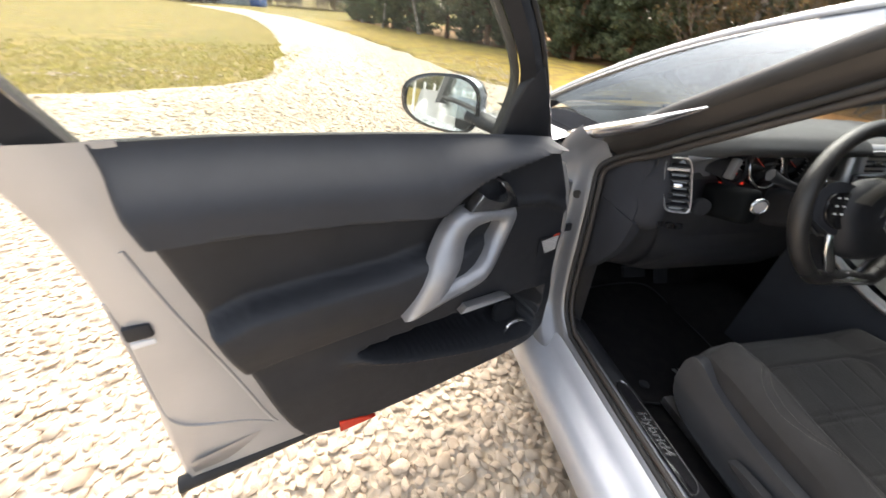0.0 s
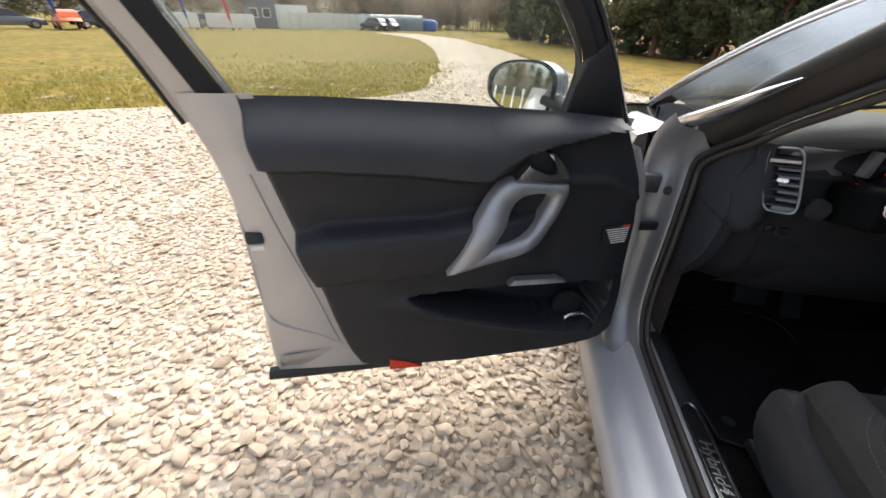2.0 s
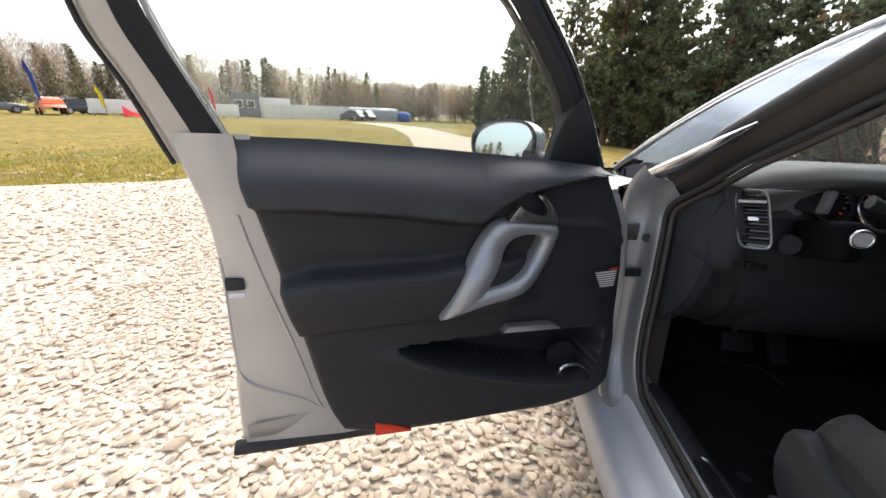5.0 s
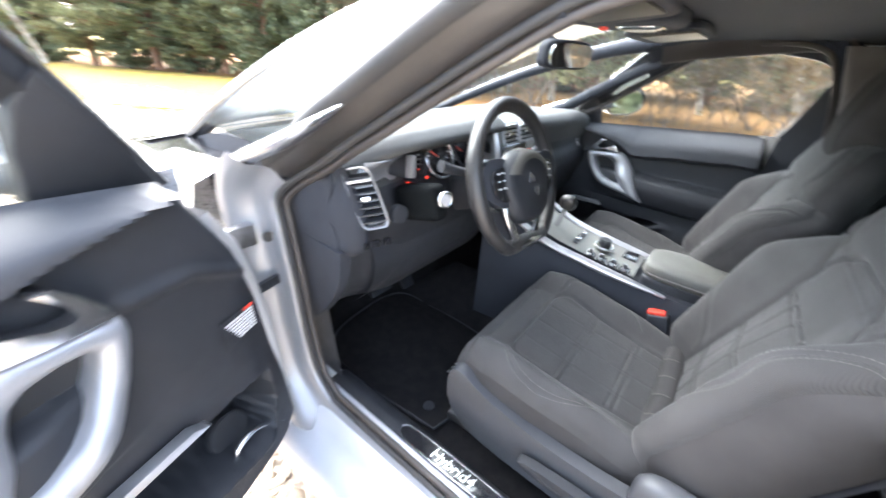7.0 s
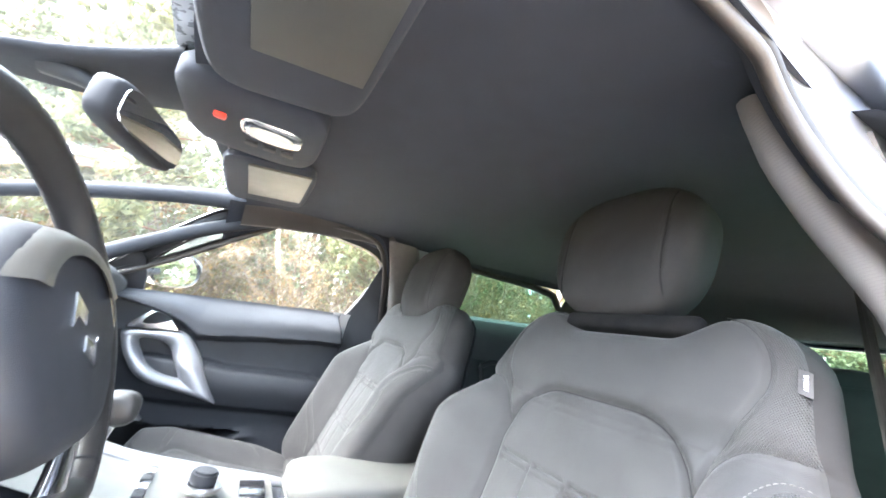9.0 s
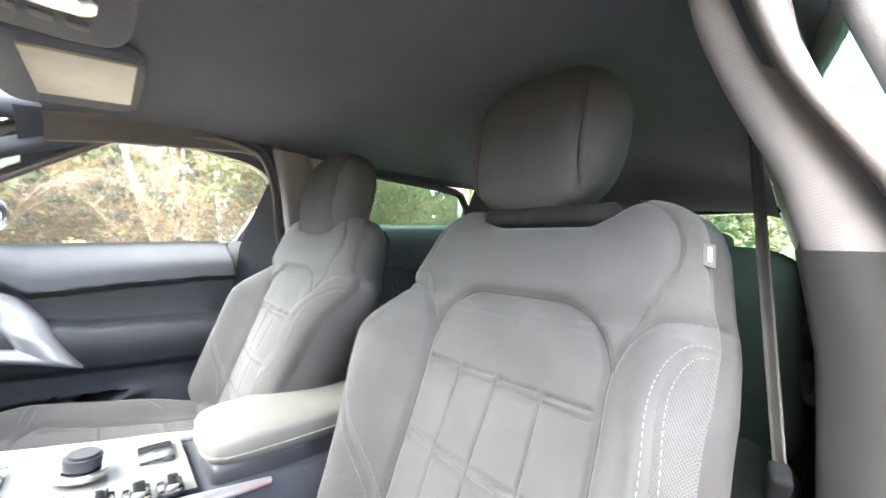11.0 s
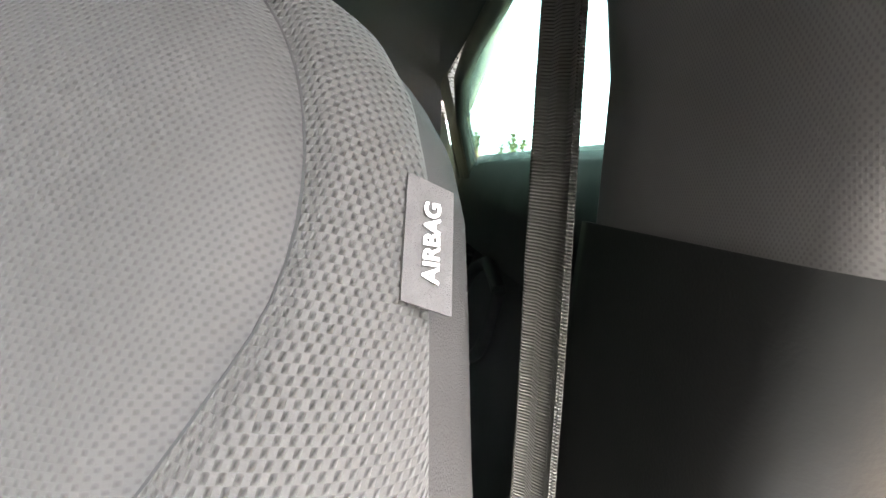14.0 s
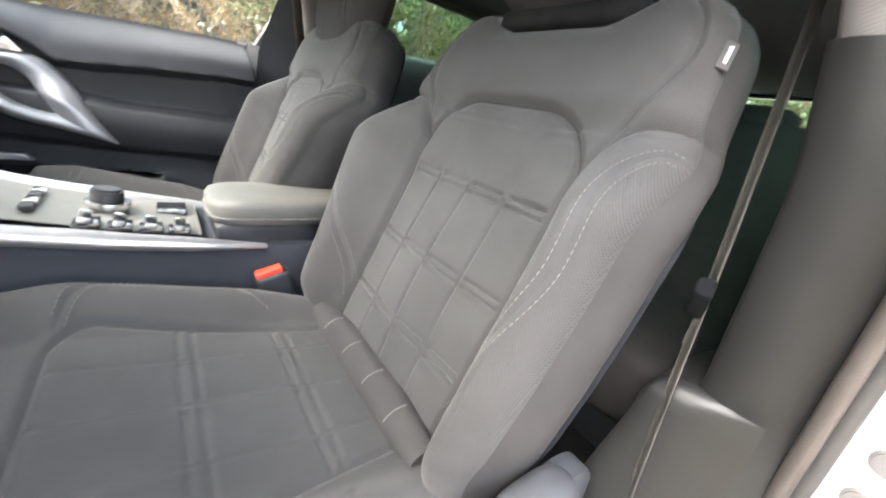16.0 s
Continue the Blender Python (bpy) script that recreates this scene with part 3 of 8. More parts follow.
    # cushion
    ys = np.arange(0.02, 0.535, step * 1.3)
    uu = np.linspace(-1, 1, int(0.54 / (step * 1.3)))
    wy = np.interp(ys, [0.02, 0.10, 0.30, 0.42, 0.48, 0.535], [0.225, 0.240, 0.258, 0.262, 0.250, 0.205])
    S = wy[:, None] * uu[None]
    Y = ys[:, None] + 0 * uu[None]
    A = np.abs(S)
    top = np.interp(Y, [0.0, 0.10, 0.25, 0.40, 0.47, 0.52, 0.54], [0.572, 0.580, 0.600, 0.624, 0.620, 0.585, 0.545])
    Z = top + 0.040 * sstep(0.145, 0.215, A) * (1 - sstep(0.46, 0.535, Y)) * (0.55 + 0.45 * sstep(0.02, 0.2, Y))
    edge = np.clip((A - (wy[:, None] - 0.05)) / 0.05, 0, 1)
    Z -= 0.055 * (1 - np.sqrt(np.clip(1 - edge**2, 0, 1)))
    half = np.interp(Y, [0.02, 0.15, 0.39], [0.128, 0.140, 0.172])
    qx, qy = A - (half - 0.05), Y - (0.410 - 0.05)
    ins = np.where(qy > 0, np.hypot(np.maximum(qx, 0), np.maximum(qy, 0)) - 0.05, A - half)
    Z -= 0.0065 * gauss(ins, 0.005)
    cp = ins < -0.004
    for yy in (0.149, 0.275):
        Z -= cp * 0.0046 * (gauss(Y - yy - 0.0085, 0.0035) + gauss(Y - yy + 0.0085, 0.0035)) * (0.35 + 0.65 * (np.abs(S % 0.085 - 0.0425) < 0.036))
    for vs in (-0.085, 0.0, 0.085):
        Z -= cp * 0.0014 * gauss(S - vs, 0.0028)
    front_seam = spline([(0.165, 0.405), (0.205, 0.388), (0.236, 0.345), (0.240, 0.273), (0.215, 0.197), (0.180, 0.155)], 40)
    Z -= 0.003 * gauss(seg_dist(A, Y, front_seam), 0.003)
    cpos = np.stack([cx + S * 0.97, 0.02 + (Y - 0.02) * 0.95, Z], -1)
    cuv = np.stack([S, Y], -1)
    im = (ins[:-1, :-1] + ins[1:, 1:]) / 2
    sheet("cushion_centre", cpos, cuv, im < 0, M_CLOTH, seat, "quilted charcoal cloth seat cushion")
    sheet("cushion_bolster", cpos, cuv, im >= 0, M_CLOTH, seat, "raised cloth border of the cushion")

    def on_cushion(sv, yv):
        i = int(np.argmin(np.abs(ys - yv)))
        j = int(np.argmin(np.abs(S[i] - sv)))
        return np.array([cx + sv * 0.97, 0.02 + (yv - 0.02) * 0.95, Z[i, j] + 0.0012])

    for sg in (-1, 1):
        for off in (-0.006, 0.006):
            stitches([on_cushion(sg * (a + off), b + off) for a, b in front_seam[1:39]], (0, 0, 1), seat)
    ring = [np.vstack([cpos[::-1, 0], cpos[0:1, :].reshape(-1, 3)[1:-1], cpos[:, -1], cpos[-1, ::-1][1:-1]])][0]
    cen = np.array([cx, 0.28, 0])
    wall = []
    for k in np.linspace(0, 1, 6):
        row = ring.copy()
        row[:, 2] = ring[:, 2] * (1 - k) + 0.475 * k
        row[:, :2] = cen[:2] + (ring[:, :2] - cen[:2]) * (1 + 0.012 * math.sin(k * math.pi) - 0.03 * k)
        wall.append(row)
    part("cushion_side", grid(wall, close_v=True), M_SEAT_SIDE, seat, smooth=80)
    # padded roll between cushion and backrest
    roll = [(cx + k, 0.050 + 0.008 * (k / 0.17) ** 2, 0.578 + 0.006 * (k / 0.17) ** 2) for k in np.linspace(-0.172, 0.172, 24)]
    part("cushion_roll", tube(roll, [0.020, 0.028, 0.029, 0.028, 0.020], 16), M_SEAT_SIDE, seat, "dark padded roll behind the cushion", smooth=70)
    for k in (-0.105, -0.035, 0.035, 0.105):
        c0 = np.array([cx + k, 0.050 + 0.008 * (k / 0.17) ** 2, 0.578])
        arc = [c0 + 0.0292 * np.array([0, math.sin(t), math.cos(t)]) for t in np.linspace(-0.2, 1.0, 8)]
        part("roll_seam", tube(arc, 0.0012, 6), M_THREAD, seat, "short pale seam", smooth=60)
    # base: side shields, lever, rails
    for sg in (-1, 1):
        x = cx + sg * 0.256
        prof = [(-0.12, 0.40), (-0.135, 0.56), (-0.06, 0.60), (0.02, 0.545), (0.20, 0.535), (0.36, 0.560), (0.450, 0.596), (0.480, 0.555), (0.455, 0.44), (0.30, 0.40)]
        part("side_shield", plate(spline(prof + prof[:1], 50)[:-1], lambda a, b, w, x=x, sg=sg: (x - sg * 0.012 + sg * w, a, b), 0.03, bevel=0.008), M_SEATPLASTIC, seat, "grey plastic side shield of the seat base")
        part("seat_rail", box((cx + sg * 0.20, 0.20, 0.335), (0.035, 0.62, 0.03), 0.005), M_STEEL, seat, "dark steel seat rail")
    lever = plate(spline([(0.05, 0.475), (0.10, 0.497), (0.24, 0.490), (0.25, 0.470), (0.12, 0.462), (0.05, 0.475)], 30)[:-1], lambda a, b, w: (cx + side * (0.284 + w), a, b), 0.022, bevel=0.006)
    part("height_lever", lever, M_TRIM, seat, "dark plastic height lever")
    part("recliner_cover", blob((cx + side * 0.272, -0.005, 0.575), (0.055, 0.13, 0.11), 3.0, 20, 12), M_SEATPLASTIC, seat, "grey plastic hinge cover")
    # sewn tag at the outboard shoulder
    ta, tb = on_back(side * 0.2185, hh(1.0645), 0.002), on_back(side * 0.2215, hh(1.0385), 0.002)
    out = np.array([side * 0.0092, -0.003, -0.0028])
    bm = grid([[ta - out * 0.15, ta + out], [tb - out * 0.15, tb + out]])
    thicken(bm, 0.0010)
    part("airbag_tag", bm, M_TAG, seat, "small grey sewn tag with white letters")
    cu = bpy.data.curves.new("txt", "FONT")
    cu.body, cu.size, cu.extrude, cu.align_x, cu.align_y, cu.offset = "AIRBAG", 0.0052, 0.0002, "CENTER", "CENTER", 0.00010
    tob = new("txt", cu)
    bpy.context.view_layer.update()
    me = bpy.data.meshes.new_from_object(tob.evaluated_get(bpy.context.evaluated_depsgraph_get()))
    bpy.data.objects.remove(tob)
    ux = Vector(ta - tb).normalized()
    uo = (Vector(out) - ux * Vector(out).dot(ux)).normalized()
    un = ux.cross(-uo) if side < 0 else ux.cross(-uo)
    if un.dot(Vector(B_OUT)) < 0:
        un = -un
    uy = un.cross(ux)
    m4 = Matrix((ux, uy, un)).transposed().to_4x4()
    m4.translation = Vector((ta + tb) / 2 + out * 0.46) + un * 0.0019
    me.transform(m4)
    link_mesh("lettering", me, M_WHITEINK, seat, "white printed letters", smooth=0)
    seat.matrix_basis = Matrix.Translation((0, ahead, 0)) @ seat.matrix_basis
    return seat


# ---- the car's shell ----
car = thing("car", "silver estate car with its driver's door wide open", "car", (0, 0, 0))


def open_x(z, y=0.0):
    """Half width of the door opening's inner edge: it leans in towards the roof, less so at the front pillar."""
    x = float(np.interp(z, [0.36, 0.50, 0.95, 1.05, 1.20, 1.33, 1.40], [0.758, 0.755, 0.738, 0.705, 0.645, 0.594, 0.57]))
    return x + 0.055 * float(sstep(0.12, 0.42, y)) * float(sstep(0.98, 1.12, z)) - 0.022 * float(sstep(0.02, -0.08, y)) * float(sstep(1.08, 1.22, z))


OPENING = spline([(0.74, 0.405), (0.80, 0.46), (0.835, 0.56), (0.86, 0.72), (0.885, 0.86), (0.895, 0.935), (0.835, 0.993), (0.72, 1.052), (0.60, 1.125), (0.50, 1.192), (0.40, 1.258), (0.30, 1.318), (0.19, 1.343), (0.08, 1.349), (0.0, 1.335), (-0.045, 1.296), (-0.085, 1.205), (-0.13, 1.05), (-0.165, 0.90), (-0.195, 0.72), (-0.20, 0.55), (-0.17, 0.44), (-0.08, 0.405), (0.2, 0.398), (0.5, 0.400), (0.74, 0.405)], 140)[:-1]
_t = np.gradient(np.vstack([OPENING[-2:], OPENING, OPENING[:2]]), axis=0)[2:-2]
OPEN_N = np.stack([_t[:, 1], -_t[:, 0]], 1) / np.linalg.norm(_t, axis=1)[:, None]
if (OPEN_N * (OPENING - OPENING.mean(0))).sum() < 0:
    OPEN_N = -OPEN_N


def ring_row(sg, off, dx):
    """A loop round the door opening, moved outward by off and sideways by dx."""
    p = OPENING + OPEN_N * off
    lean = [1 - 0.92 * float(sstep(0.92, 1.12, b[1])) * (1 - float(sstep(0.15, 0.40, b[0]))) for b in OPENING]
    return [(sg * (open_x(b[1], b[0]) + dx * k), a[0], a[1]) for a, b, k in zip(p, OPENING, lean)]


A_FRONT = spline([(0.676, 1.62, 0.965), (0.670, 1.30, 1.108), (0.662, 1.00, 1.222), (0.655, 0.80, 1.286), (0.647, 0.60, 1.336), (0.640, 0.45, 1.362), (0.625, 0.25, 1.388), (0.610, 0.0, 1.408), (0.600, -0.45, 1.420), (0.595, -0.95, 1.405), (0.570, -1.45, 1.360)], 64)
for sg in (-1, 1):
    prof = [(0.010, -0.012), (0.012, 0.012), (0.028, 0.020), (0.050, 0.026), (0.058, 0.045), (0.064, 0.072), (0.074, 0.086), (0.086, 0.094), (0.100, 0.098)]
    low = [i for i in range(len(OPENING)) if not (OPENING[i][1] > 0.985 and OPENING[i][0] > -0.02)]
    cutp = next(i for i in range(1, len(low)) if low[i] - low[i - 1] > 1)
    low = low[cutp:] + low[:cutp]
    upp = [low[-1]] + [i for i in range(len(OPENING)) if i not in low] + [low[0]]
    full = np.array([ring_row(sg, o, d) for o, d in prof])
    wide = np.array(ring_row(sg, 0.215, 0.100))
    share = np.array([float(sstep(1.02, 1.16, b[1])) * float(sstep(0.04, -0.05, b[0])) for b in OPENING])[:, None]
    full = np.concatenate([full, [full[-1] + (wide - full[-1]) * share * 0.5], [full[-1] + (wide - full[-1]) * share]])
    nose = [i for i in range(len(OPENING)) if OPENING[i][1] > 0.985 and OPENING[i][0] > 0.22]
    roofside = [i for i in upp if i not in nose[1:-1]]
    cuts = [k for k in range(1, len(roofside)) if abs(roofside[k] - roofside[k - 1]) > 1]
    runs = np.split(np.array(roofside), cuts)
    thin = np.array([ring_row(sg, o, d) for o, d in ((0.010, -0.012), (0.012, 0.010), (0.020, 0.026), (0.032, 0.036), (0.044, 0.044))])
    part("pillar_cover", grid(thin[:, nose]), M_PILLARSEAL, car, "dark brown-black cover along the front pillar", smooth=60)
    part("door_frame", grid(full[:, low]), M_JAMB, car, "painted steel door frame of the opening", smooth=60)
    for run in runs:
        if len(run) > 2:
            part("roof_edge_cover", grid(full[:4, run]), M_FLANGE, car, "grey-brown cover along the roof edge", smooth=60)
            part("roof_edge_pressing", grid(full[3:, run]), M_SILL, car, "silver painted pressing along the roof edge", smooth=60)
    band = np.array([ring_row(sg, o, d) for o, d in ((0.043, 0.044), (0.050, 0.056), (0.066, 0.058), (0.076, 0.048), (0.080, 0.030))])[:, nose]
    part("corner_pillar", grid(band), M_RUBBER, car, "black rubber-edged corner pillar", smooth=60)
    inner_edge = spline(band[-1], 24)
    tops = spline(A_FRONT[(A_FRONT[:, 1] < 1.50) & (A_FRONT[:, 1] > 0.26)] * np.array([sg, 1, 1]), 24)
    if inner_edge[0][1] < inner_edge[-1][1]:
        inner_edge = inner_edge[::-1]
    # both corner panes are clear glass; only the driver's carries the coloured-in sky sheen
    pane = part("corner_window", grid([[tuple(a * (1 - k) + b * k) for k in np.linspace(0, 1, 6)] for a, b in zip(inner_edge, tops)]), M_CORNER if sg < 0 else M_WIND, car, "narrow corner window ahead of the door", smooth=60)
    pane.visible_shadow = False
    bm = bmesh.new()
    pts = np.array(ring_row(sg, 0.006, 0.004))
    grid([[tuple(np.array(p) + np.array([0, n[0] * math.cos(a) * 0.008, n[1] * math.cos(a) * 0.008]) + np.array([sg * math.sin(a) * 0.008, 0, 0])) for p, n in zip(pts, OPEN_N)] for a in np.linspace(0, 2 * math.pi, 9)], close_v=True, bm=bm)
    part("door_seal", bm, M_RUBBER, car, "thick black rubber door seal", smooth=80)
    bm = bmesh.new()
    pts = np.array(ring_row(sg, -0.007, -0.008))
    grid([[tuple(np.array(p) + np.array([0, n[0] * math.cos(a) * 0.009, n[1] * math.cos(a) * 0.009]) + np.array([sg * math.sin(a) * 0.008, 0, 0])) for p, n in zip(pts, OPEN_N)] for a in np.linspace(0, 2 * math.pi, 9)], close_v=True, bm=bm)
    part("inner_seal", bm, M_SEALGREY, car, "grey inner seal round the opening", smooth=80)

# sills with their tread plates
for sg in (-1, 1):
    ys = np.linspace(1.0, -1.15, 40)
    prof = [(0.655, 0.300), (0.662, 0.368), (0.672, 0.384), (0.700, 0.389), (0.722, 0.386), (0.752, 0.380), (0.790, 0.372), (0.812, 0.352), (0.835, 0.340), (0.868, 0.334), (0.893, 0.318), (0.905, 0.280), (0.895, 0.215), (0.86, 0.185), (0.70, 0.180)]
    rows = [[(sg * x, y, z - 0.004 * (y < -0.3)) for x, z in prof] for y in ys]
    part("sill", grid(rows), M_SILL, car, "silver painted sill", smooth=50)
    tr = [[(sg * x, y, z + 0.004) for x, z in ((0.646, 0.30), (0.655, 0.372), (0.668, 0.388), (0.700, 0.393), (0.720, 0.390))] for y in np.linspace(0.82, -0.14, 20)]
    part("sill_trim", grid(tr), M_TRIM, car, "dark plastic tread trim", smooth=60)
    pl = spline([(0.545, 0.712), (0.50, 0.720), (0.27, 0.718), (0.235, 0.711), (0.25, 0.684), (0.30, 0.678), (0.50, 0.680), (0.545, 0.690), (0.545, 0.712)], 60)[:-1]
    part("tread_plate", plate([(b, a) for a, b in pl], lambda u, v, w, sg=sg: (sg * u, v, 0.3965 + w), 0.003, bevel=0.001), M_GLOSSBLACK, car, "black tread plate with pale lettering and a chrome edge")
    rim = [(sg * b, a, 0.400) for a, b in spline(np.vstack([pl, pl[:1]]), 90)]
    part("plate_edge", tube(rim, 0.0016, 6), M_CHROME, car, "thin chrome edge")
cu = bpy.data.curves.new("txt", "FONT")
cu.body, cu.size, cu.extrude, cu.align_x, cu.align_y, cu.shear, cu.offset = "Hybrid4", 0.037, 0.0008, "CENTER", "CENTER", 0.2, 0.0006
tob = new("txt", cu)
bpy.context.view_layer.update()
tme = bpy.data.meshes.new_from_object(tob.evaluated_get(bpy.context.evaluated_depsgraph_get()))
bpy.data.objects.remove(tob)
tme.transform(Matrix.Translation((-0.699, 0.385, 0.4005)) @ Euler((0, 0, radians(-90))).to_matrix().to_4x4())
link_mesh("lettering", tme, M_CHROME, car, "pale letters on the tread plate", smooth=0)

# front pillars and roof rails
for sg in (-1, 1):
    fr = A_FRONT * np.array([sg, 1, 1])
    part("roof_rail", tube(fr, [0.007, 0.008, 0.008, 0.010, 0.016, 0.024, 0.026, 0.026], 12), M_SILL, car, "silver roof rail running down into the front pillar", smooth=60)
    part("pillar_strip", tube((fr + np.array([sg * 0.004, -0.004, -0.017]))[:36], 0.012, 10), M_GLOSSBLACK, car, "gloss black strip along the front pillar", smooth=60)
    rr = spline([(0.735, 0.95, 0.985), (0.715, 0.82, 1.048), (0.690, 0.66, 1.145), (0.665, 0.50, 1.232), (0.645, 0.33, 1.302)], 26) * np.array([sg, 1, 1])
    part("pillar_trim", tube(rr + np.array([-sg * 0.012, 0.0, 0.012]), [0.034, 0.024, 0.022, 0.022], 14), M_TRIM_SOFT, car, "dark pillar trim", smooth=60)
    inf = fr[:37] + np.array([-sg * 0.022, 0, -0.022])
    part("windscreen_pillar_trim", tube(inf, [0.022, 0.022, 0.026, 0.036], 12), M_TRIM_SOFT, car, "dark windscreen pillar trim", smooth=60)
    blade = spline([(0.788, 1.060, 0.985), (0.787, 1.00, 1.012), (0.785, 0.89, 1.052), (0.782, 0.75, 1.106), (0.780, 0.66, 1.147), (0.778, 0.59, 1.180)], 34) * np.array([sg, 1, 1])
    part("chrome_blade", tube(blade, [0.010, 0.020, 0.024, 0.021, 0.015, 0.003], 12, flat=0.8), M_CHROME, car, "long chrome blade on the front pillar", smooth=70)
    plinth = [[(sg * (0.66 + 0.17 * k), 1.64 - 0.64 * t, 0.966 + 0.022 * (1 - k) * t + 0.010 * t) for k in np.linspace(0, 1, 5)] for t in np.linspace(0, 1, 6)]
    part("pillar_foot", grid(plinth), M_GLOSSBLACK, car, "gloss black panel at the foot of the front pillar", smooth=60)

# roof, headliner, windscreen
ys = np.linspace(0.42, -1.72, 38)
rows, under = [], []
for y in ys:
    w = float(np.interp(-y, -A_FRONT[:, 1], A_FRONT[:, 0]))
    zr = float(np.interp(-y, -A_FRONT[:, 1], A_FRONT[:, 2]))
    crown = 0.055 * sstep(0.62, 0.0, y) + 0.02
    zc = zr + crown
    rows.append([(w * k, y + 0.14 * (1 - k * k) * sstep(0.1, 0.42, y), zr + (zc - zr) * (1 - k * k)) for k in np.linspace(-1, 1, 25)])
    hw = min(w - 0.012, 0.600 - 0.10 * float(np.clip((-y - 0.25) / 0.55, 0, 1.0)))
    base = min(zr - 0.028, 1.372) - 0.085 * float(sstep(1.15, 1.70, -y))
    under.append([(hw * k, y + 0.10 * (1 - k * k) * sstep(0.1, 0.42, y), base - 0.030 * abs(k) ** 6 + 0.020 * (1 - k * k)) for k in np.linspace(-1, 1, 31)])
part("roof", grid(rows), M_PAINT, car, "silver roof skin", smooth=60)
part("headliner", grid(under), M_LINER, car, "dark felt headliner", smooth=60)
for sg in (-1, 1):
    # band between the headliner and the opening's upper edge
    sel = [i for i in range(len(OPENING)) if OPENING[i][1] > 1.20]
    up = []
    for i in sel:
        y, z = OPENING[i]
        hw = 0.565
        zz = min(float(np.interp(-y, -A_FRONT[:, 1], A_FRONT[:, 2])) - 0.045, 1.350)
        up.append([(sg * (open_x(z, y) - 0.006), y, z), (sg * (open_x(z, y) - 0.02), y, z + 0.012), (sg * (hw + 0.01), y, max(z + 0.02, zz)), (sg * (hw - 0.02), y, max(z + 0.022, zz + 0.006))])
    part("cant_rail_trim", grid(up), M_LINER, car, "dark trim along the roof edge", smooth=70)
ws = []
for v in np.linspace(0, 1, 14):
    row = []
    for k in np.linspace(-1, 1, 21):
        ye = 1.58 - 1.14 * v
        ed = Vector((float(np.interp(-ye, -A_FRONT[:, 1], A_FRONT[:, 0])), ye, float(np.interp(-ye, -A_FRONT[:, 1], A_FRONT[:, 2])) - 0.004))
        mid = Vector((0, 1.74, 0.985)).lerp(Vector((0, 0.555, 1.412)), v) + Vector((0, 0.012, 0.028)) * math.sin(v * math.pi)
        q = abs(k) ** 2.2
        row.append(Vector((ed.x * k, mid.y * (1 - q) + ed.y * q, mid.z * (1 - q) + ed.z * q)))
    ws.append(row)
shield = part("windscreen", grid(ws), M_WIND, car, "raked windscreen", smooth=60)
shield.visible_shadow = False
header = [[Vector(ws[-1][j]) + Vector((0, -0.01 - 0.05 * t, 0.012 - 0.022 * t)) for j in range(21)] for t in np.linspace(0, 1, 4)]
part("roof_header", grid(header), M_LINER, car, "dark trim at the front of the roof", smooth=60)

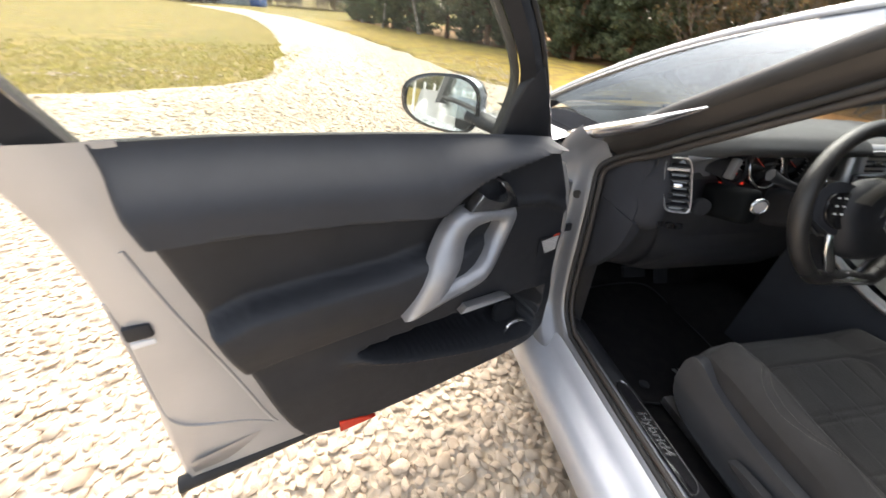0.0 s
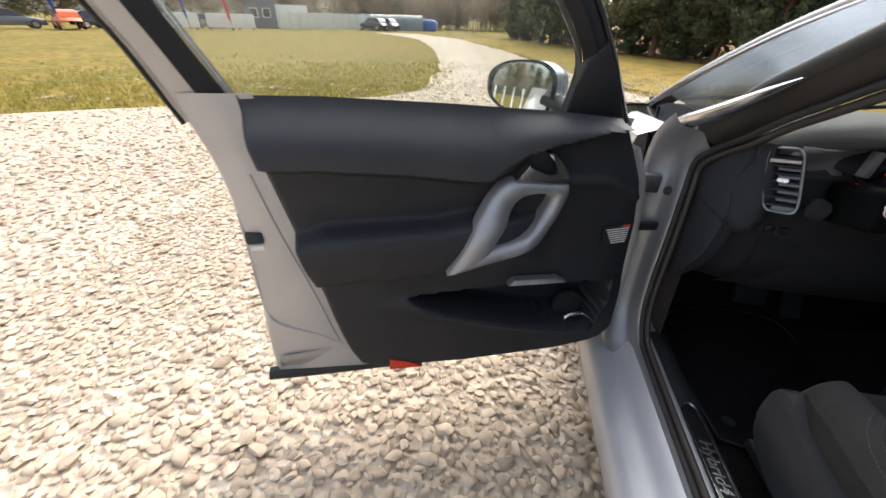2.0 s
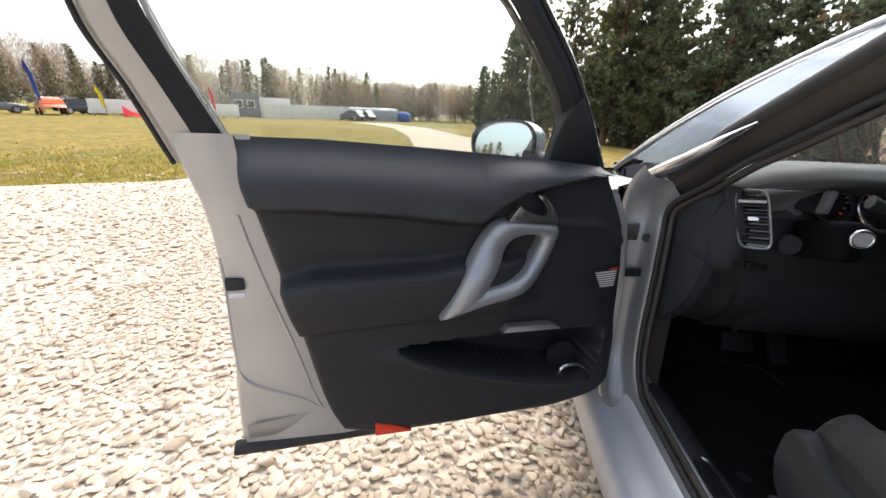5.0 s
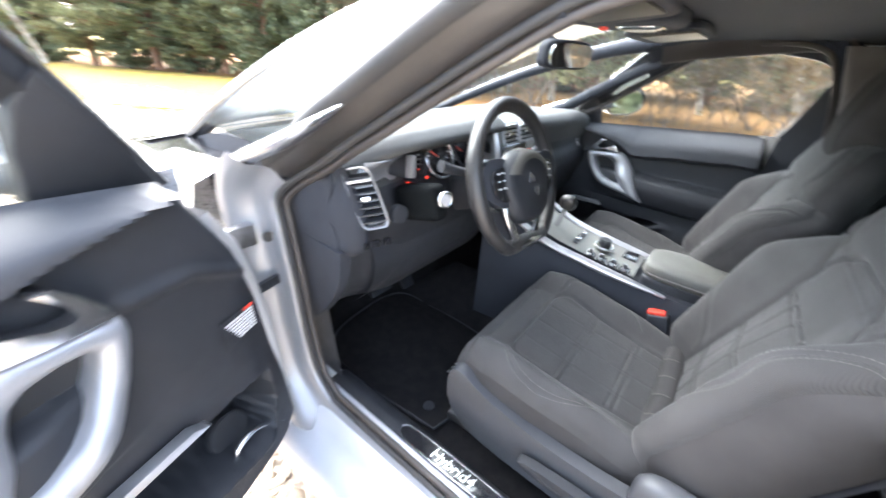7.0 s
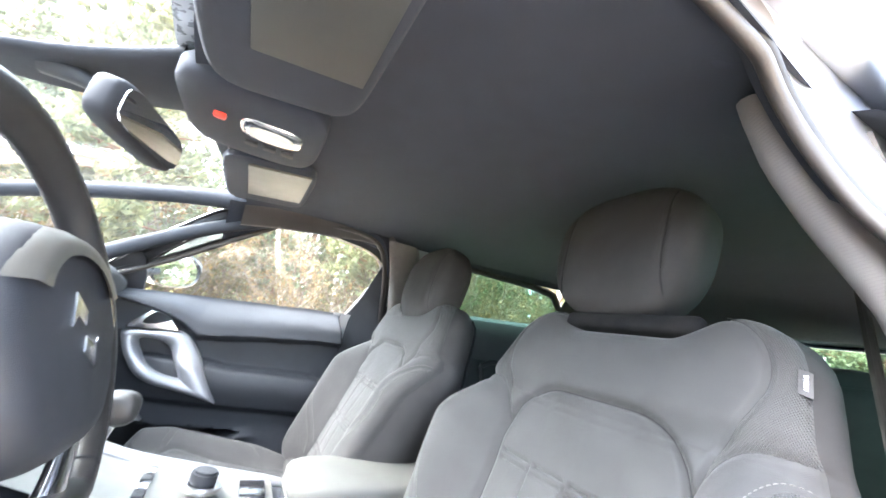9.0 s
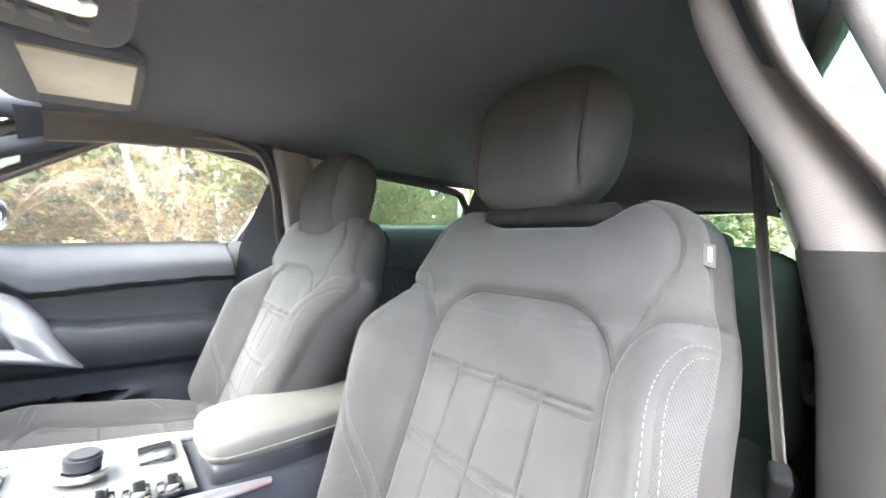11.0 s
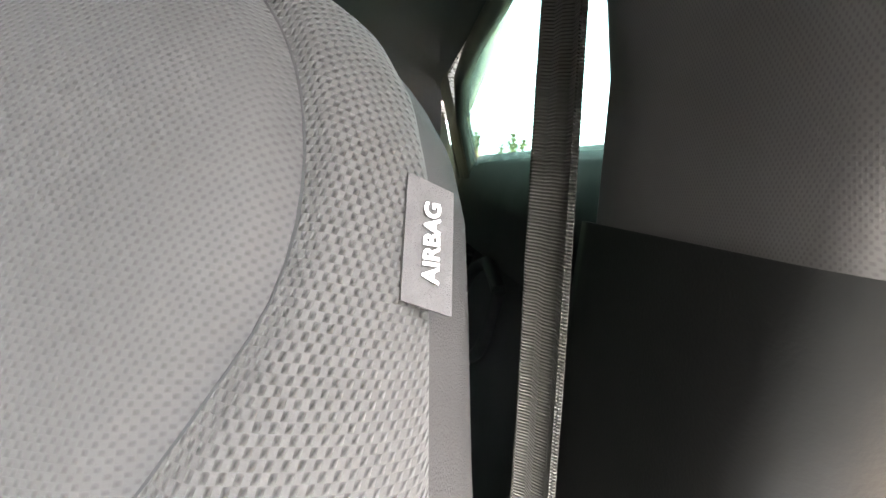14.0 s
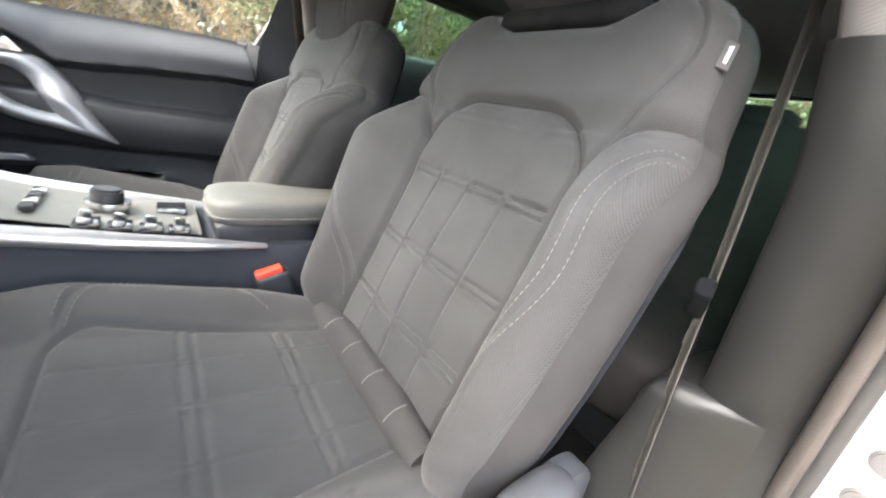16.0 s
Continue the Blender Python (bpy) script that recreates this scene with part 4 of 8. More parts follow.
# body panels: front wings, bonnet, rear quarters, tailgate
for sg in (-1, 1):
    fr_rows = []
    for y in np.linspace(1.03, 2.28, 22):
        w = float(np.interp(y, [1.0, 1.4, 1.9, 2.28], [0.905, 0.925, 0.90, 0.70]))
        top = float(np.interp(y, [1.0, 1.4, 1.9, 2.28], [0.985, 0.960, 0.860, 0.74]))
        arch = max(0.0, 0.36**2 - (y - 1.64) ** 2)
        bot = max(0.22, 0.33 + math.sqrt(arch)) if arch > 0 else 0.22
        fr_rows.append([(sg * (w * k), y, z) for k, z in ((0.985, bot), (1.0, bot + (top - bot) * 0.3), (1.0, bot + (top - bot) * 0.6), (0.985, bot + (top - bot) * 0.85), (0.955, top - 0.012), (0.90, top + 0.006), (0.84, top + 0.014))])
    part("front_wing", grid(fr_rows), M_PAINT, car, "silver front wing", smooth=50)
    rr_rows = []
    for y in np.linspace(-0.215, -2.12, 44):
        w = float(np.interp(-y, [0.2, 1.2, 1.7, 2.12], [0.905, 0.918, 0.90, 0.76]))
        top = float(np.interp(-y, [0.2, 1.2, 2.12], [1.03, 1.055, 1.02]))
        arch = max(0.0, 0.36**2 - (y + 1.09) ** 2)
        bot = max(0.30, 0.33 + math.sqrt(arch)) if arch > 0 else 0.30
        rr_rows.append([(sg * (w * k), y, z) for k, z in ((0.985, bot), (1.0, bot + (top - bot) * 0.3), (1.0, bot + (top - bot) * 0.6), (0.975, top - 0.06), (0.935, top), (0.90, top + 0.006))])
    part("rear_side_panel", grid(rr_rows), M_PAINT, car, "silver rear door and quarter panel", smooth=50)
    front_edge = [[(sg * x, -0.215 - dy, z) for z, x in ((0.32, 0.895), (0.55, 0.905), (0.85, 0.905), (1.0, 0.86), (1.03, 0.83), (1.18, 0.775), (1.32, 0.715))] for dy in (0.0, 0.010, 0.022)]
    part("rear_door_edge", grid([[(p[0] - sg * 0.012 * i, p[1], p[2]) for p in row] for i, row in enumerate(front_edge)]), M_PAINT, car, smooth=50)
    # rear side windows with dark frames and tinted panes
    wl = np.array([(-0.30, 1.045), (-0.55, 1.047), (-0.92, 1.06), (-0.95, 1.10), (-0.94, 1.24), (-0.88, 1.30), (-0.76, 1.318), (-0.45, 1.332), (-0.22, 1.335), (-0.245, 1.20)])
    taper = lambda y: 0.10 * float(np.clip((-y - 0.25) / 0.55, 0, 1.4))  # noqa: E731
    xz = lambda z, y: float(np.interp(z, [1.0, 1.2, 1.36], [0.775, 0.700, 0.640])) - taper(y)  # noqa: E731
    pane = part("rear_door_window", plate([tuple(p) for p in wl], lambda u, v, w, sg=sg: (sg * (xz(v, u) + w), u, v), 0.004), M_TINT, car, "dark green tinted rear door window", smooth=0)
    loop = np.vstack([wl, wl[:1]])
    lp = even(loop, 0.02)
    part("window_frame", tube([(sg * (xz(z, y) + 0.004), y, z) for y, z in lp], 0.017, 8), M_RUBBER, car, "black rear window frame", smooth=60)
    ql = np.array([(-1.08, 1.08), (-1.38, 1.11), (-1.30, 1.20), (-1.14, 1.26), (-1.05, 1.27), (-1.07, 1.18)])
    pane = part("quarter_window", plate([tuple(p) for p in ql], lambda u, v, w, sg=sg: (sg * (xz(v, u) + w), u, v), 0.004), M_TINT, car, "small dark tinted quarter window", smooth=0)
    part("quarter_frame", tube([(sg * (xz(z, y) + 0.004), y, z) for y, z in even(np.vstack([ql, ql[:1]]), 0.02)], 0.015, 8), M_RUBBER, car, smooth=60)
    # pillars between the rear windows and up to the roof
    top_band = [[(sg * (xz(z, y) - 0.004), y, z) for z in (1.325, 1.36, 1.405)] for y in np.linspace(-0.15, -1.2, 12)]
    part("roof_side", grid(top_band), M_PAINT, car, smooth=60)
    part("mid_pillar", grid([[(sg * (xz(z, y) - 0.012), y + (1.2 - z) * 0.12, z) for y in (-0.93, -0.98, -1.05, -1.10)] for z in np.linspace(1.03, 1.36, 8)]), M_TRIM, car, "dark pillar between the rear windows", smooth=60)
    part("rear_pillar", grid([[(sg * (xz(z, -1.36) - 0.01 - 0.06 * k), -1.36 - 0.58 * k, z) for k in np.linspace(0, 1, 5)] for z in np.linspace(1.02, 1.33, 8)]), M_TRIM, car, "dark rear pillar", smooth=60)
    inner = [[(sg * x, y, z) for x, z in ((0.555 - taper(y), 1.362), (0.590 - taper(y), 1.356), (0.620 - taper(y), 1.345), (xz(1.325, y) - 0.008, 1.326))] for y in np.linspace(-0.17 if sg < 0 else 0.02, -1.22, 14)]
    part("rear_rail_trim", grid(inner), M_LINER, car, "dark trim between the headliner and the rear windows", smooth=60)
    shoulder = [[(sg * x, y, z) for x, z in ((float(np.interp(-y, [0.2, 1.2, 1.7, 2.12], [0.905, 0.918, 0.90, 0.76])) * 0.90, 1.036), (0.5 * (0.80 + xz(1.05, y)), 1.052), (xz(1.055, y) + 0.004, 1.062))] for y in np.linspace(-0.22, -1.60, 16)]
    part("shoulder_panel", grid(shoulder), M_PAINT, car, "silver shoulder under the rear windows", smooth=60)
    # wheels
    for wy in (1.64, -1.09):
        wheel = part("wheel", disc((sg * 0.80, wy, 0.33), (1, 0, 0), 0.21, 0.17, 32, bevel=0.01), M_ALU, car, "alloy wheel with a black tyre")
        rows = [[(sg * 0.80 + 0.10 * math.cos(b) * 1.05, wy + (0.275 + 0.062 * math.sin(b)) * math.cos(a), 0.33 + (0.275 + 0.058 * math.sin(b)) * math.sin(a)) for b in np.linspace(0, 2 * math.pi, 12, endpoint=False)] for a in np.linspace(0, 2 * math.pi, 40, endpoint=False)]
        WORLD_OF[wheel] = WORLD_OF[car].copy()
        part("tyre", grid(rows, close_u=True, close_v=True), M_TYRE, wheel, "black rubber tyre", smooth=60)
bon = []
for y in np.linspace(1.62, 2.30, 14):
    w = float(np.interp(y, [1.0, 1.4, 1.9, 2.30], [0.905, 0.925, 0.90, 0.70])) * 0.845
    top = float(np.interp(y, [1.0, 1.4, 1.9, 2.30], [0.985, 0.972, 0.875, 0.74]))
    bon.append([(w * k, y + 0.10 * (1 - k * k), top + 0.035 * (1 - k * k)) for k in np.linspace(-1, 1, 19)])
part("bonnet", grid(bon), M_PAINT, car, "silver bonnet", smooth=60)
part("front_bumper", grid([[(0.70 * math.sin(a) / math.sin(1.15), 2.28 + 0.16 * (math.cos(a) - math.cos(1.15)) / (1 - math.cos(1.15)) - 0.03 * t, 0.74 - 0.50 * t) for a in np.linspace(-1.15, 1.15, 19)] for t in np.linspace(0, 1, 5)]), M_PAINT, car, smooth=60)
part("cowl", grid([[(0.80 * k, 1.54 + 0.15 * (1 - k * k) + 0.10 * t, 0.975 - 0.015 * t) for k in np.linspace(-1, 1, 15)] for t in np.linspace(0, 1, 4)]), M_TRIM, car, "black plastic cowl under the windscreen", smooth=60)
for k, (x0, x1) in enumerate(((-0.68, -0.10), (0.0, 0.58))):
    part("wiper", tube(spline([(x0, 1.585, 0.992), ((x0 + x1) / 2, 1.655, 1.000), (x1, 1.70, 0.998)], 12), [0.010, 0.008, 0.006], 8), M_TRIM, car, "black wiper arm", smooth=60)
part("tailgate", grid([[(0.76 * k, -2.12 - 0.05 * (1 - k * k), z) for k in np.linspace(-1, 1, 13)] for z in np.linspace(0.30, 1.03, 8)]), M_PAINT, car, "silver tailgate", smooth=60)
rg = [[(0.62 * k * (1 - 0.10 * v), -2.05 + 0.50 * v, 1.03 + 0.30 * v) for k in np.linspace(-1, 1, 9)] for v in np.linspace(0, 1, 5)]
pane = part("rear_window", grid(rg), M_TINT, car, "dark green tinted rear window", smooth=60)
part("tailgate_trim", grid([[(0.70 * k, y, z) for k in np.linspace(-1, 1, 7)] for y, z in ((-2.00, 0.50), (-2.03, 0.8), (-2.02, 1.02), (-2.04, 1.045))]), M_TRIM, car, "dark inner trim of the tailgate", smooth=60)
part("load_cover", grid([[(0.64 * k, y, z) for k in np.linspace(-1, 1, 7)] for y, z in ((-1.14, 0.985), (-1.20, 1.0), (-1.60, 1.0), (-2.02, 1.005))]), M_CARPET, car, "dark load cover behind the rear seat", smooth=60)
part("spoiler_bar", tube([(-0.60, -1.72, 1.255), (0, -1.76, 1.262), (0.60, -1.72, 1.255)], 0.014, 8), M_GLOSSBLACK, car, "dark bar across the rear window", smooth=60)
part("rear_header", grid([[(0.60 * k, y, z) for k in np.linspace(-1, 1, 9)] for y, z in ((-1.40, 1.40), (-1.52, 1.375), (-1.60, 1.345))]), M_PAINT, car, smooth=60)

# floor, firewall and inner walls
floor_rows = []
for y, z in ((1.28, 0.62), (1.18, 0.45), (1.05, 0.325), (0.9, 0.300), (0.4, 0.298), (-0.3, 0.298), (-0.45, 0.36), (-1.3, 0.42), (-2.05, 0.52)):
    floor_rows.append([(0.665 * k, y, z + 0.16 * gauss(0.665 * k, 0.11) * (y < 1.0)) for k in np.linspace(-1, 1, 25)])
part("floor_pan", grid(floor_rows), M_CARPET, car, "black carpeted floor", smooth=60)
part("firewall", grid([[(0.72 * k, y, z) for k in np.linspace(-1, 1, 5)] for y, z in ((1.28, 0.58), (1.32, 0.8), (1.36, 1.0))]), M_CARPET, car, smooth=60)
part("underbody", box((0, 0.0, 0.205), (1.52, 4.0, 0.05), 0.01), M_TRIM, car, "dark underbody")
for sg in (-1, 1):
    part("kick_panel", grid([[(sg * (0.715 - 0.03 * t), y, z) for y in np.linspace(0.80, 1.30, 5)] for t, z in ((1, 0.31), (0.5, 0.5), (0, 0.72), (0, 0.98))]), M_TRIM, car, "dark kick panel", smooth=60)
    # trim of the middle pillar: cloth above the seam, plastic below
    def pil(z, k, proud=0.0, sg=sg):
        y0 = float(np.interp(z, [0.38, 0.55, 0.72, 0.90, 1.05, 1.20, 1.33], [-0.10, -0.155, -0.195, -0.165, -0.130, -0.085, -0.04]))
        wide = float(np.interp(z, [0.38, 0.75, 1.05, 1.33], [0.26, 0.22, 0.165, 0.135]))
        face = open_x(z) - 0.004 - float(np.interp(z, [0.38, 0.60, 0.70, 0.95, 1.05, 1.12, 1.20, 1.26, 1.33], [0.630, 0.630, 0.650, 0.645, 0.630, 0.612, 0.575, 0.553, 0.540]))
        turn = min(1.0, k / 0.34)
        x = open_x(z) - 0.004 - face * math.sin(turn * math.pi / 2) - proud
        back = float(np.interp(z, [1.06, 1.10], [0.018, 0.026])) * max(0.0, 1 - turn / 0.45) + 0.022 * (1 - math.cos(turn * math.pi / 2)) + wide * max(0.0, k - 0.34) / 0.66
        return (sg * (x + 0.07 * max(0, k - 0.78) / 0.22), y0 - back + proud * 0.9, z)
    part("pillar_upper_trim", grid([[pil(z, k) for k in np.linspace(0, 1, 16)] for z in np.linspace(1.050, 1.335, 14)]), M_PILLARCLOTH, car, "grey cloth upper trim of the middle pillar", smooth=60)
    part("pillar_lower_trim", grid([[pil(z, k, 0.005) for k in np.linspace(0, 1, 24)] for z in np.linspace(0.38, 1.056, 22)]), M_EDGE, car, "satin black plastic lower trim of the middle pillar", smooth=60)
    foot = []
    for z, out in ((0.722, 0.0), (0.720, 0.30), (0.714, 0.62), (0.703, 0.86), (0.685, 0.97), (0.66, 1.0), (0.57, 1.05), (0.46, 1.0), (0.385, 0.95)):
        row = []
        for k in np.linspace(0.06, 1.0, 18):
            a, b = pil(z, k, 0.004), pil(min(z, 0.66), k, 0.006)
            bulge = out * math.sin(min(1.0, (k - 0.06) / 0.30) * math.pi / 2)
            row.append((b[0] - sg * 0.034 * bulge if out else a[0], b[1] + 0.030 * bulge * (1 - max(0.0, k - 0.4) / 0.6), z - 0.020 * max(0.0, k - 0.3) * (out < 0.9)))
        foot.append(row)
    part("pillar_foot_trim", grid(foot), M_EDGE, car, "satin black plastic foot of the middle pillar with a rounded ledge", smooth=60)
    if sg > 0:
        fill = [[(0.712 - 0.25 * max(0.0, z - 1.0), y, z) for y in np.linspace(float(np.interp(z, [0.6, 1.04, 1.30], [0.03, 0.0, -0.085])), -0.19, 5)] for z in np.linspace(0.40, 1.34, 16)]
        part("pillar_filler", grid(fill), M_RAIL, car, "grey trim between the closed door and the middle pillar", smooth=60)
        over = []
        for y in np.linspace(0.44, -0.115, 24):
            zl = float(np.interp(y, [-0.115, -0.066, -0.05, -0.02, 0.03, 0.17, 0.33, 0.44], [1.225, 1.286, 1.309, 1.318, 1.319, 1.302, 1.283, 1.262]))
            over.append([(x, y, zl + dz) for x, dz in ((0.630, 0.012), (0.622, 0.002), (0.613, 0.0), (0.604, 0.006), (0.590, 0.026), (0.570, 0.046), (0.548, 0.056))])
        part("cant_rail_cover", grid(over), M_SEALGREY, car, "brown-grey cover above the passenger window", smooth=60)
    # rear door inner panel
    rp = [[(sg * (0.745 - 0.05 * sstep(0.0, 1.0, (1.03 - z) / 0.2) - 0.6 * taper(y)), y, z) for y in np.linspace(-0.30, -1.15, 14)] for z in np.linspace(1.045, 0.36, 16)]
    part("rear_door_panel", grid(rp), M_RAIL, car, "dark rear door panel", smooth=60)
    cap = [[(sg * (x - taper(y) * 0.8), y, z + (0.02 + 0.05 * (-y - 0.3) / 0.8) * (z > 1.0)) for y in np.linspace(-0.30, -1.10, 12)] for x, z in ((0.800, 1.070), (0.770, 1.098), (0.735, 1.100), (0.705, 1.078), (0.692, 1.010), (0.712, 0.955))]
    part("rear_door_rail", grid(cap), M_RAIL, car, "soft rail under the rear window", smooth=60)
    hl = spline([(-0.52, 0.93), (-0.60, 0.955), (-0.70, 0.90), (-0.72, 0.82), (-0.66, 0.76), (-0.56, 0.82), (-0.52, 0.93)], 30)
    part("rear_pull", tube([(sg * (0.700 - taper(y)), y - 0.08, z) for y, z in hl], 0.011, 8), M_TRIM, car, "dark loop handle on the rear door", smooth=60)
    part("load_side_trim", grid([[(sg * x, y, z) for x, z in ((0.70, 0.5), (0.68, 0.9), (0.70, 1.03), (0.76, 1.07))] for y in np.linspace(-1.10, -2.05, 10)]), M_TRIM, car, "dark load space trim", smooth=60)
    vb = part("rear_vent", box((sg * 0.645, -0.975, 0.950), (0.060, 0.02, 0.20), 0.008, rot=Euler((radians(12), 0, 0)).to_matrix()), M_TRIM, car, "slatted dark vent beside the rear seat")
    for k in range(11):
        part("vent_slat", box((sg * 0.645, -0.962 - 0.0035 * (k - 5), 0.875 + 0.015 * k), (0.048, 0.012, 0.006), 0.002), M_RAIL, vb)

# striker, hinges and check strap
part("striker", tube(spline([(-0.80, -0.205, 0.665), (-0.80, -0.175, 0.665), (-0.80, -0.175, 0.63), (-0.80, -0.205, 0.63)], 14), 0.006, 8), M_STEEL, car, "steel door striker")
sp = part("striker_plate", box((-0.782, -0.2095, 0.722), (0.058, 0.012, 0.100), 0.008, 3), M_SATIN, car, "pale striker plate on the middle pillar")
for z in (0.746, 0.700):
    part("bolt", disc((-0.784, -0.2015, z), (0, 1, 0), 0.013, 0.006, 20, bevel=0.002), M_STEEL, sp, "round bolt")
part("bolt_label", plate([(-0.806, 0.716), (-0.762, 0.716), (-0.762, 0.730), (-0.806, 0.730)], lambda u, v, w: (u, -0.2035 + w, v), 0.001), M_WHITEINK, sp, "small white label")
part("frame_hole", disc((-0.772, 0.925, 0.843), (-0.35, -0.94, 0), 0.013, 0.004, 20), M_RUBBER, car, "black rubber plug in the pillar")


# ---- front doors ----
# a runs along the door from its hinges, b inwards from the outer skin, z up.
HINGE = (-0.87, 0.96)
BELT = lambda a: float(np.interp(a, [0.15, 0.35, 0.60, 0.85, 1.02], [1.058, 1.082, 1.101, 1.116, 1.119]))  # noqa: E731
RAIL = [(0.10, 1.055), (0.233, 1.047), (0.349, 1.020), (0.413, 1.000), (0.455, 0.972), (0.495, 0.935), (0.550, 0.940), (0.625, 0.952), (0.714, 0.963), (0.850, 0.974), (1.02, 0.982)]


def door_depth(a, z):
    """How far the inner panel stands in from the outer skin."""
    belt = np.interp(a, [0.15, 0.35, 0.60, 0.85, 1.02], [1.058, 1.082, 1.101, 1.116, 1.119])
    rail = np.interp(a, *np.array(RAIL).T)
    b = 0.178 + 0 * a
    k = np.clip((z - rail) / (belt - rail + 1e-6), 0, 1)
    b += 0.030 * sstep(0.0, 0.09, k) - 0.075 * sstep(0.25, 1.0, k) ** 1.6 * (z > rail)
    arm_top = np.interp(a, [0.40, 0.54, 0.61, 0.76, 0.875, 0.95], [0.860, 0.852, 0.840, 0.839, 0.836, 0.812])
    arm_low = np.interp(a, [0.40, 0.694, 0.833, 0.92], [0.715, 0.700, 0.695, 0.688])
    arm = sstep(arm_top + 0.006, arm_top - 0.012, z) * sstep(arm_low - 0.014, arm_low + 0.012, z) * sstep(0.30, 0.46, a)
    b += 0.050 * arm * (0.35 + 0.65 * gauss(z - (arm_top + arm_low) / 2 - 0.02, 0.09))
    b -= 0.018 * sstep(0.0, 0.010, rail - z) * sstep(-0.004, 0.012, z - arm_top) * sstep(0.40, 0.50, a)
    b += 0.012 * sstep(0.66, 0.55, z)
    # pocket: a long wedge that opens towards the hinges
    up = np.interp(a, [0.07, 0.10, 0.186, 0.432, 0.597, 0.69], [0.608, 0.620, 0.628, 0.634, 0.628, 0.622])
    lo = np.interp(a, [0.10, 0.129, 0.198, 0.333, 0.461, 0.579, 0.69], [0.530, 0.474, 0.473, 0.496, 0.531, 0.570, 0.617])
    inside = sstep(0, 0.008, up - z) * sstep(0, 0.008, z - lo) * sstep(0.095, 0.115, a) * sstep(0.695, 0.685, a)
    b -= 0.115 * inside
    lip = gauss(z - lo + 0.010, 0.014) * sstep(0.10, 0.16, a) * sstep(0.76, 0.64, a)
    b += 0.026 * lip
    b -= 0.012 * sstep(0.14, 0.05, a)
    b += 0.010 * gauss(seg_dist(np.asarray(a, float), np.asarray(z, float), [(0.10, 0.88), (0.19, 0.925), (0.29, 0.930)]), 0.012)
    return b


def outer_skin(a, z):
    """The outer skin's own curve, at b about 0."""
    return -0.035 - 0.015 * np.sin(np.clip((z - 0.3) / 0.75, 0, 1) * math.pi) + 0.10 * sstep(0.90, 1.40, z)


def rear_edge(z):
    return float(np.interp(z, [0.30, 0.45, 0.58, 0.81, 0.92, 0.99, 1.03, 1.075, 1.115, 1.20, 1.30, 1.36], [1.112, 1.106, 1.096, 1.086, 1.094, 1.104, 1.116, 1.130, 1.137, 1.150, 1.17, 1.16]))


def panel_rear(z):
    return float(np.interp(z, [0.36, 0.40, 0.45, 0.50, 0.66, 0.82, 0.94, 1.03, 1.12], [0.805, 0.842, 0.864, 0.878, 0.912, 0.949, 0.975, 0.994, 1.002]))


def front_edge(z):
    return float(np.interp(z, [0.30, 0.37, 0.43, 0.60, 0.80, 0.92, 1.04, 1.12], [0.16, 0.10, 0.040, 0.050, 0.070, 0.098, 0.165, 0.20]))


